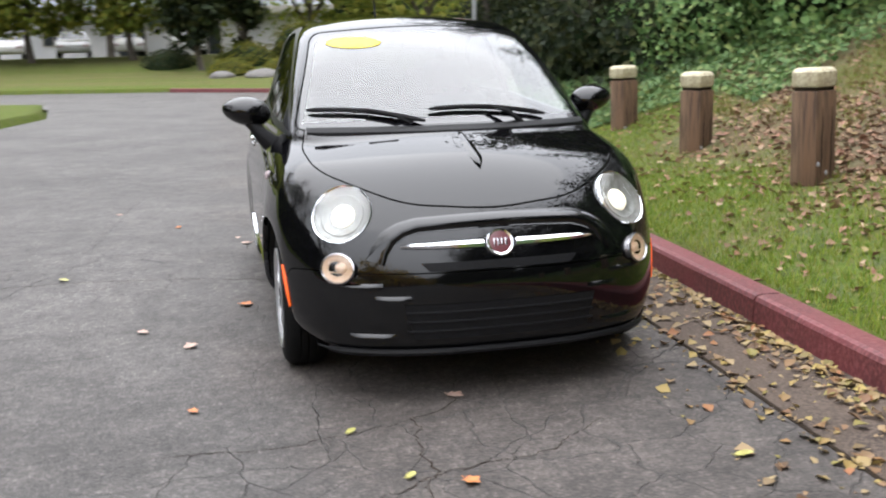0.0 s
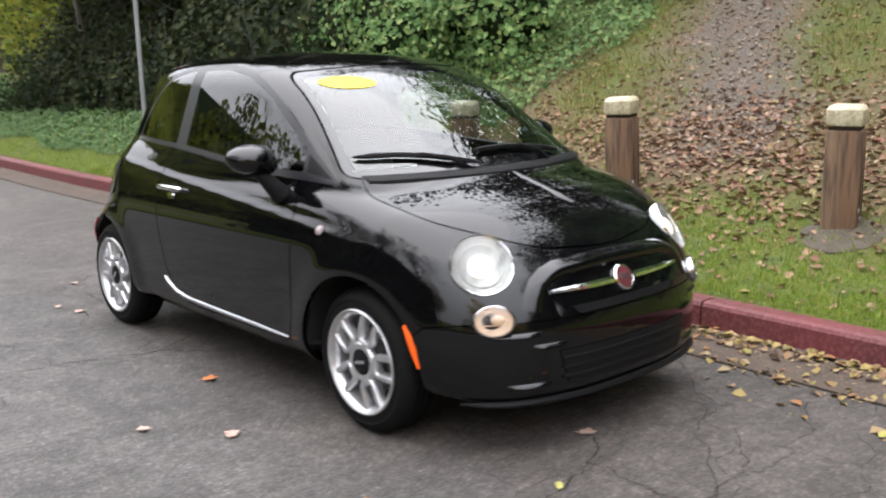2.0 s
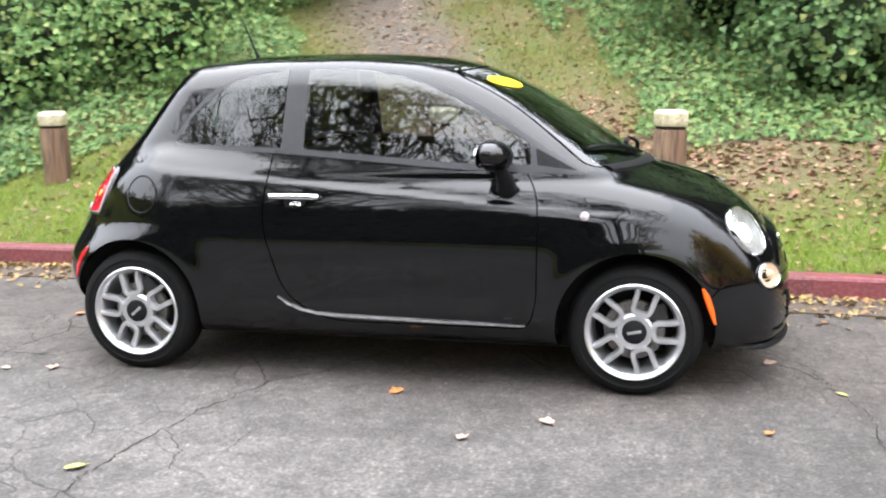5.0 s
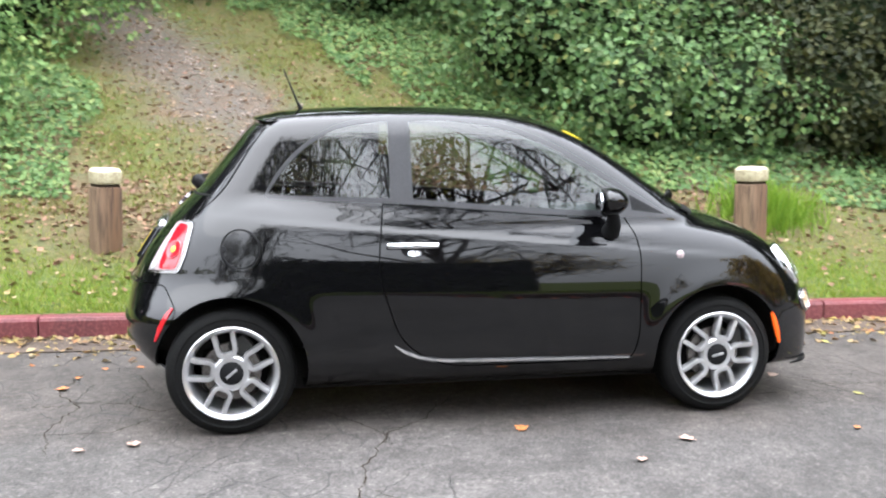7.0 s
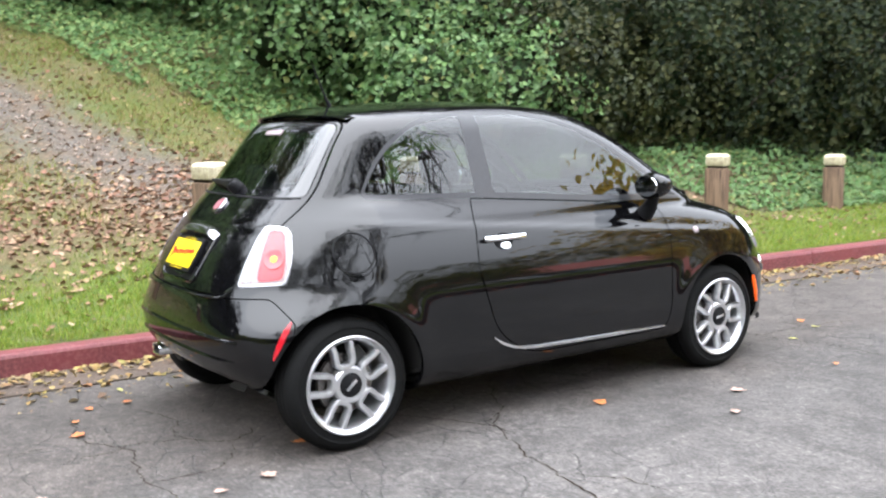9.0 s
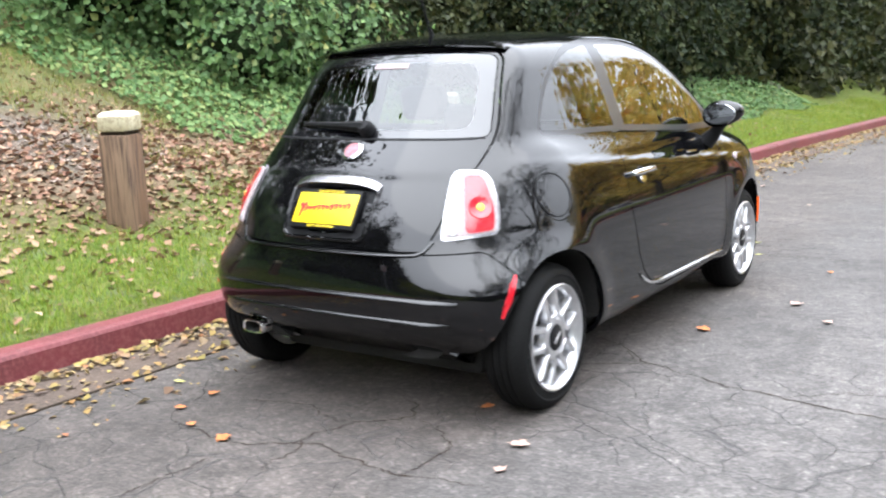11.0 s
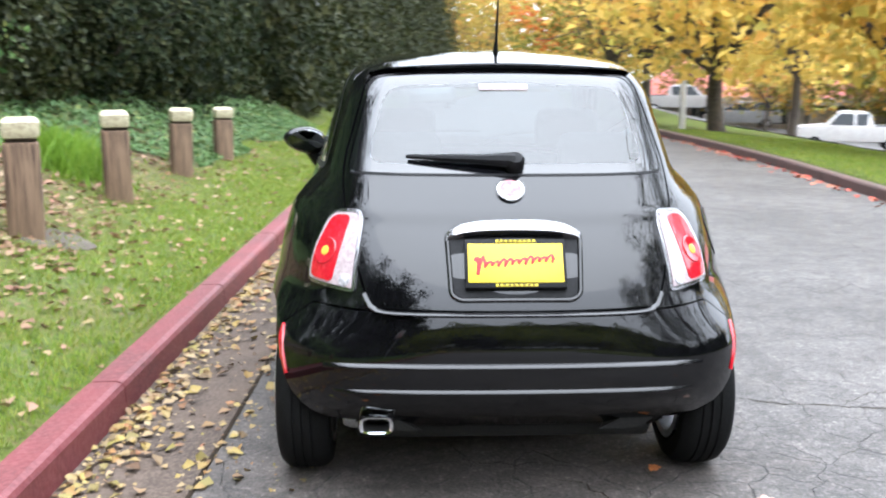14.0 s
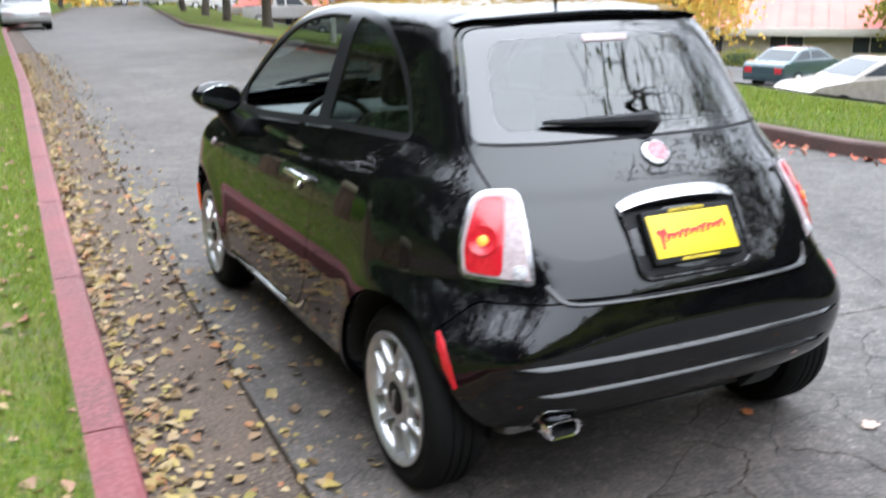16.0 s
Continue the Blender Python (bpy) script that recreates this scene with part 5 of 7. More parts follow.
# number plate recess with its rim
rim_pts = rounded([(-0.212, 0.895), (0.212, 0.895), (0.200, 0.715), (0.175, 0.700), (-0.175, 0.700), (-0.200, 0.715)], [0.03, 0.03, 0.04, 0.03, 0.03, 0.04], 4)
bm = bmesh.new()
loop = [skin_at(x, None, z, -1) for x, z in rim_pts]
ringo = add_tube(bm, [p + nv * 0.002 for p, nv in loop] + [loop[0][0] + loop[0][1] * 0.002], 0.009, 8, False)
part("plate_surround", bm, PAINT, car, "raised rim round the plate")
bm = bmesh.new()
vs = [bm.verts.new(p + nv * 0.0035) for p, nv in loop]
mid = skin_at(0, None, 0.80, -1)
c = bm.verts.new(mid[0] + mid[1] * 0.002)
for i in range(len(vs)):
    bm.faces.new((vs[i], vs[(i + 1) % len(vs)], c))
part("plate_recess", bm, TRIM, car)
pm = seat_on(mid[0] + mid[1] * 0.016, mid[1])
bm = bmesh.new()
add_box(bm, -0.158, 0.158, -0.082, 0.082, -0.02, 0.004, 0.006, pm)
plate = part("plate_frame", bm, TRIM, car, "black plate frame with a yellow dealer card")
bm = bmesh.new()
add_box(bm, -0.148, 0.148, -0.064, 0.064, 0.003, 0.0065, 0.001, pm)
card = part("plate_card", bm, YELLOW, plate, "bright yellow card with red script")
for x0, x1, y0, y1 in ((-0.060, 0.064, 0.0695, 0.0775), (-0.064, 0.066, -0.0775, -0.0695)):
    bm = bmesh.new()
    add_box(bm, x0, x1, y0, y1, 0.003, 0.0062, 0.001, pm)
    tab = part("frame_print", bm, YELLOW, plate, "yellow print on the frame")
    for k in range(8):
        bm = bmesh.new()
        w = (x1 - x0) / 8.6
        add_box(bm, x0 + w * (k + 0.45), x0 + w * (k + 1.05), y0 + 0.0015, y1 - 0.0015, 0.006, 0.0066, 0, pm)
        part("print_bar", bm, TRIM, tab)
# red script as one slanting brush line
bm = bmesh.new()
curve = []
for k in range(120):
    t = k / 119
    x = -0.128 + 0.252 * t
    amp = 0.015 if t > 0.10 else 0.034
    curve.append(pm @ Vector((x + 0.006 * math.sin(t * 75), -0.010 + 0.024 * t + amp * math.sin(t * 75 + 0.6) * (0.75 + 0.25 * math.sin(t * 21)), 0.008)))
prev = None
for k, p in enumerate(curve):
    d = (curve[min(k + 1, 119)] - curve[max(k - 1, 0)]).normalized()
    a = d.cross(pm.to_3x3() @ Vector((0, 0, 1))) * (0.0046 if k > 14 else 0.0060)
    now = (bm.verts.new(p + a), bm.verts.new(p - a))
    if prev:
        bm.faces.new((prev[0], prev[1], now[1], now[0]))
    prev = now
part("red_script", bm, RED_INK, card, "red flourish")
# rear wiper
bm = bmesh.new()
a, na = skin_at(0.02, None, 1.088, -1)
b, nb = skin_at(-0.335, None, 1.105, -1)
line = [skin_at(0.02 - 0.355 * k / 10, None, 1.088 + 0.017 * k / 10, -1) for k in range(11)]
add_tube(bm, [p + nv * (0.028 - 0.012 * k / 10) for k, (p, nv) in enumerate(line)], [0.024, 0.024, 0.021, 0.018, 0.016, 0.015, 0.014, 0.012, 0.010, 0.009, 0.006], 8)
rw = part("rear_wiper", bm, TRIM, car, "black rear wiper arm")
bm = bmesh.new()
add_lathe(bm, [(0.034, -0.002), (0.033, 0.03), (0.022, 0.045), (0.0, 0.047)], 24, seat_on(a, na))
part("wiper_cap", bm, TRIM, rw)
# roof spoiler over the glass
def skin_top(x, y):
    t = np.linspace(1.7, 1.0, 1400)
    p = np.stack([0 * t + x, 0 * t + y, t], 1)
    return float(t[int(np.argmax(body_field(p) < 0))])


bm = bmesh.new()
prev = None
for k in range(31):
    x = -0.47 + 0.94 * k / 30
    f = max(0.0, 1 - (abs(x) / 0.47) ** 4)
    yb = float(rear_face(np.array([x]), np.array([1.415]))[0])
    za, zb, zc = (skin_top(x, yb + o) for o in (0.20, 0.12, 0.06))
    tail_z = zc - 0.010 - 0.006 * f
    ring = [bm.verts.new((x, y, z)) for y, z in ((yb + 0.20, za - 0.004), (yb + 0.12, zb + 0.004 * f - 0.001), (yb + 0.06, zc + 0.005 * f - 0.002), (yb - 0.012 * f, tail_z + 0.004 * f), (yb - 0.014 * f, tail_z - 0.002), (yb - 0.008 * f, tail_z - 0.010 * f), (yb + 0.05, tail_z - 0.020))]
    if prev:
        for i in range(6):
            bm.faces.new((prev[i], prev[i + 1], ring[i + 1], ring[i]))
    prev = ring
bmesh.ops.recalc_face_normals(bm, faces=bm.faces)
sp = part("roof_spoiler", bm, PAINT, car, "black lip over the rear glass", angle=50)
p, nv = skin_at(0, None, 1.338, -1)
bm = bmesh.new()
add_box(bm, -0.085, 0.085, -0.014, 0.014, -0.004, 0.005, 0.004, seat_on(p, nv))
part("brake_light", bm, WHITE_LENS, sp, "slim pale high brake lamp")
# exhaust
def oblong(bm, x0=-0.436, z0=0.289, wide=1.55, high=0.80):
    """Squares up the oval section of the tailpipe."""
    for v in bm.verts:
        a, b = (v.co.x - x0) / wide, (v.co.z - z0) / high
        r = math.hypot(a, b)
        if r > 1e-6:
            k = r / (abs(a) ** 4 + abs(b) ** 4) ** 0.25
            v.co.x, v.co.z = x0 + a * k * 0.92 * wide, z0 + b * k * 0.92 * high


bm = bmesh.new()
m = Matrix.Translation((-0.436, -1.45, 0.289)) @ pose(0, 0, 0, 90) @ Matrix.Diagonal((1.55, 0.80, 1, 1))
add_lathe(bm, [(0.030, 0.13), (0.037, 0.132), (0.040, 0.126), (0.040, 0.0), (0.030, 0.0)], 32, m)
oblong(bm)
pipe = part("exhaust_tip", bm, CHROME, car, "rounded oblong chrome exhaust tip")
bm = bmesh.new()
add_lathe(bm, [(0.030, 0.13), (0.029, 0.02), (0.0, 0.02)], 32, m)
oblong(bm)
part("exhaust_bore", bm, UNDER, pipe, "sooty bore")
bm = bmesh.new()
add_lathe(bm, [(0.0, -0.15), (0.070, -0.14), (0.085, -0.11), (0.085, 0.11), (0.070, 0.14), (0.0, 0.15)], 28, Matrix.Translation((-0.43, -1.38, 0.268)) @ pose(0, 0, 0, 0, 90, 0) @ Matrix.Diagonal((0.6, 1, 0.85, 1)))
part("silencer", bm, STEEL, car, "dull steel silencer")
# aerial
bm = bmesh.new()
add_tube(bm, [(0.0, -0.80, 1.462), (0.0, -0.82, 1.50), (0.0, -0.885, 1.66)], [0.012, 0.006, 0.0028], 8)
part("aerial", bm, TRIM, car, "short rubber aerial on the roof")
# ---- windscreen wipers and the cowl ----
def screen_point(x, up):
    """A point on the windscreen glass, up metres from its foot, and its normal."""
    z = 0.985 + up
    return skin_at(x, None, z)


for x0, x1, z0, z1 in ((0.13, 0.60, 0.005, 0.055), (-0.42, 0.10, 0.012, 0.050)):
    line = [screen_point(x0 + (x1 - x0) * k / 12, z0 + (z1 - z0) * k / 12 + 0.018 * math.sin(math.pi * k / 12)) for k in range(13)]
    bm = bmesh.new()
    add_tube(bm, [p + nv * 0.016 for p, nv in line], [0.006] + [0.011] * 11 + [0.005], 6)
    wiper = part("wiper", bm, TRIM, car, "black wiper resting on the windscreen")
    bm = bmesh.new()
    mid = line[6][0] + line[6][1] * 0.025
    foot = Vector((x0 if x0 > 0 else x0 + 0.1, 1.14, 0.965))
    add_tube(bm, [foot, (foot + mid) / 2 + Vector((0, 0.02, 0.02)), mid], [0.014, 0.010, 0.008], 6)
    part("wiper_arm", bm, TRIM, wiper)
bm = bmesh.new()
prev = None
for k in range(31):
    x = -0.62 + 1.24 * k / 30
    p, nv = skin_at(x, None, 0.978)
    ring = [bm.verts.new(p + Vector((0, dy, dz))) for dy, dz in ((-0.012, 0.006), (0.016, 0.002), (0.040, -0.013), (0.042, -0.035))]
    if prev:
        for i in range(3):
            bm.faces.new((prev[i], prev[i + 1], ring[i + 1], ring[i]))
    prev = ring
part("cowl_panel", bm, TRIM, car, "black plastic cowl at the foot of the windscreen")
# sticker at the top of the windscreen
bm = bmesh.new()
vs, cp = [], None
for k in range(40):
    t = 2 * math.pi * k / 40
    p, nv = skin_at(0.335 + 0.125 * math.cos(t), None, 1.335 + 0.026 * math.sin(t))
    vs.append(bm.verts.new(p + nv * 0.003))
p, nv = skin_at(0.335, None, 1.335)
c = bm.verts.new(p + nv * 0.004)
for i in range(40):
    bm.faces.new((vs[i], vs[(i + 1) % 40], c))
part("price_sticker", bm, YELLOW, car, "oval yellow sticker at the top of the windscreen")

# ---- cabin ----
bm = bmesh.new()
add_box(bm, -0.64, 0.64, 0.62, 1.0, 0.72, 0.93, 0.06, None, 3)
dash = part("dashboard", bm, DASH, car, "dark dashboard with a pale panel")
bm = bmesh.new()
add_box(bm, -0.62, 0.62, 0.605, 0.66, 0.80, 0.88, 0.015)
part("dash_panel", bm, IVORY, dash, "pale fascia panel")
bm = bmesh.new()
add_tube(bm, [Vector((-0.34, 0.42, 0.84)) + (pose(0, 0, 0, 65) @ Vector((0.18 * math.cos(t), 0.18 * math.sin(t), 0))) for t in (2 * math.pi * k / 32 for k in range(33))], 0.016, 8, False)
wheel_s = part("steering_wheel", bm, TRIM, car, "dark steering wheel")
bm = bmesh.new()
add_box(bm, -0.41, -0.27, 0.40, 0.62, 0.79, 0.89, 0.03)
part("steering_hub", bm, DASH, wheel_s)
for s in (1, -1):
    for y0, back, top, nm in ((0.02, -0.30, 1.06, "front_seat"), (-0.62, -0.92, 1.00, "rear_seat")):
        bm = bmesh.new()
        add_box(bm, 0.34 * s - 0.23, 0.34 * s + 0.23, back + 0.05, y0 + 0.20, 0.36, 0.54, 0.05, None, 3)
        seat = part(nm, bm, SEAT, car, "dark cloth seat")
        bm = bmesh.new()
        add_box(bm, 0.34 * s - 0.22, 0.34 * s + 0.22, -0.06, 0.06, 0.0, top - 0.50, 0.05, Matrix.Translation((0, back + 0.06, 0.50)) @ pose(0, 0, 0, 14), 3)
        part("seat_back", bm, SEAT, seat)
        bm = bmesh.new()
        add_box(bm, 0.34 * s - 0.13, 0.34 * s + 0.13, -0.045, 0.045, 0.0, 0.17, 0.04, Matrix.Translation((0, back - 0.08, top + 0.01)) @ pose(0, 0, 0, 10), 3)
        part("headrest", bm, SEAT, seat)
bm = bmesh.new()
add_box(bm, -0.09, 0.09, 0.48, 0.52, 1.30, 1.35, 0.015)
part("rear_view_mirror", bm, TRIM, car, "interior mirror")
bm = bmesh.new()
add_box(bm, -0.56, 0.56, -1.30, -0.95, 0.88, 0.92, 0.02)
part("parcel_shelf", bm, SEAT, car)


# ---- planting ----
rng = np.random.default_rng(7)


def tri_object(name, verts, tris, mat, parent=None, label=""):
    me = bpy.data.meshes.new(name)
    nv, nt = len(verts), len(tris)
    me.vertices.add(nv)
    me.vertices.foreach_set("co", np.ascontiguousarray(verts, np.float32).ravel())
    me.loops.add(nt * 3)
    me.loops.foreach_set("vertex_index", np.ascontiguousarray(tris, np.int32).ravel())
    me.polygons.add(nt)
    me.polygons.foreach_set("loop_start", np.arange(0, nt * 3, 3, dtype=np.int32))
    me.polygons.foreach_set("loop_total", np.full(nt, 3, np.int32))
    me.update(calc_edges=True)
    me.materials.append(mat)
    ob = new(name, me)
    if parent:
        ob.parent = parent
    if label:
        ob["label"] = label
    return ob


def leaf_arrays(pos, face, size, fold=0.25, lobed=True):
    """Folded leaves at pos that face along face: vertices and triangles. Each leaf is a piece of its own."""
    n_ = len(pos)
    face = unit(face)
    spin = unit(rng.normal(size=(n_, 3)))
    a = unit(spin - face * (spin * face).sum(1)[:, None])
    b = np.cross(face, a)
    s = np.asarray(size)[:, None] * np.ones((n_, 1))
    f = face * s * fold
    pts = [pos - a * s * 0.5, pos - b * s * 0.42 - a * s * 0.08 + f, pos - b * s * 0.27 + a * s * 0.25 + f * 0.5, pos + a * s * 0.55, pos + b * s * 0.27 + a * s * 0.25 + f * 0.5, pos + b * s * 0.42 - a * s * 0.08 + f]
    v = np.stack(pts, 1).reshape(-1, 3)
    base = np.array([[0, 1, 2], [0, 2, 3], [0, 3, 4], [0, 4, 5]])
    t = (np.arange(n_)[:, None, None] * 6 + base[None]).reshape(-1, 3)
    return v, t


def quad_leaves(pos, face, size, fold=0.2):
    """Cheaper leaves of two triangles, for what stands far off."""
    n_ = len(pos)
    face = unit(face)
    spin = unit(rng.normal(size=(n_, 3)))
    a = unit(spin - face * (spin * face).sum(1)[:, None])
    b = np.cross(face, a)
    s = np.asarray(size)[:, None] * np.ones((n_, 1))
    v = np.stack([pos - a * s * 0.5, pos - b * s * 0.36 + face * s * fold, pos + a * s * 0.5, pos + b * s * 0.36 + face * s * fold], 1).reshape(-1, 3)
    t = (np.arange(n_)[:, None, None] * 4 + np.array([[0, 1, 2], [0, 2, 3]])[None]).reshape(-1, 3)
    return v, t


IVY = palette("ivy_leaves", [(0.044, 0.106, 0.032), (0.069, 0.150, 0.051), (0.106, 0.206, 0.073), (0.144, 0.250, 0.094), (0.200, 0.275, 0.103)], 0.58, thin=0.25, tone=1.2)
# the ivy colours at a higher tone: light for bush faces put into colour
LIT_IVY = palette("lit_ivy_leaves", [(0.044, 0.106, 0.032), (0.069, 0.150, 0.051), (0.106, 0.206, 0.073), (0.144, 0.250, 0.094), (0.200, 0.275, 0.103)], 0.58, thin=0.25, tone=1.6)
THICKET = palette("thicket_and_shaded_ivy", [(0.027, 0.068, 0.025), (0.045, 0.105, 0.035), (0.068, 0.150, 0.053), (0.105, 0.195, 0.070), (0.075, 0.135, 0.057), (0.060, 0.125, 0.050), (0.090, 0.165, 0.066), (0.050, 0.100, 0.042), (0.165, 0.205, 0.070)], 0.55, thin=0.3, tone=1.58)
# tone kept very low: the woodland's shade is put into these leaf colours
DARKLEAF = palette("shaded_evergreen_leaves", [(0.012, 0.03, 0.012), (0.024, 0.050, 0.016), (0.040, 0.075, 0.022), (0.066, 0.10, 0.028), (0.10, 0.12, 0.035)], 0.8, thin=0.2, tone=0.47)
OLIVE = palette("olive_leaves", [(0.07, 0.10, 0.02), (0.11, 0.14, 0.025), (0.17, 0.18, 0.03), (0.20, 0.19, 0.03)], 0.7, thin=0.45, tone=1.25)
GOLD = palette("gold_leaves", [(0.38, 0.31, 0.075), (0.45, 0.36, 0.09), (0.50, 0.40, 0.12), (0.32, 0.32, 0.08), (0.48, 0.29, 0.08)], 0.6, thin=0.55, tone=1.9)
ORANGE = palette("orange_leaves", [(0.55, 0.12, 0.02), (0.65, 0.17, 0.03), (0.62, 0.24, 0.04), (0.5, 0.10, 0.03)], 0.55, thin=0.35, tone=1.0)
MIXED = palette("turning_leaves", [(0.16, 0.19, 0.05), (0.26, 0.25, 0.07), (0.40, 0.31, 0.08), (0.44, 0.24, 0.07), (0.20, 0.23, 0.07)], 0.55, thin=0.5, tone=1.6)
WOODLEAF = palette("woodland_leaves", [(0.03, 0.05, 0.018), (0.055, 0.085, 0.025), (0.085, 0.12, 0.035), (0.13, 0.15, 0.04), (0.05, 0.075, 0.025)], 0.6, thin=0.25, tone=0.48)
LAWNLEAF = palette("lawn_tree_leaves", [(0.10, 0.16, 0.03), (0.15, 0.21, 0.04), (0.21, 0.26, 0.05), (0.26, 0.27, 0.05)], 0.8, thin=0.5, tone=1.15)
BLADES = palette("lawn_blades", [(0.095, 0.190, 0.019), (0.142, 0.247, 0.028), (0.199, 0.294, 0.043), (0.257, 0.294, 0.076), (0.114, 0.209, 0.024)], 0.5, thin=0.3, tone=1.25)
ROUGH = palette("rough_grass_blades", [(0.12, 0.18, 0.035), (0.17, 0.21, 0.05), (0.21, 0.21, 0.08), (0.26, 0.23, 0.12), (0.13, 0.20, 0.03), (0.22, 0.17, 0.10)], 0.6, thin=0.25, tone=1.15)
TALL = palette("tall_grass", [(0.10, 0.22, 0.02), (0.15, 0.30, 0.03), (0.21, 0.36, 0.05)], 0.45, thin=0.35, tone=1.2)
LITTER = palette("leaf_litter", [(0.16, 0.095, 0.07), (0.24, 0.15, 0.11), (0.33, 0.24, 0.17), (0.26, 0.13, 0.10), (0.36, 0.30, 0.22), (0.19, 0.12, 0.085), (0.15, 0.10, 0.07), (0.18, 0.105, 0.08), (0.27, 0.24, 0.12), (0.22, 0.15, 0.10)], 0.7, thin=0.1, tone=1.15)
GUTTER_LEAF = palette("gutter_leaves", [(0.34, 0.27, 0.15), (0.40, 0.34, 0.11), (0.22, 0.13, 0.075), (0.30, 0.22, 0.13), (0.42, 0.36, 0.21), (0.13, 0.08, 0.05), (0.28, 0.27, 0.09), (0.38, 0.17, 0.09)], 0.55, thin=0.1, tone=0.88)
RED_FALL = palette("red_fallen_leaves", [(0.5, 0.07, 0.05), (0.6, 0.14, 0.09), (0.62, 0.28, 0.2), (0.4, 0.15, 0.08)], 0.6, tone=0.75)
# dark filler inside foliage: the shade between leaves is put into its colour
CORE = material("leaf_gap_shade", (0.020, 0.038, 0.015), 0.95, vary=(0.030, 0.032, 0.018), scale=9, fine=(0.010, 0.018, 0.008), fine_scale=35, spec=0.05)


def ivy_cover(x, y):
    """1 where ivy and brambles clothe the bank."""
    d = kerb_left(y) - 0.15 - x
    edge = 2.0 + 0.25 * bumpy(x * 3, y, 1.1, 5) - 0.95 * smoothstep(3.8, 6.2, y) - 1.42 * smoothstep(-3.6, -5.0, y)
    right = y > np.interp(x, [-10, -7.8, -6.2, -5.4, -4.5, -3.8, -3.5], [-1.4, -0.4, 0.25, 0.75, 1.0, 1.2, 1.3]) + 0.45 * bumpy(x, y * 2, 0.7, 6)
    left = (y < np.interp(x, [-9, -8, -6.4, -5.5, -4.9, -4.3, -3.0], [-4.6, -4.1, -2.7, -2.5, -2.6, -2.7, -2.9]) + 0.25 * bumpy(x, y * 2, 0.8, 7)) & (y > -18)
    return (d > edge) & (right | left) & (x < -2.9 + 0.95 * smoothstep(3.8, 6.2, y) + 0.84 * smoothstep(-3.6, -5.0, y)) & (y < 26)


# ivy over the bank
k = 205000
x, y = -1.9 - 10.4 * rng.random(k) ** 1.3, -18.0 + 32.5 * rng.random(k)
ok = ivy_cover(x, y)
x, y = x[ok], y[ok]
lift = 0.03 + 0.20 * rng.random(len(x)) * (0.55 + 0.45 * bumpy(x, y, 0.35, 9)) * smoothstep(2.0 - 0.9 * smoothstep(3.8, 6.2, y) - 1.3 * smoothstep(-3.6, -5.0, y), 3.2 - 0.9 * smoothstep(3.8, 6.2, y) - 1.5 * smoothstep(-3.6, -5.0, y), kerb_left(y) - x)
pos = np.stack([x, y, land(x, y) + lift], 1)
face = land_normal(x, y) + rng.normal(size=pos.shape) * 0.45 + np.array([0.35, 0, 0])
size = 0.034 + 0.046 * rng.random(len(x))
# both ends of the ivy take darker leaves: shade put into their colour
for part_, mt, lab in (((y < 3.3) & (y > -4.6), IVY, "glossy green ivy and bramble leaves over the bank"), ((y >= 3.3) | (y <= -4.6), THICKET, "ivy and brambles at the hedge foot, shade put into darker leaves")):
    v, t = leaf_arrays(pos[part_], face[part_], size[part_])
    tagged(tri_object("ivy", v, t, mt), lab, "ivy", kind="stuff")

# thickets: blobs whose skins carry leaves
blobs = []
for y0 in np.arange(2.2, 15.5, 1.15):
    blobs.append((-5.6 + 1.7 * smoothstep(4, 8, y0) - rng.random() * 0.5, y0, 0.75 + 0.5 * rng.random(), 1.25 + 0.45 * rng.random()))
    blobs.append((-4.5 + 0.7 * smoothstep(4, 8, y0) - rng.random() * 0.3, y0 + 0.6, 0.25 + 0.25 * rng.random(), 0.75 + 0.25 * rng.random()))
    blobs.append((-7.4 + 1.1 * smoothstep(4, 9, y0) - rng.random() * 0.6, y0 + 0.5, 2.1 + 0.8 * rng.random(), 1.6 + 0.5 * rng.random()))
    blobs.append((-8.6 + 1.6 * smoothstep(4, 9, y0), y0, 4.4 + 0.9 * rng.random(), 1.9 + 0.5 * rng.random()))
for y0 in np.arange(-7.8, -3.2, 1.2):
    blobs.append((-5.3 - rng.random() * 0.5 - 0.25 * (y0 + 3.4), y0, 0.35 + 0.3 * rng.random(), 1.0 + 0.35 * rng.random()))
    blobs.append((-7.2 - rng.random() * 0.8, y0 - 0.2, 0.9 + 0.4 * rng.random(), 1.4 + 0.4 * rng.random()))
for x0, y0, h0, r0 in ((-9.4, 0.8, 0.6, 1.2), (-10.5, -1.5, 0.9, 1.5), (-9.8, -4.0, 0.8, 1.5), (-11.5, 1.5, 1.5, 1.9), (-12.5, -3, 1.8, 2.2), (-8.6, 2.2, 0.9, 1.3)):
    blobs.append((x0, y0, h0, r0))
for y0 in np.arange(-18, -8.4, 1.7):
    blobs.append((-5.4 - rng.random() * 0.8, y0, 0.5 + 0.4 * rng.random(), 1.35 + 0.4 * rng.random()))
    blobs.append((-7.8 - rng.random(), y0 - 0.4, 1.6 + 0.8 * rng.random(), 1.9 + 0.5 * rng.random()))

for y0 in np.arange(-16.5, -8.2, 1.1):
    blobs.append((-4.3 - 0.4 * rng.random(), y0, 0.25 + 0.2 * rng.random(), 0.85 + 0.25 * rng.random()))
for y0 in np.arange(15.6, 40, 1.7):
    blobs.append((float(kerb_left(y0)) - 2.7 - 0.3 * rng.random(), y0, 0.6 + 0.4 * rng.random(), 1.3 + 0.4 * rng.random()))


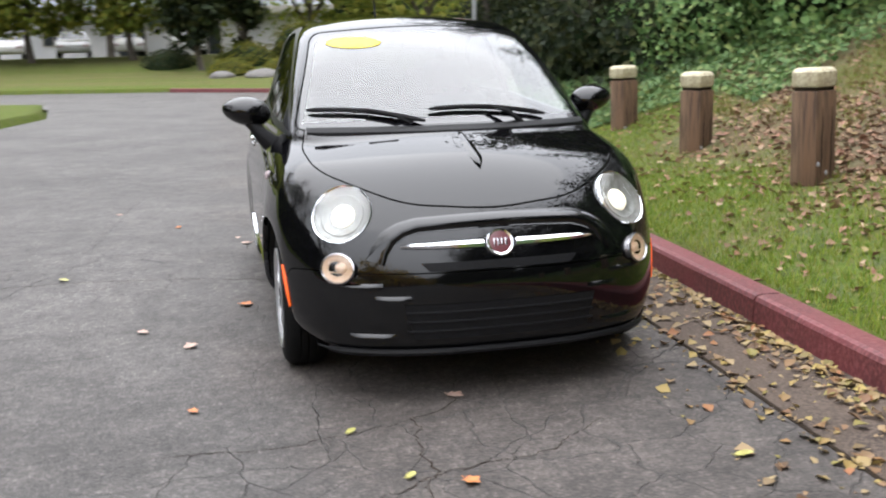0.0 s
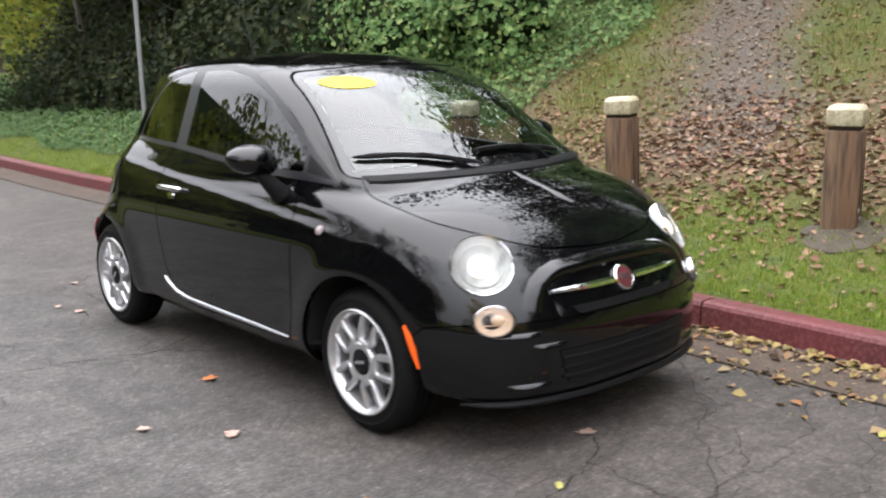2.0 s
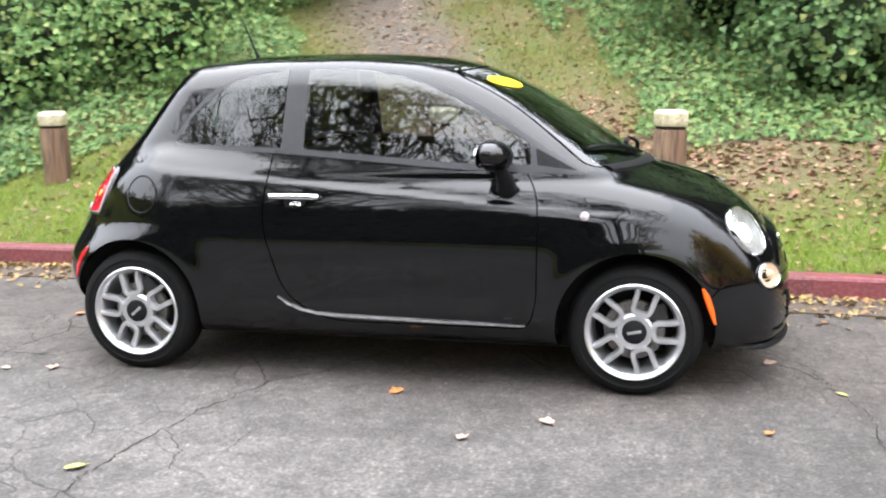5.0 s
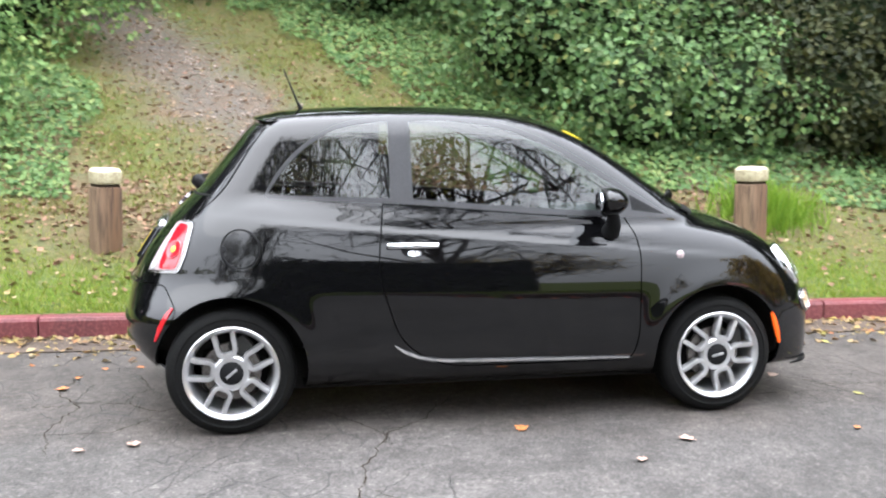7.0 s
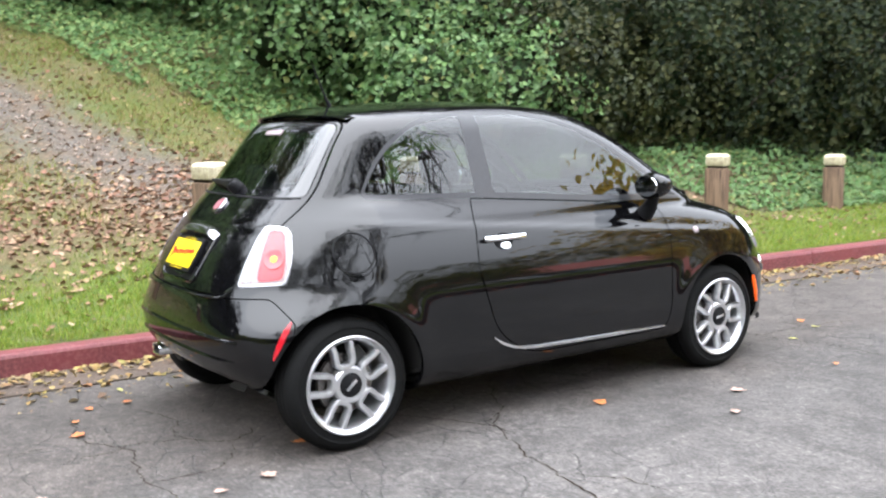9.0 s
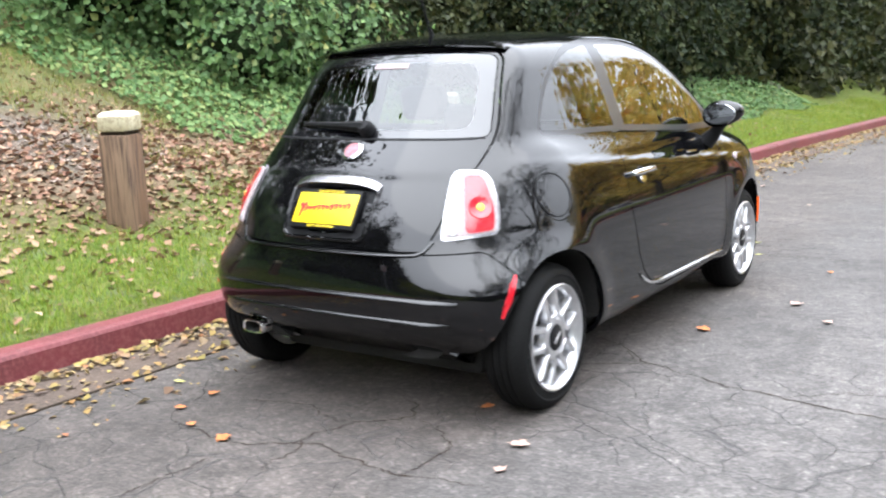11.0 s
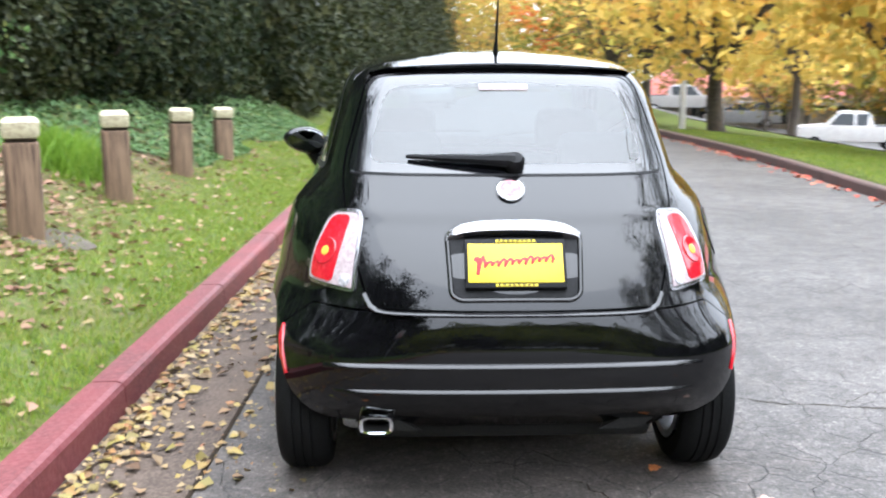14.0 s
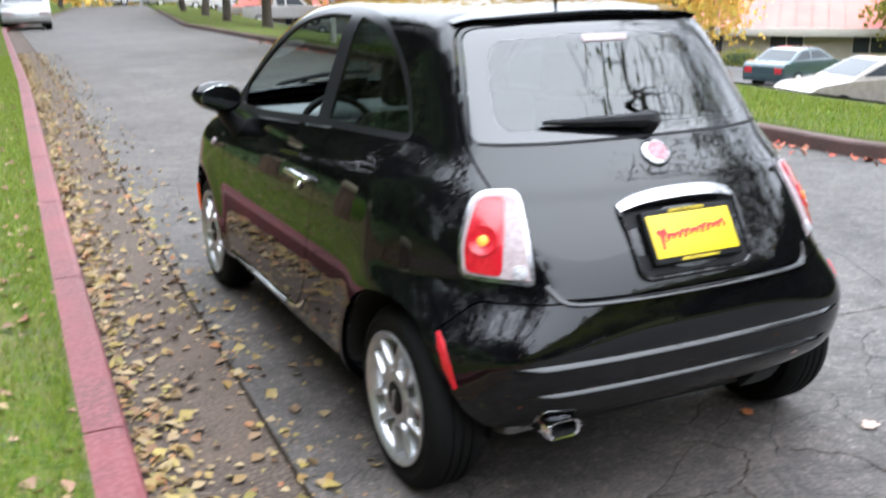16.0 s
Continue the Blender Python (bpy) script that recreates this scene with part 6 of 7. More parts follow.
def bush(x0, y0, h0, r0, mat, label, near=False):
    ob = thing("bramble_bush", label, "bush", "bushes on the bank")
    c = np.array([x0, y0, float(land(x0, y0)) + h0])
    wob = lambda d: 1 + 0.26 * np.sin(d[:, 1] * 7 + x0 * 3) * np.sin(d[:, 2] * 6 + y0 * 2) + 0.13 * np.sin(d[:, 0] * 13 + d[:, 1] * 9 + y0)
    count = int((2700 if near else 1000) * r0 * r0)
    d = unit(rng.normal(size=(count, 3)))
    d[:, 0] = np.abs(d[:, 0]) * np.where(rng.random(count) < 0.85, 1, -1)
    d = unit(d)
    rad = r0 * (0.62 + 0.46 * rng.random(count) ** 0.8) * wob(d)
    p = c + d * rad[:, None] * np.array([0.85, 1, 0.95])
    keep = p[:, 2] > land(p[:, 0], p[:, 1]) - 0.02
    v, t = leaf_arrays(p[keep], (d + rng.normal(size=d.shape) * 0.55 + np.array([0.2, 0, 0.4]))[keep], ((0.04 + 0.055 * rng.random(count)) * (1 if near else 1.45))[keep])
    tri_object("leaves", v, t, mat, ob)
    # dark ball that stands for the shade inside the bush
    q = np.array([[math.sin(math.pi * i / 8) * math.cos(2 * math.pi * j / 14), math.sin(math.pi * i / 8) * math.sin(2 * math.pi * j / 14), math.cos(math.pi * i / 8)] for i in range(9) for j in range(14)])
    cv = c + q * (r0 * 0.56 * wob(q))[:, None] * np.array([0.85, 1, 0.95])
    mesh_object("shade_core", cv, [(i * 14 + j, i * 14 + (j + 1) % 14, (i + 1) * 14 + (j + 1) % 14, (i + 1) * 14 + j) for i in range(8) for j in range(14)], CORE, ob, smooth=True)
    return ob


# bushes take darker palettes by position, which puts the wood's shade into colour
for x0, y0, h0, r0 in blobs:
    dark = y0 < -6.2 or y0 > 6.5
    bush(x0, y0, h0, r0, DARKLEAF if dark else LIT_IVY if y0 < -2.5 else WOODLEAF if y0 > 4.3 else THICKET, "overgrown bush under the woodland trees, their shade put into its dark leaves" if dark else "dense green bramble and laurel bush on the bank", -6.3 < y0 < 8)
thicket = thing("bramble_canes", "thin bare bramble canes arching out of the bushes", "canes")
thicket["kind"] = "stuff"
# bare canes poking out of it
bm = bmesh.new()
for _ in range(60):
    x0, y0, h0, r0 = blobs[rng.integers(len(blobs))]
    b = Vector((x0 + r0 * 0.6, y0 + rng.normal() * 0.6, float(land(x0, y0)) + h0 + 0.1))
    w = Vector((0.5 + rng.random() * 0.4, rng.normal() * 0.5, 0.6 + rng.random() * 0.6)) * (0.5 + 0.5 * rng.random())
    add_tube(bm, [b, b + w * 0.6, b + w + Vector((0.1, 0, -0.12))], [0.008, 0.006, 0.002], 4)
part("canes", bm, BARK, thicket)

# the far hedge that follows the road
hp, hf, hs = [], [], []
k = 44000
y = 14 + 62 * rng.random(k) ** 1.3
u = rng.random(k)
hgt = u * (11.5 + 2.0 * bumpy(y, y * 0, 3.0, 2))
x = kerb_left(y) - 1.6 - 0.30 * hgt * (0.3 + 0.2 * bumpy(y, hgt, 1.6, 3)) - 1.0 * bumpy(y, hgt, 1.1, 4) - 0.6 * rng.random(k)
pos = np.stack([x, y, land(x, y) * 0.4 + hgt], 1)
v, t = quad_leaves(pos, rng.normal(size=pos.shape) * 0.6 + np.array([0.8, -0.25, 0.4]), 0.13 + 0.14 * rng.random(k))
hedge = thing("hedgerow", "tall dark hedgerow along the road edge", "hedge")
hedge["kind"] = "stuff"
tri_object("leaves", v, t, WOODLEAF, hedge)
# dark sheet behind the leaves, in place of the hedge's inner shade
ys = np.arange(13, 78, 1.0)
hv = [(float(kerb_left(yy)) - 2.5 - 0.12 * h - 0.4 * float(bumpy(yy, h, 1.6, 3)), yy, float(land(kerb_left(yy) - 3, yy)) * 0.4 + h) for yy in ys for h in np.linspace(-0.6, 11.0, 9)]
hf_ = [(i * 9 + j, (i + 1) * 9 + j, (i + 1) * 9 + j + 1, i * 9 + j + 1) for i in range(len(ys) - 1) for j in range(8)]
mesh_object("shade_core", hv, hf_, CORE, hedge)


def tree(name, x, y, height, trunk_r, crown_r, crown_base, mat, leaves, size, label, lean=0.0, group="", limbs=7, flat=0.75, z=None, twigs=0, fork=False):
    """A tapered trunk that divides into limbs, with leaves in uneven clumps round their ends."""
    ob = thing(name, label, "tree", group)
    z0 = float(land(x, y)) if z is None else z
    bm = bmesh.new()
    o = Vector((x, y, z0 - 0.2))
    top = Vector((x + lean, y + lean * 0.4, z0 + crown_base))
    add_tube(bm, [o, o.lerp(top, 0.12) + Vector((0, 0, 0.05)), o.lerp(top, 0.55) + Vector((rng.normal() * 0.05, rng.normal() * 0.05, 0)), top], [trunk_r * 1.5, trunk_r * 1.05, trunk_r * 0.9, trunk_r * 0.75], 10)
    ends = []
    crown_mid = Vector((top.x, top.y, z0 + (crown_base + height) / 2))
    ch = (height - crown_base) / 2
    tip = Vector((top.x + 0.03 * height * rng.normal(), top.y + 0.03 * height * rng.normal(), z0 + height * 0.82))
    add_tube(bm, [top, top.lerp(tip, 0.5) + Vector((rng.normal() * 0.1, rng.normal() * 0.1, 0)), tip], [trunk_r * (0.42 if fork else 0.72), trunk_r * (0.28 if fork else 0.45), trunk_r * 0.12], 8)
    ends.append(tip)
    crotch = top
    for i in range(limbs):
        top = crotch.lerp(tip, (0.12 if fork else 0.6) * i / limbs) - Vector((0, 0, 0.15 if fork else 0))
        a = 2.4 * i + rng.random() * 0.8
        out = crown_r * (0.45 + 0.35 * rng.random())
        e = Vector((top.x + math.cos(a) * out, top.y + math.sin(a) * out, top.z + (height - crown_base) * (0.35 + 0.45 * rng.random())))
        m_ = top.lerp(e, 0.45) + Vector((0, 0, -0.06 * height * rng.random()))
        add_tube(bm, [top, m_, e], [trunk_r * 0.55, trunk_r * 0.35, trunk_r * 0.1], 6)
        ends.append(e)
        for _ in range(3):
            w = m_.lerp(e, rng.random()) + Vector(tuple(rng.normal(size=3) * crown_r * 0.28))
            add_tube(bm, [m_.lerp(e, 0.3), m_.lerp(w, 0.6), w], [trunk_r * 0.2, trunk_r * 0.12, 0.012], 5)
            ends.append(w)
    for e in list(ends):
        for _ in range(twigs):
            w = e + Vector(tuple(rng.normal(size=3) * crown_r * 0.22))
            add_tube(bm, [e, e.lerp(w, 0.5) + Vector((0, 0, 0.1)), w], [0.03, 0.022, 0.008], 4)
            for _ in range(3):
                q = e.lerp(w, 0.3 + 0.7 * rng.random())
                add_tube(bm, [q, q + Vector(tuple(rng.normal(size=3) * crown_r * 0.12))], [0.014, 0.006], 3)
    part("trunk", bm, BARK, ob, "grey-brown bark")
    clumps = [np.array(e) for e in ends]
    while len(clumps) < 46:
        d = unit(rng.normal(size=(1, 3)))[0] * (0.55 + 0.45 * rng.random())
        clumps.append(np.array(crown_mid) + d * np.array([crown_r, crown_r, ch]))
    clumps = np.array(clumps)
    pick = rng.integers(len(clumps), size=leaves)
    spread = crown_r * 0.20 * (0.6 + 0.8 * rng.random(len(clumps)))
    pos = clumps[pick] + rng.normal(size=(leaves, 3)) * spread[pick][:, None] * np.array([1, 1, flat])
    pos = pos[pos[:, 2] > z0 + crown_base * 0.8]
    v, t = quad_leaves(pos, rng.normal(size=pos.shape) * 0.8 + np.array([0, 0, 0.7]), size * (0.6 + 0.8 * rng.random(len(pos))))
    tri_object("crown", v, t, mat, ob)
    return ob


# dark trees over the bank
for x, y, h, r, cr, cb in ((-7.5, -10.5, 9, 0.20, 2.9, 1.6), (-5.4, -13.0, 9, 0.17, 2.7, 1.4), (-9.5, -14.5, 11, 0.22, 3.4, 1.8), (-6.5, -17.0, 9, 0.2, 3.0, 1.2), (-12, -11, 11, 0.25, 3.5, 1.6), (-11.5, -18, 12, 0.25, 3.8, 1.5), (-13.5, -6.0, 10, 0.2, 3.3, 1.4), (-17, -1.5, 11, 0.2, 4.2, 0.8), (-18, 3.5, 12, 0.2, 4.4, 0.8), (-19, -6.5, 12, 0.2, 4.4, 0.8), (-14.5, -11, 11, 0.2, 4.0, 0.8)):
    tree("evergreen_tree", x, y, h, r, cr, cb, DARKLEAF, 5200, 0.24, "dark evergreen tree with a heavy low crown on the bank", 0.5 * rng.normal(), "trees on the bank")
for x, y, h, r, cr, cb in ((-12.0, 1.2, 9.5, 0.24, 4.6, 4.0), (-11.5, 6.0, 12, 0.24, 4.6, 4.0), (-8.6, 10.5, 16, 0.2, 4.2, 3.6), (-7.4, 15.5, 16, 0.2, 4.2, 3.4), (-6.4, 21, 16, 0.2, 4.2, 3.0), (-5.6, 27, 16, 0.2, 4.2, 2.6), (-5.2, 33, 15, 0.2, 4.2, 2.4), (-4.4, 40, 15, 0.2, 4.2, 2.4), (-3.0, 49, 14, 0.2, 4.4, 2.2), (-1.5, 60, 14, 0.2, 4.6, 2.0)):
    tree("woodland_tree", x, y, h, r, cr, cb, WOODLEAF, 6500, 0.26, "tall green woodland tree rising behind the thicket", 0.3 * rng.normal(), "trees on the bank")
# pale leaning stems among them
STEMS = ((-6.2, -9.0, 0.9), (-7.0, -11.5, -0.5), (-4.9, -15.5, 0.3), (-8.5, -9.5, 1.4), (-5.2, 12.5, 0.4), (-4.8, 14.5, -0.4), (-4.7, 16.2, 0.5), (-4.5, 18.0, 0.2))
for x, y, ln in STEMS:
    bm = bmesh.new()
    z0 = float(land(x, y)) - 0.2
    add_tube(bm, [(x, y, z0), (x + ln * 0.3, y + 0.1, z0 + 1.6), (x + ln, y - 0.1, z0 + 4.2), (x + ln * 1.2, y, z0 + 6)], [0.09, 0.075, 0.05, 0.02], 8)
    tagged(part("bare_stem", bm, BARK), "slim pale leaning tree stem among the bushes", "tree", "bare stems")
# maples of the opposite verge
for x, y, h, r, cr, cb, mt, nl in ((8.5, 12.5, 7.0, 0.19, 3.6, 1.5, GOLD, 6200), (7.3, 19.2, 7.0, 0.21, 3.8, 1.5, GOLD, 4600), (12.5, 27.5, 8, 0.16, 3.6, 2.2, GOLD, 4600), (9.2, 34, 8, 0.2, 3.6, 2.0, MIXED, 4200), (9.4, 41, 8.5, 0.2, 3.8, 2.0, MIXED, 4200), (10.5, 50, 9, 0.2, 4.0, 2.0, OLIVE, 4200), (11.5, 60, 9, 0.2, 4.2, 2.0, ORANGE, 4200), (6, 78, 10, 0.2, 4.6, 1.8, MIXED, 4200), (15, 70, 10, 0.2, 4.6, 1.8, GOLD, 4200)):
    tree("maple_tree", x, y, h, r, cr, cb, mt, nl, 0.26, "autumn maple with a spreading crown on the verge", 0.2 * rng.normal(), "maples along the verge", 9, fork=True)
for x, y, h, cr, mt, lab in ((27, 38, 4.6, 3.4, ORANGE, "rounded maple in vivid orange leaf by the car park"), (26.5, 31.2, 5.6, 2.6, GOLD, "slim young maple in yellow leaf by the car park"), (31.5, 34.5, 5.4, 2.6, GOLD, "young maple in golden leaf by the building"), (20, 50, 6.5, 3.6, MIXED, "turning maple beyond the car park"), (23.5, 53, 7, 3.2, OLIVE, "leafy green tree before the far hall"), (27.5, 55, 7, 3.2, MIXED, "turning tree before the far hall"), (18.5, 60, 7.5, 3.4, OLIVE, "leafy green tree behind the parked row"), (31, 57, 7, 3.0, OLIVE, "leafy green tree before the far hall"), (32, 50, 8, 4.2, OLIVE, "green tree behind the car park"), (24, 62, 9, 5, GOLD, "broad golden maple in the distance"), (46, 33, 6.5, 3.2, OLIVE, "feathery green birch by the building"), (40, 25, 6.5, 3.0, OLIVE, "drooping green birch by the car park"), (55, 60, 11, 5, DARKLEAF, "dark conifer beyond the roof"), (62, 46, 10, 5, DARKLEAF, "dark conifer beyond the roof")):
    tree("car_park_tree", x, y, h, 0.12, cr, 1.3, mt, 3400, 0.28, lab, 0.1)
# thin trees over the side way, which the flank of the car mirrors
for x, y, h, cr, mt in ((24, -4, 9, 3.4, OLIVE), (27, -12, 10, 3.6, MIXED), (22, -19, 10, 3.4, OLIVE), (30, 3, 10, 3.8, MIXED), (16, 4.5, 7, 2.4, GOLD), (34, -22, 12, 4.2, OLIVE), (12.2, -4.8, 13, 4.6, OLIVE), (12.0, 1.8, 15, 4.8, OLIVE), (13.0, -12.5, 12, 4.6, OLIVE), (18, -8, 14, 5.0, OLIVE)):
    tree("roadside_tree", x, y, h, 0.16, cr, 2.6, mt, 4200 if y < -4 else 2200, 0.12, "half-bare tree across the road", 0.3, "trees across the road", 14, twigs=6)
# added thicket below those trees, out of view, to darken what the doors mirror
k = 9000
y = -17 + 20 * rng.random(k)
u = rng.random(k)
hgt = u * (4.2 + 0.9 * bumpy(y, y * 0, 1.6, 2))
x = 10.7 + 0.9 * bumpy(y, hgt, 1.5, 3) + 0.25 * hgt + 0.5 * rng.random(k)
v, t = quad_leaves(np.stack([x, y, land(x, y) + hgt], 1), rng.normal(size=(k, 3)) * 0.6 + np.array([-0.8, 0, 0.5]), 0.16 + 0.16 * rng.random(k))
brake_ = thing("unseen_thicket", "unseen dark thicket added across the side road to darken the mirroring doors", "hedge")
brake_["kind"] = "stuff"
tri_object("leaves", v, t, DARKLEAF, brake_)
# dark sheet for the shade within the thicket
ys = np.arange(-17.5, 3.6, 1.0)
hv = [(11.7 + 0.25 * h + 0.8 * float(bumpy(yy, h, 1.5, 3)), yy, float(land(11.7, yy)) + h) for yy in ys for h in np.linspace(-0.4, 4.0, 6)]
mesh_object("shade_core", hv, [(i * 6 + j, (i + 1) * 6 + j, (i + 1) * 6 + j + 1, i * 6 + j + 1) for i in range(len(ys) - 1) for j in range(5)], CORE, brake_)
# beyond the bend
for x, y, h, r, cr, cb, mt, nl, lab in ((1.3, -35, 5.2, 0.14, 1.15, 0.5, DARKLEAF, 3600, "dark narrow conifer on the lawn"), (-0.6, -37, 5.4, 0.14, 1.2, 0.5, DARKLEAF, 3600, "dark narrow conifer on the lawn"), (4.2, -40, 6.0, 0.16, 3.4, 1.25, LAWNLEAF, 7500, "green tree on the lawn beyond the bend"), (8.5, -41, 6.0, 0.16, 3.4, 1.25, LAWNLEAF, 7500, "green tree on the lawn beyond the bend"), (13, -43, 6.0, 0.2, 3.4, 1.25, LAWNLEAF, 7500, "green tree on the lawn beyond the bend"), (-4, -44, 9, 0.2, 4.0, 1.0, LAWNLEAF, 5200, "broad yellow-green tree beyond the bend"), (-9, -40, 9, 0.2, 4.2, 0.9, LAWNLEAF, 5200, "broad yellow-green tree beyond the bend"), (-1, -50, 11, 0.2, 5.0, 1.2, LAWNLEAF, 5200, "tall yellow-green tree beyond the bend"), (6, -50, 11, 0.2, 5, 2.5, LAWNLEAF, 5200, "tall yellow-green tree beyond the bend"), (-15, -34, 10, 0.2, 4.5, 0.9, DARKLEAF, 5200, "dark tree at the edge of the lawn"), (-10, -27, 7, 0.2, 3.2, 0.9, LAWNLEAF, 4600, "low spreading tree at the edge of the lawn"), (17.5, -44, 6.5, 0.2, 3.6, 1.25, LAWNLEAF, 7500, "green tree on the lawn beyond the bend"), (-6, -62, 15, 0.3, 6.5, 0.8, LAWNLEAF, 6000, "tall tree of the far wood"), (-16, -56, 15, 0.3, 6.5, 0.8, LAWNLEAF, 6000, "tall tree of the far wood"), (6, -68, 16, 0.3, 7, 4.5, LAWNLEAF, 6000, "tall tree of the far wood"), (17, -68, 16, 0.3, 7, 4.5, LAWNLEAF, 6000, "tall tree of the far wood"), (28, -64, 16, 0.3, 7, 3.5, LAWNLEAF, 6000, "tall tree of the far wood"), (-24, -48, 15, 0.3, 6.5, 0.8, DARKLEAF, 6000, "tall tree of the far wood"), (-20, -24, 13, 0.3, 5, 0.8, DARKLEAF, 5200, "tall dark tree above the bank")):
    tree("lawn_tree", x, y, h, r, cr, cb, mt, nl, 0.3, lab, 0.1)

# the wood that closes the view beyond the lawn and the far building
k = 32000
x = -75 + 150 * rng.random(k)
u = rng.random(k)
hgt = 1.0 + u * (27 + 5 * bumpy(x, x * 0, 5.0, 3))
y = -74 - 14 * u + 3.0 * bumpy(x, hgt, 3.0, 5) + 0.006 * x * x
v, t = quad_leaves(np.stack([x, y, hgt], 1), rng.normal(size=(k, 3)) * 0.6 + np.array([0, 0.8, 0.5]), 0.5 + 0.6 * rng.random(k))
wood = thing("far_wood", "dense olive-green wood closing the view beyond the lawn", "wood")
wood["kind"] = "stuff"
tri_object("leaves", v, t, LAWNLEAF, wood)
# dark backing sheet that stands for the shade within the wood
xs = np.arange(-80, 81, 4.0)
wv = [(xx, -75 - 14 * q - 1.5 + 3.0 * float(bumpy(xx, 1 + q * 17, 3.0, 5)) + 0.006 * xx * xx, -1 + q * 28) for xx in xs for q in np.linspace(0, 1, 8)]
mesh_object("shade_core", wv, [(i * 8 + j, (i + 1) * 8 + j, (i + 1) * 8 + j + 1, i * 8 + j + 1) for i in range(len(xs) - 1) for j in range(7)], CORE, wood)

# the autumn wood that closes the view up the road
for nm_, mt, k, x_lo, x_hi in (("golden", GOLD, 5000, 2, 62), ("turning", MIXED, 12000, -8, 95), ("green", OLIVE, 17000, -4, 110)):
    x = x_lo + (x_hi - x_lo) * rng.random(k)
    u = rng.random(k)
    hgt = -2.5 + u * (19 + 4 * bumpy(x, x * 0, 4.0, len(nm_)))
    y = 92 - 0.0045 * (x - 20) ** 2 + 8 * u + 3.0 * bumpy(x, hgt, 3.0, 5 + len(nm_))
    v, t = quad_leaves(np.stack([x, y, hgt], 1), rng.normal(size=(k, 3)) * 0.6 + np.array([0, -0.8, 0.5]), 0.5 + 0.6 * rng.random(k))
    wood = thing("autumn_wood", nm_ + " autumn foliage closing the view up the road", "wood")
    wood["kind"] = "stuff"
    tri_object("leaves", v, t, mt, wood)


def shrub(x, y, r, h, mat, label, count=900, size=0.12):
    ob = thing("shrub", label, "shrub", "shrubs on the lawn")
    z0 = float(land(x, y))
    d = unit(rng.normal(size=(count, 3)))
    d[:, 2] = np.abs(d[:, 2])
    p = np.array([x, y, z0]) + d * (0.8 + 0.25 * rng.random(count))[:, None] * np.array([r, r, h])
    v, t = quad_leaves(p, d + rng.normal(size=d.shape) * 0.5, size * (0.7 + 0.6 * rng.random(count)))
    tri_object("leaves", v, t, mat, ob)
    # dark ball for the shade inside the shrub
    bm = bmesh.new()
    bmesh.ops.create_icosphere(bm, subdivisions=3, radius=1)
    for q in bm.verts:
        q.co = Vector((x + q.co.x * r * 0.8, y + q.co.y * r * 0.8, z0 + q.co.z * h * 0.8))
    part("shade_core", bm, CORE, ob)
    return ob


for x, y, r, h, mt, lab in ((0.2, -33.4, 0.9, 0.6, OLIVE, "low clipped green shrub on the lawn"), (-1.6, -33.0, 0.7, 0.55, OLIVE, "low clipped green shrub on the lawn"), (-2.4, -29.6, 0.55, 0.6, GOLD, "small yellow-flowered shrub beside the road"), (-0.5, -36.0, 1.3, 0.9, OLIVE, "rounded grey-green shrub on the lawn"), (-2.6, -36.5, 1.3, 1.6, OLIVE, "rounded grey-green shrub on the lawn"), (-4.4, -34, 1.2, 1.6, OLIVE, "rounded grey-green shrub on the lawn"), (-6.3, -30, 1.0, 1.4, OLIVE, "rounded pale shrub above the rocks"), (2.6, -36.4, 1.1, 0.7, DARKLEAF, "dark spreading shrub on the lawn"), (-8.0, -24, 1.6, 1.6, OLIVE, "loose green shrub at the foot of the trees"), (-5.0, -21.5, 1.2, 1.0, THICKET, "loose green shrub at the foot of the trees"), (33, 41, 1.6, 1.0, OLIVE, "clipped green hedge plant by the building"), (37, 38, 1.6, 1.0, OLIVE, "clipped green hedge plant by the building"), (42, 33, 1.8, 1.1, OLIVE, "clipped green hedge plant by the building")):
    shrub(x, y, r, h, mt, lab)
for x, y, s in ((-4.2, -29.5, 0.5), (-5.2, -28.6, 0.6), (-6.2, -28.0, 0.5), (-4.9, -30.6, 0.55), (0.6, -32.6, 0.4), (-0.9, -32.0, 0.5)):
    bm = bmesh.new()
    bmesh.ops.create_icosphere(bm, subdivisions=3, radius=s)
    for q in bm.verts:
        f = 1 + 0.25 * noise.noise(q.co * 1.7 + Vector((x, y, 0)))
        q.co = Vector((x + q.co.x * f * 1.3, y + q.co.y * f, float(land(x, y)) + q.co.z * f * 0.62))
    tagged(part("boulder", bm, STONE, angle=25), "pale weathered boulder in the lawn bed", "rock", "boulders in the bed")

# ---- lawn, tufts and leaf litter ----
def blades(name, x, y, h, mat, width, label, kind="stuff", lean=0.35):
    n_ = len(x)
    z = land(x, y)
    a = rng.random(n_) * 2 * np.pi
    side = np.stack([np.cos(a), np.sin(a), 0 * a], 1) * width
    tip = np.stack([rng.normal(size=n_) * lean * h, rng.normal(size=n_) * lean * h, h], 1)
    p = np.stack([x, y, z - 0.005], 1)
    mid = p + tip * np.array([0.35, 0.35, 0.6])
    v = np.stack([p - side, p + side, mid + side * 0.7, mid - side * 0.7, p + tip], 1).reshape(-1, 3)
    t = (np.arange(n_)[:, None, None] * 5 + np.array([[0, 1, 2], [0, 2, 3], [3, 2, 4]])[None]).reshape(-1, 3)
    return tagged(tri_object(name, v, t, mat), label, "grass", kind=kind)


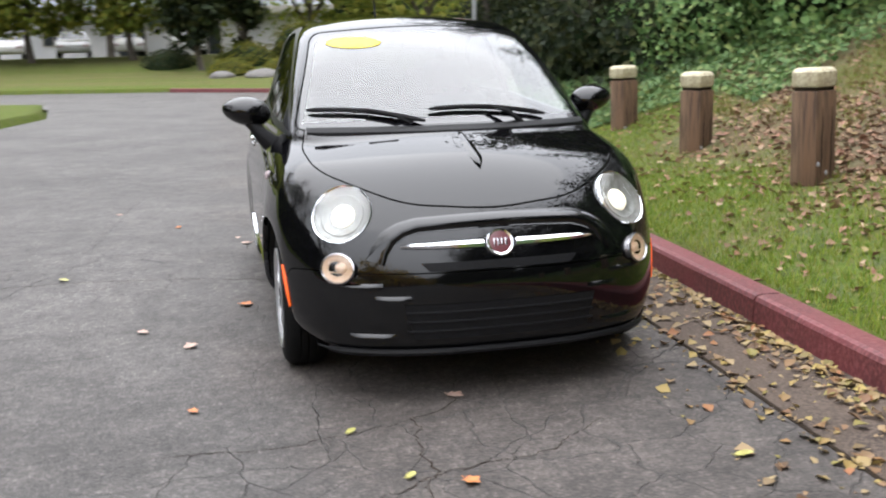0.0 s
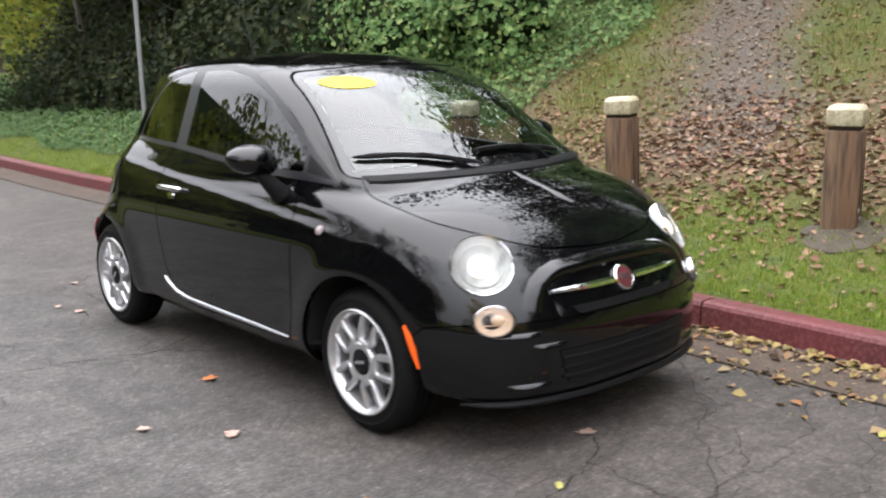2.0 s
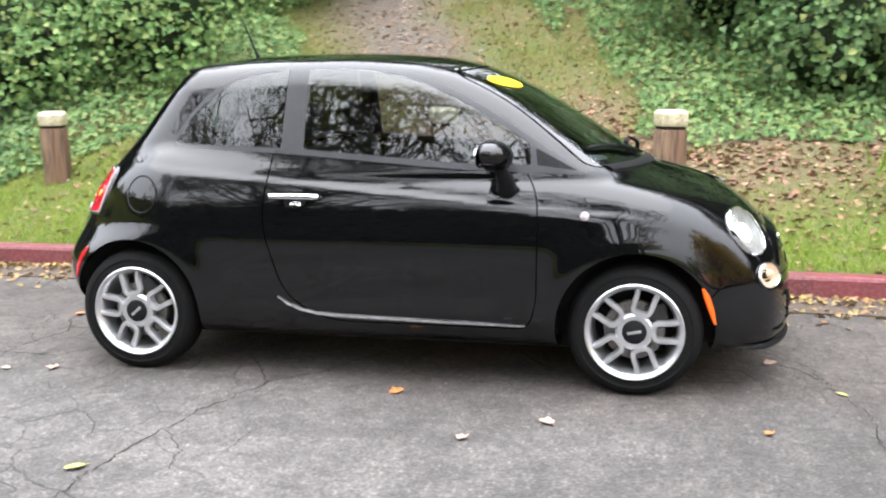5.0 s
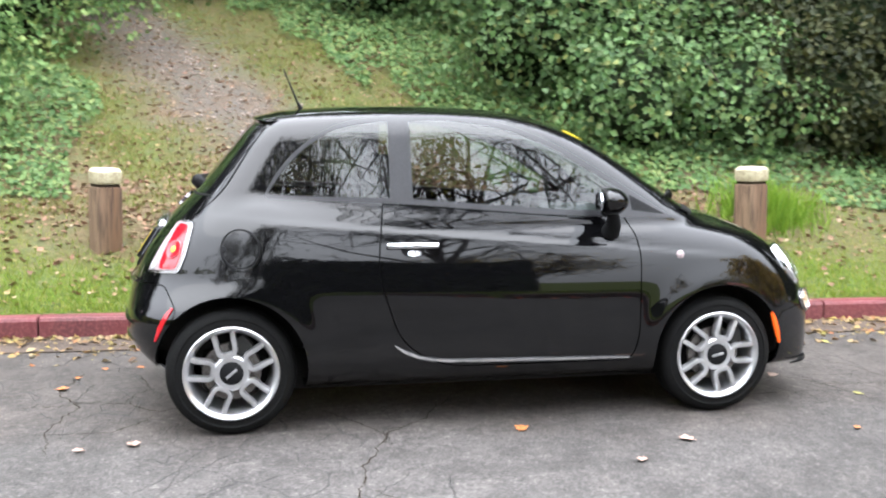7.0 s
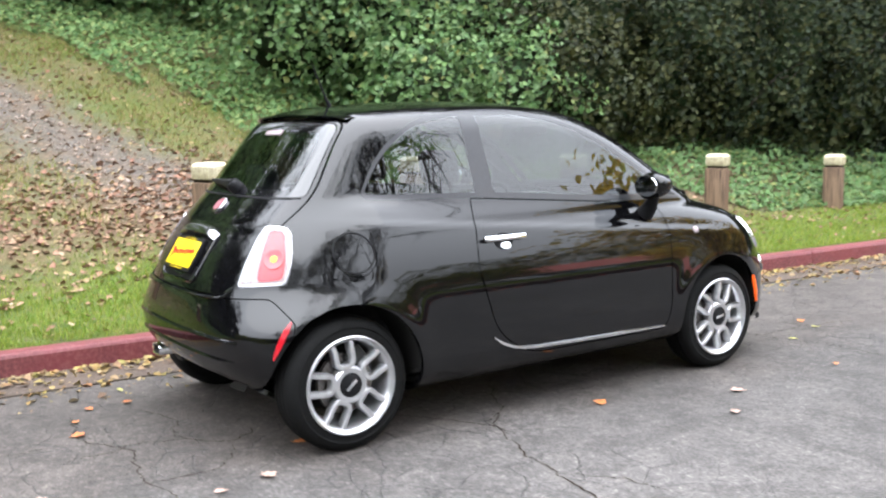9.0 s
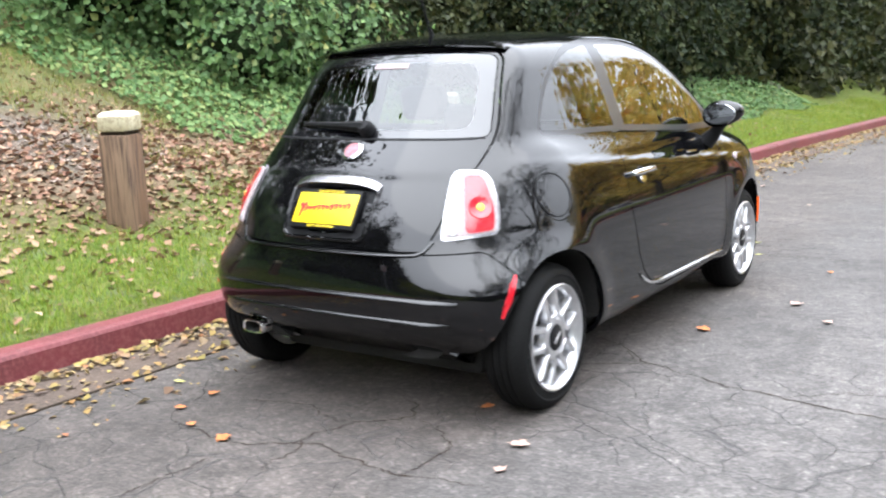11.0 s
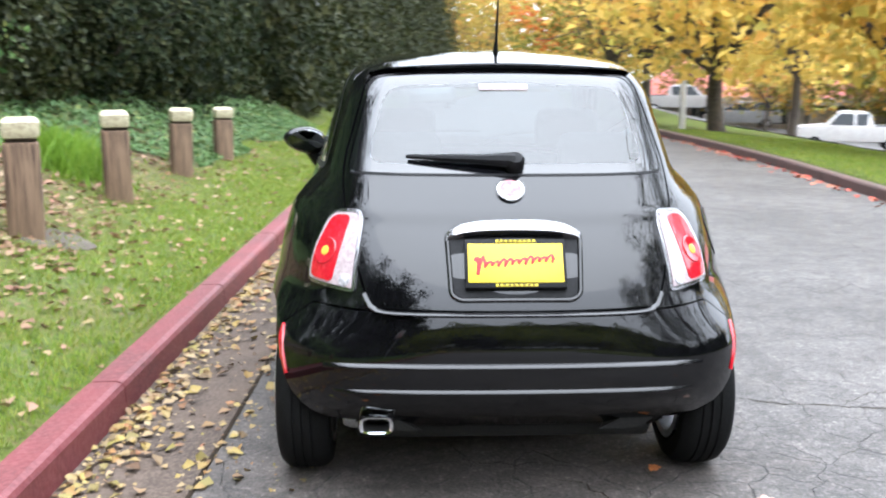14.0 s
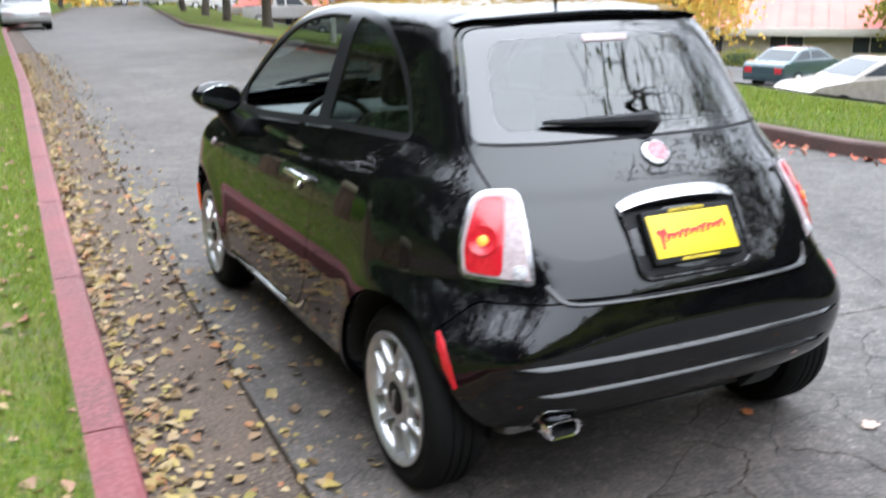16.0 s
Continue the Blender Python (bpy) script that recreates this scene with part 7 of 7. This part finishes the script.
k = 150000
y = -8 + 26 * rng.random(k) ** 1.15
pick = rng.random(k)
y = np.where(pick < 0.12, -24 + 16 * rng.random(k), np.where(pick > 0.93, 16 + 22 * rng.random(k), y))
d = 0.01 + 2.6 * rng.random(k) ** 1.3
x = kerb_left(y) - 0.15 - d
ok = (rng.random(k) < grass_cover(x, y) ** 1.5) & ~ivy_cover(x, y)
x, y = x[ok], y[ok]
blades("lawn", x, y, (0.022 + 0.035 * rng.random(len(x))), BLADES, 0.0032, "short mown grass with bare patches beside the kerb")
k = 90000
x, y = -3.4 - 8 * rng.random(k) ** 1.3, -3.6 + 5.4 * rng.random(k)
ok = (rng.random(k) < 0.85 * grass_cover(x, y) * (0.55 + 0.6 * bumpy(x, y, 0.35, 8))) & ~ivy_cover(x, y) & (rng.random(k) > trail(x, y))
x, y = x[ok], y[ok]
blades("rough_grass", x, y, 0.025 + 0.06 * rng.random(len(x)), ROUGH, 0.0045, "longer rough grass beside the trail")
k = 24000
y = 1.0 + 16 * rng.random(k) ** 1.2
x = kerb_right(y) + 0.17 + 3.5 * rng.random(k)
blades("verge_grass", x, y, 0.03 + 0.04 * rng.random(k), BLADES, 0.006, "green mown verge across the road")
k = 1050
x, y = -3.05 + 0.15 * rng.normal(size=k), 3.50 + 0.22 * rng.normal(size=k)
blades("tall_grass_tuft", x, y, 0.16 + 0.22 * rng.random(k), TALL, 0.006, "bright tuft of tall grass behind the posts", "stuff", 0.45)


def lying(x, y, z, size, name, mat, label, tilt=0.35):
    pos = np.stack([x, y, z + size * 0.12], 1)
    face = rng.normal(size=pos.shape) * tilt + np.array([0, 0, 1.0])
    v, t = leaf_arrays(pos, face, size, 0.18)
    return tagged(tri_object(name, v, t, mat), label, "leaves", kind="stuff")


k = 6800
y = np.where(rng.random(k) < 0.55, 0.6 + 1.4 * rng.normal(size=k), -4.5 + 13 * rng.random(k))
d = np.abs(1.80 + 0.62 * rng.normal(size=k))
x = kerb_left(y) - 0.15 - d
ok = ~ivy_cover(x, y) | (rng.random(k) < 0.12)
lying(x[ok], y[ok], land(x[ok], y[ok]), 0.025 + 0.045 * rng.random(ok.sum()), "leaf_litter", LITTER, "dry brown leaves round the posts")
k = 4600
x, y = -3.2 - 6 * rng.random(k) ** 1.3, -3.6 + 5.0 * rng.random(k)
lying(x, y, land(x, y), 0.018 + 0.04 * rng.random(k), "trail_litter", LITTER, "dry brown leaves on the trail")
k = 420
y = -4.5 + 15 * rng.random(k)
x = kerb_left(y) - 0.2 - 1.1 * rng.random(k)
lying(x, y, land(x, y) + 0.02, 0.03 + 0.035 * rng.random(k), "lawn_leaves", LITTER, "scattered leaves on the lawn")
k = 8500
y = -5 + 26 * rng.random(k) ** 1.1
d = np.where(rng.random(k) < 0.6, 0.02 + np.abs(0.11 * rng.normal(size=k)), np.where(rng.random(k) < 0.5, 0.47 + 0.07 * rng.normal(size=k), 0.85 * rng.random(k)))
x = kerb_left(y) + d
lying(x, y, road_z(y), 0.012 + 0.052 * rng.random(k) ** 1.8, "gutter_leaves", GUTTER_LEAF, "yellow and brown leaves drifted along the gutter", 0.25)
k = 330
y = 0.9 + 22 * rng.random(k) ** 1.3
x = kerb_right(y) - 0.03 - np.abs(0.12 * rng.normal(size=k))
lying(x, y, road_z(y), 0.05 + 0.05 * rng.random(k), "red_leaves", RED_FALL, "red leaves along the opposite kerb")

# stones of the trail
k = 2600
x = -3.4 - 7 * rng.random(k) ** 1.2
y = -0.15 + 0.50 * (x + 3.6) + 0.15 * np.sin(x * 1.3) + 0.42 * rng.normal(size=k)
s = 0.006 + 0.022 * rng.random(k) ** 3
c = np.stack([x, y, land(x, y) + s * 0.25], 1)
ring = np.array([[1, 0, 0], [0, 1, 0], [-1, 0, 0], [0, -1, 0], [0, 0, 0.7], [0, 0, -0.7]])
v = (c[:, None] + (ring[None] + 0.35 * rng.normal(size=(k, 6, 3))) * s[:, None, None]).reshape(-1, 3)
t = (np.arange(k)[:, None, None] * 6 + np.array([[0, 1, 4], [1, 2, 4], [2, 3, 4], [3, 0, 4], [1, 0, 5], [2, 1, 5], [3, 2, 5], [0, 3, 5]])[None]).reshape(-1, 3)
PEBBLE = palette("trail_pebbles", [(0.16, 0.14, 0.125), (0.26, 0.235, 0.215), (0.34, 0.31, 0.29), (0.20, 0.165, 0.14)], 0.9, tone=1.1)
tagged(tri_object("trail_stones", v, t, PEBBLE), "small grey stones strewn over the trail", "stones", kind="stuff")

# single leaves on the asphalt
SPOTS = ((0.90, 0.14, 0), (1.17, 0.82, 1), (1.40, 0.52, 1), (0.61, 2.03, 2), (0.48, 2.44, 2), (1.15, 1.67, 0), (0.18, 1.79, 1), (0.57, -2.36, 1), (0.89, -1.79, 1), (-0.58, 2.58, 2), (1.93, -0.78, 2), (0.84, -1.57, 1), (-0.38, -2.00, 0), (0.54, -1.29, 0), (-0.57, -1.89, 0), (-0.16, -2.04, 0), (0.38, 4.28, 1), (2.09, 3.06, 1), (-0.84, -1.66, 2), (-0.58, -1.70, 0), (1.31, -2.38, 0), (1.81, -3.15, 1), (0.31, 2.53, 0), (-0.34, 5.38, 1))
LEAF_MATS = [material("fallen_orange_leaf", (0.46, 0.17, 0.05), 0.55, vary=(0.36, 0.11, 0.035), scale=40), material("fallen_pale_leaf", (0.42, 0.29, 0.235), 0.55, vary=(0.33, 0.2, 0.155), scale=40), material("fallen_yellow_leaf", (0.36, 0.34, 0.10), 0.5, vary=(0.28, 0.26, 0.07), scale=40)]
names = ("orange", "pale pinkish", "yellow-green")
for x, y, kind_ in SPOTS:
    s = 0.022 + 0.017 * rng.random()
    bm = bmesh.new()
    tips = 5 if kind_ < 2 else 1
    ring = []
    for i in range(20):
        a = 2 * math.pi * i / 20
        r = s * (0.62 + 0.38 * abs(math.cos(a * tips / 2))) if tips > 1 else s
        q = Vector((math.cos(a) * r, math.sin(a) * r * (0.9 if tips > 1 else 0.5), 0))
        ring.append(bm.verts.new(q + Vector((0, 0, 0.010 + 0.22 * abs(q.y) + 0.05 * q.x))))
    c = bm.verts.new((0, 0, 0.006))
    for i in range(20):
        bm.faces.new((c, ring[i], ring[(i + 1) % 20]))
    add_tube(bm, [(-s * 0.5, 0, 0.008), (-s * 1.3, s * 0.2, 0.012)], 0.0015, 4)
    bmesh.ops.transform(bm, matrix=pose(x, y, 0.0, 0, 0, 360 * rng.random()), verts=bm.verts)
    tagged(part("fallen_leaf", bm, LEAF_MATS[kind_], angle=60), f"{names[kind_]} fallen leaf lying on the asphalt", "leaf", "leaves on the road")


# ---- sign beside the road ----
sign = thing("road_sign", "small white parking sign with faded red print on a steel post", "sign")
sx, sy = -2.5, -7.8
sz = float(land(sx, sy))
bm = bmesh.new()
add_tube(bm, [(sx, sy, sz - 0.3), (sx, sy, 2.95)], 0.030, 10)
part("post", bm, STEEL, sign, "galvanised steel post")
bm = bmesh.new()
add_box(bm, -0.155, 0.155, -0.004, 0.004, -0.23, 0.23, 0.003, Matrix.Translation((sx + 0.02, sy + 0.04, 2.60)) @ pose(0, 0, 0, 0, 0, -18))
board = part("sign_board", bm, SIGN_WHITE, sign, "white board")
for z in (0.15, 0.08, 0.01, -0.06, -0.14, -0.18):
    bm = bmesh.new()
    add_box(bm, -0.115, 0.115, 0.004, 0.0065, z - 0.014, z + 0.014, 0, Matrix.Translation((sx + 0.02, sy + 0.04, 2.60)) @ pose(0, 0, 0, 0, 0, -18))
    part("print_bar", bm, SIGN_RED, board)

# ---- car park below the opposite verge ----
LOT = material("car_park_asphalt", (0.066, 0.06, 0.056), 0.85, vary=(0.085, 0.078, 0.073), scale=0.5, fine=(0.06, 0.06, 0.062), fine_scale=25)
ly = np.arange(3, 72, 1.5)
ld = np.array([5.0, 6.5, 8, 9.5, 11, 12, 14, 17, 21, 25, 29, 32])
lv = [(float(kerb_right(yy)) + d, yy, float(land(kerb_right(yy) + d, yy)) + 0.03) for yy in ly for d in ld]
lf_ = [(i * len(ld) + j, (i + 1) * len(ld) + j, (i + 1) * len(ld) + j + 1, i * len(ld) + j + 1) for i in range(len(ly) - 1) for j in range(len(ld) - 1)]
tagged(mesh_object("car_park", lv, lf_, LOT, smooth=True), "grey asphalt car park below the verge", "car park", kind="structure")

SILVER = material("silver_car_paint", (0.26, 0.26, 0.26), 0.3, metal=0.15, coat=0.3, vary=(0.22, 0.22, 0.22))
WHITE_PAINT = material("white_car_paint", (0.4, 0.39, 0.38), 0.3, coat=0.3, vary=(0.35, 0.34, 0.33))
TEAL = material("teal_car_paint", (0.016, 0.04, 0.05), 0.25, metal=0.3, coat=1.0, vary=(0.013, 0.034, 0.042))
BEIGE = material("champagne_car_paint", (0.28, 0.25, 0.22), 0.3, metal=0.4, coat=1.0, vary=(0.34, 0.3, 0.27))
DARK_GLASS = material("dark_car_glass", (0.02, 0.023, 0.026), 0.1, spec=0.25, fine=(0.04, 0.045, 0.05))
HUB = material("wheel_cover", (0.6, 0.6, 0.62), 0.35, metal=0.7, fine=(0.45, 0.45, 0.46))
SHAPES = {
    "sedan": (4.6, 1.75, [(-2.3, 0.28), (-2.3, 0.86), (-2.15, 0.98), (-1.45, 1.02), (1.05, 0.96), (2.0, 0.84), (2.28, 0.66), (2.3, 0.28)], [(-1.75, 1.0), (-0.95, 1.41), (0.15, 1.44), (1.1, 0.97)], 1.36),
    "suv": (4.6, 1.85, [(-2.3, 0.35), (-2.3, 1.05), (-2.2, 1.12), (1.0, 1.08), (2.05, 1.0), (2.28, 0.82), (2.3, 0.35)], [(-2.2, 1.1), (-1.95, 1.68), (0.1, 1.72), (1.05, 1.08)], 1.4),
    "pickup": (5.3, 1.9, [(-2.65, 0.45), (-2.65, 1.12), (-0.75, 1.14), (1.35, 1.14), (2.5, 1.05), (2.62, 0.85), (2.65, 0.45)], [(-0.85, 1.13), (-0.7, 1.78), (0.6, 1.8), (1.35, 1.13)], 1.65),
    "van": (4.9, 1.9, [(-2.45, 0.35), (-2.45, 1.05), (-2.4, 1.12), (1.3, 1.05), (2.2, 0.92), (2.42, 0.75), (2.45, 0.35)], [(-2.4, 1.1), (-2.15, 1.70), (0.4, 1.74), (1.5, 1.05)], 1.5),
}


def slab(bm, outline, half_low, half_high, z_low, z_high, round_=0.06):
    """An outline in length and height, given width that may narrow upwards."""
    rows_ = []
    for s in (-1, 1):
        row = []
        for y_, z_ in outline:
            t = (z_ - z_low) / (z_high - z_low)
            row.append(bm.verts.new((s * (half_low + (half_high - half_low) * t), y_, z_)))
        rows_.append(row)
    k_ = len(outline)
    bm.faces.new(rows_[0])
    bm.faces.new(rows_[1][::-1])
    for i in range(k_):
        bm.faces.new((rows_[0][i], rows_[0][(i + 1) % k_], rows_[1][(i + 1) % k_], rows_[1][i]))
    bmesh.ops.recalc_face_normals(bm, faces=bm.faces)
    bmesh.ops.bevel(bm, geom=list(bm.edges), offset=round_, segments=3, affect="EDGES", profile=0.6, clamp_overlap=True)


def parked_car(kind, x, y, z, turn, paint, label, group="cars in the car park"):
    length, width, low, cab, axle = SHAPES[kind]
    ob = thing("parked_car", label, "car", group, pose(x, y, z, 0, 0, turn))
    hw = width / 2
    bm = bmesh.new()
    slab(bm, rounded(low, 0.12, 3), hw * 0.97, hw * 0.97, 0.3, 1.1, 0.04)
    body = part("body", bm, paint, ob, angle=50)
    bm = bmesh.new()
    zl, zh = cab[0][1] - 0.1, max(p[1] for p in cab)
    slab(bm, rounded([(cab[0][0], zl)] + list(cab) + [(cab[-1][0], zl)], [0.01, 0.05, 0.25, 0.25, 0.05, 0.01], 4), hw * 0.93, hw * 0.72, zl, zh, 0.05)
    cabin = part("cabin", bm, paint, ob, angle=50)
    # side windows, front and rear screens stand just proud of the cabin
    base = max(cab[0][1], cab[-1][1]) + 0.04
    for s in (1, -1):
        mid = (cab[1][0] + cab[2][0]) / 2
        for y0, y1, ys0, ys1 in ((cab[0][0] + 0.30, mid - 0.05, cab[1][0] + 0.06, mid - 0.05), (mid + 0.05, cab[-1][0] - 0.28, mid + 0.05, cab[2][0] + 0.02)):
            bm = bmesh.new()
            pts_ = rounded([(y0, base), (y1, base), (ys1, zh - 0.10), (ys0, zh - 0.10)], 0.05, 3)
            vs_ = [bm.verts.new((s * (hw * 0.93 + (hw * 0.72 - hw * 0.93) * (b - zl) / (zh - zl) + 0.006), a, b)) for a, b in pts_]
            r_ = bmesh.ops.extrude_face_region(bm, geom=[bm.faces.new(vs_)])
            bmesh.ops.translate(bm, vec=(-0.02 * s, 0, 0), verts=[q for q in r_["geom"] if isinstance(q, bmesh.types.BMVert)])
            part("side_window", bm, DARK_GLASS, cabin)
    for (ya, za), (yb, zb), s in ((cab[0], cab[1], -1), (cab[-1], cab[2], 1)):
        bm = bmesh.new()
        d = Vector((0, yb - ya, zb - za))
        nv = Vector((0, s * abs(d.z), abs(d.y))).normalized()
        a, b = Vector((0, ya, za)) + d * 0.12 + nv * 0.012, Vector((0, ya, za)) + d * 0.88 + nv * 0.012
        f_ = bm.faces.new([bm.verts.new(q) for q in (a + Vector((-hw * 0.80, 0, 0)), a + Vector((hw * 0.80, 0, 0)), b + Vector((hw * 0.64, 0, 0)), b + Vector((-hw * 0.64, 0, 0)))])
        r_ = bmesh.ops.extrude_face_region(bm, geom=[f_])
        bmesh.ops.translate(bm, vec=-nv * 0.03, verts=[q for q in r_["geom"] if isinstance(q, bmesh.types.BMVert)])
        part("windscreen" if s > 0 else "rear_window", bm, DARK_GLASS, cabin)
    for s in (1, -1):
        for ya in (axle, -axle):
            bm = bmesh.new()
            m_ = Matrix.Translation((s * (hw - 0.11), ya, 0.32)) @ pose(0, 0, 0, 0, 90 * s, 0)
            add_lathe(bm, [(0.0, -0.10), (0.32, -0.10), (0.33, -0.06), (0.33, 0.08), (0.31, 0.115), (0.21, 0.12), (0.0, 0.11)], 28, m_)
            tyre = part("wheel", bm, RUBBER, ob)
            bm = bmesh.new()
            add_lathe(bm, [(0.21, 0.118), (0.19, 0.128), (0.06, 0.122), (0.0, 0.13)], 24, m_)
            part("wheel_cover", bm, HUB, tyre)
        bm = bmesh.new()
        add_box(bm, s * hw * 0.72 - 0.16, s * hw * 0.72 + 0.16, low[0][0] - 0.012, low[0][0] + 0.12, low[1][1] - 0.26, low[1][1] - 0.06, 0.03)
        part("tail_lamp", bm, RED_LENS, body, "red tail lamp")
        bm = bmesh.new()
        add_box(bm, s * hw * 0.72 - 0.17, s * hw * 0.72 + 0.17, low[-1][0] - 0.14, low[-1][0] + 0.006, low[-2][1] - 0.10, low[-2][1] + 0.05, 0.03)
        part("headlamp", bm, WHITE_LENS, body, "clear headlamp")
    for yb in (low[0][0] - 0.03, low[-1][0] - 0.05):
        bm = bmesh.new()
        add_box(bm, -hw * 0.93, hw * 0.93, yb, yb + 0.08, 0.34, 0.55, 0.03)
        part("bumper", bm, paint if kind != "pickup" else CHROME, body)
    if kind == "pickup":
        bm = bmesh.new()
        add_box(bm, -hw * 0.84, hw * 0.84, low[0][0] + 0.1, cab[0][0] - 0.06, 1.10, 1.155, 0.01)
        part("load_bed", bm, UNDER, body, "dark open load bed")
    return ob


def lot_z(x, y):
    return float(land(x, y)) + 0.03


for kind, x, y, turn, paint, lab in (
    ("sedan", 19.2, 28.0, 62, WHITE_PAINT, "white saloon car parked below the verge"),
    ("pickup", 20.6, 40.6, 70, WHITE_PAINT, "white pickup truck parked in the car park"),
    ("suv", 24.3, 37.0, 62, SILVER, "silver estate car parked behind a white saloon"),
    ("sedan", 26.8, 24.0, -78, TEAL, "dark teal saloon car parked by the building"),
    ("sedan", 18.6, 13.6, 75, BEIGE, "champagne saloon car parked below the verge"),
    ("pickup", 16.8, 55.7, -106, WHITE_PAINT, "white pickup truck parked nose away from the road"),
    ("van", 22.3, 60.6, 74, SILVER, "silver minivan parked below the verge"),
    ("sedan", 18.3, 83.0, 100, WHITE_PAINT, "white saloon car in the row beyond the maples"),
    ("suv", 21.4, 82.0, 100, SILVER, "silver estate car in the row beyond the maples"),
    ("sedan", 15.6, 84.0, -80, SILVER, "silver saloon car in the row beyond the maples"),
    ("sedan", 12.8, 84.8, 100, WHITE_PAINT, "white saloon car in the row beyond the maples"),
    ("van", 24.6, 81.0, 100, WHITE_PAINT, "white van in the row beyond the maples"),
):
    parked_car(kind, x, y, lot_z(x, y), turn, paint, lab)
parked_car("sedan", 0.85, 38.5, float(road_z(38.5)), 178, SILVER, "silver car parked at the kerb further up the road", "cars on the road")
parked_car("suv", 1.4, 45.5, float(road_z(45.5)), 178, SILVER, "pale car parked at the kerb beyond another", "cars on the road")
for k, (x, y, p) in enumerate(((11.6, -53.5, WHITE_PAINT), (8.2, -53.0, SILVER), (5.4, -52.6, WHITE_PAINT), (2.2, -52.0, WHITE_PAINT))):
    parked_car("sedan", x, y, float(land(x, y)), 6, p, "white car parked before the far building" if p is WHITE_PAINT else "silver car parked before the far building", "cars before the far building")

# white marker post by the pickup
bm = bmesh.new()
add_box(bm, -0.06, 0.06, -0.06, 0.06, -0.2, 1.25, 0.01, Matrix.Translation((6.3, 18.7, float(land(6.3, 18.7)))))
tagged(part("marker_post", bm, SIGN_WHITE), "slim white post on the verge", "post")

# ---- buildings ----
WALL = material("beige_render", (0.2, 0.175, 0.135), 0.85, vary=(0.17, 0.15, 0.115), scale=0.8, fine=(0.45, 0.41, 0.35), fine_scale=20, spec=0.08)
FASCIA = material("pale_fascia", (0.36, 0.34, 0.3), 0.7, vary=(0.32, 0.3, 0.265), spec=0.08)
ROOF = material("salmon_metal_roof", (0.42, 0.13, 0.11), 0.5, vary=(0.36, 0.11, 0.095), scale=0.6, spec=0.08)
WHITE_WALL = material("white_boarding", (0.48, 0.47, 0.48), 0.7, vary=(0.4, 0.4, 0.41), scale=0.7, spec=0.08)
ROOF_GREY = material("grey_shingle", (0.3, 0.31, 0.33), 0.8, vary=(0.22, 0.23, 0.25), scale=2)


def hall(name, label, m, length, depth, wall_h, roof_h, walls, roof, openings, eave=0.7):
    ob = thing(name, label, "building", "", m)
    bm = bmesh.new()
    add_box(bm, -length / 2, length / 2, 0, depth, -1.0, wall_h)
    part("wall", bm, walls, ob, smooth=False)
    bm = bmesh.new()
    a = [(-length / 2 - eave, -eave, wall_h), (length / 2 + eave, -eave, wall_h), (length / 2 + eave, depth + eave, wall_h), (-length / 2 - eave, depth + eave, wall_h)]
    r_ = [(-length / 2 + roof_h * 0.6, depth / 2, wall_h + roof_h), (length / 2 - roof_h * 0.6, depth / 2, wall_h + roof_h)]
    vs_ = [bm.verts.new(q) for q in a + r_]
    for f_ in ((0, 1, 5, 4), (1, 2, 5), (2, 3, 4, 5), (3, 0, 4), (3, 2, 1, 0)):
        bm.faces.new([vs_[i] for i in f_])
    top = part("roof", bm, roof, ob, smooth=False)
    for k_ in range(int(length / 0.9)):
        x_ = -length / 2 + 0.4 + 0.9 * k_
        if abs(x_) < length / 2 - roof_h * 0.6:
            bm = bmesh.new()
            add_tube(bm, [(x_, -eave, wall_h + 0.03), (x_, depth / 2, wall_h + roof_h + 0.03)], 0.03, 4)
            part("roof_seam", bm, roof, top)
    bm = bmesh.new()
    add_box(bm, -length / 2 - eave - 0.05, length / 2 + eave + 0.05, -eave - 0.08, -eave + 0.02, wall_h - 0.45, wall_h + 0.03, 0.02)
    part("fascia", bm, FASCIA, ob)
    for x_, w_, z0, z1 in openings:
        bm = bmesh.new()
        add_box(bm, x_ - w_ / 2 - 0.08, x_ + w_ / 2 + 0.08, -0.06, 0.06, z0 - 0.08, z1 + 0.08, 0.02)
        fr = part("window", bm, FASCIA, ob)
        bm = bmesh.new()
        add_box(bm, x_ - w_ / 2, x_ + w_ / 2, -0.075, 0.05, z0, z1, 0.005)
        part("pane", bm, DARK_GLASS, fr)
        bm = bmesh.new()
        add_box(bm, x_ - 0.03, x_ + 0.03, -0.09, -0.06, z0, z1, 0.005)
        part("mullion", bm, FASCIA, fr)
    return ob


hall("hall_building", "low beige building with a broad salmon-coloured metal roof", pose(41.5, 40.0, -3.75, 0, 0, -46), 26, 14, 2.0, 2.9, WALL, ROOF, ((-11, 2.2, 0.1, 1.6), (-7.5, 2.0, 0.1, 1.6), (-4.0, 1.8, 0.6, 1.6), (0.5, 1.8, 0.6, 1.6), (5, 1.8, 0.6, 1.6)))
hall("hall_building", "low beige building with a salmon roof behind orange maples", pose(27.0, 62.0, -3.0, 0, 0, -25), 22, 12, 2.4, 2.8, WALL, ROOF, ((-7, 2, 0.6, 1.9), (-2, 2, 0.6, 1.9), (3, 2, 0.6, 1.9)))
hall("far_building", "white boarded building with dark openings beyond the lawn", pose(7.0, -58.5, 1.0, 0, 0, 176), 26, 12, 3.0, 2.6, WHITE_WALL, ROOF_GREY, ((-7.5, 1.6, 0.2, 2.2), (-3.0, 1.2, 0.9, 2.0), (1.5, 1.6, 0.2, 2.2), (6, 1.6, 0.2, 2.2)))
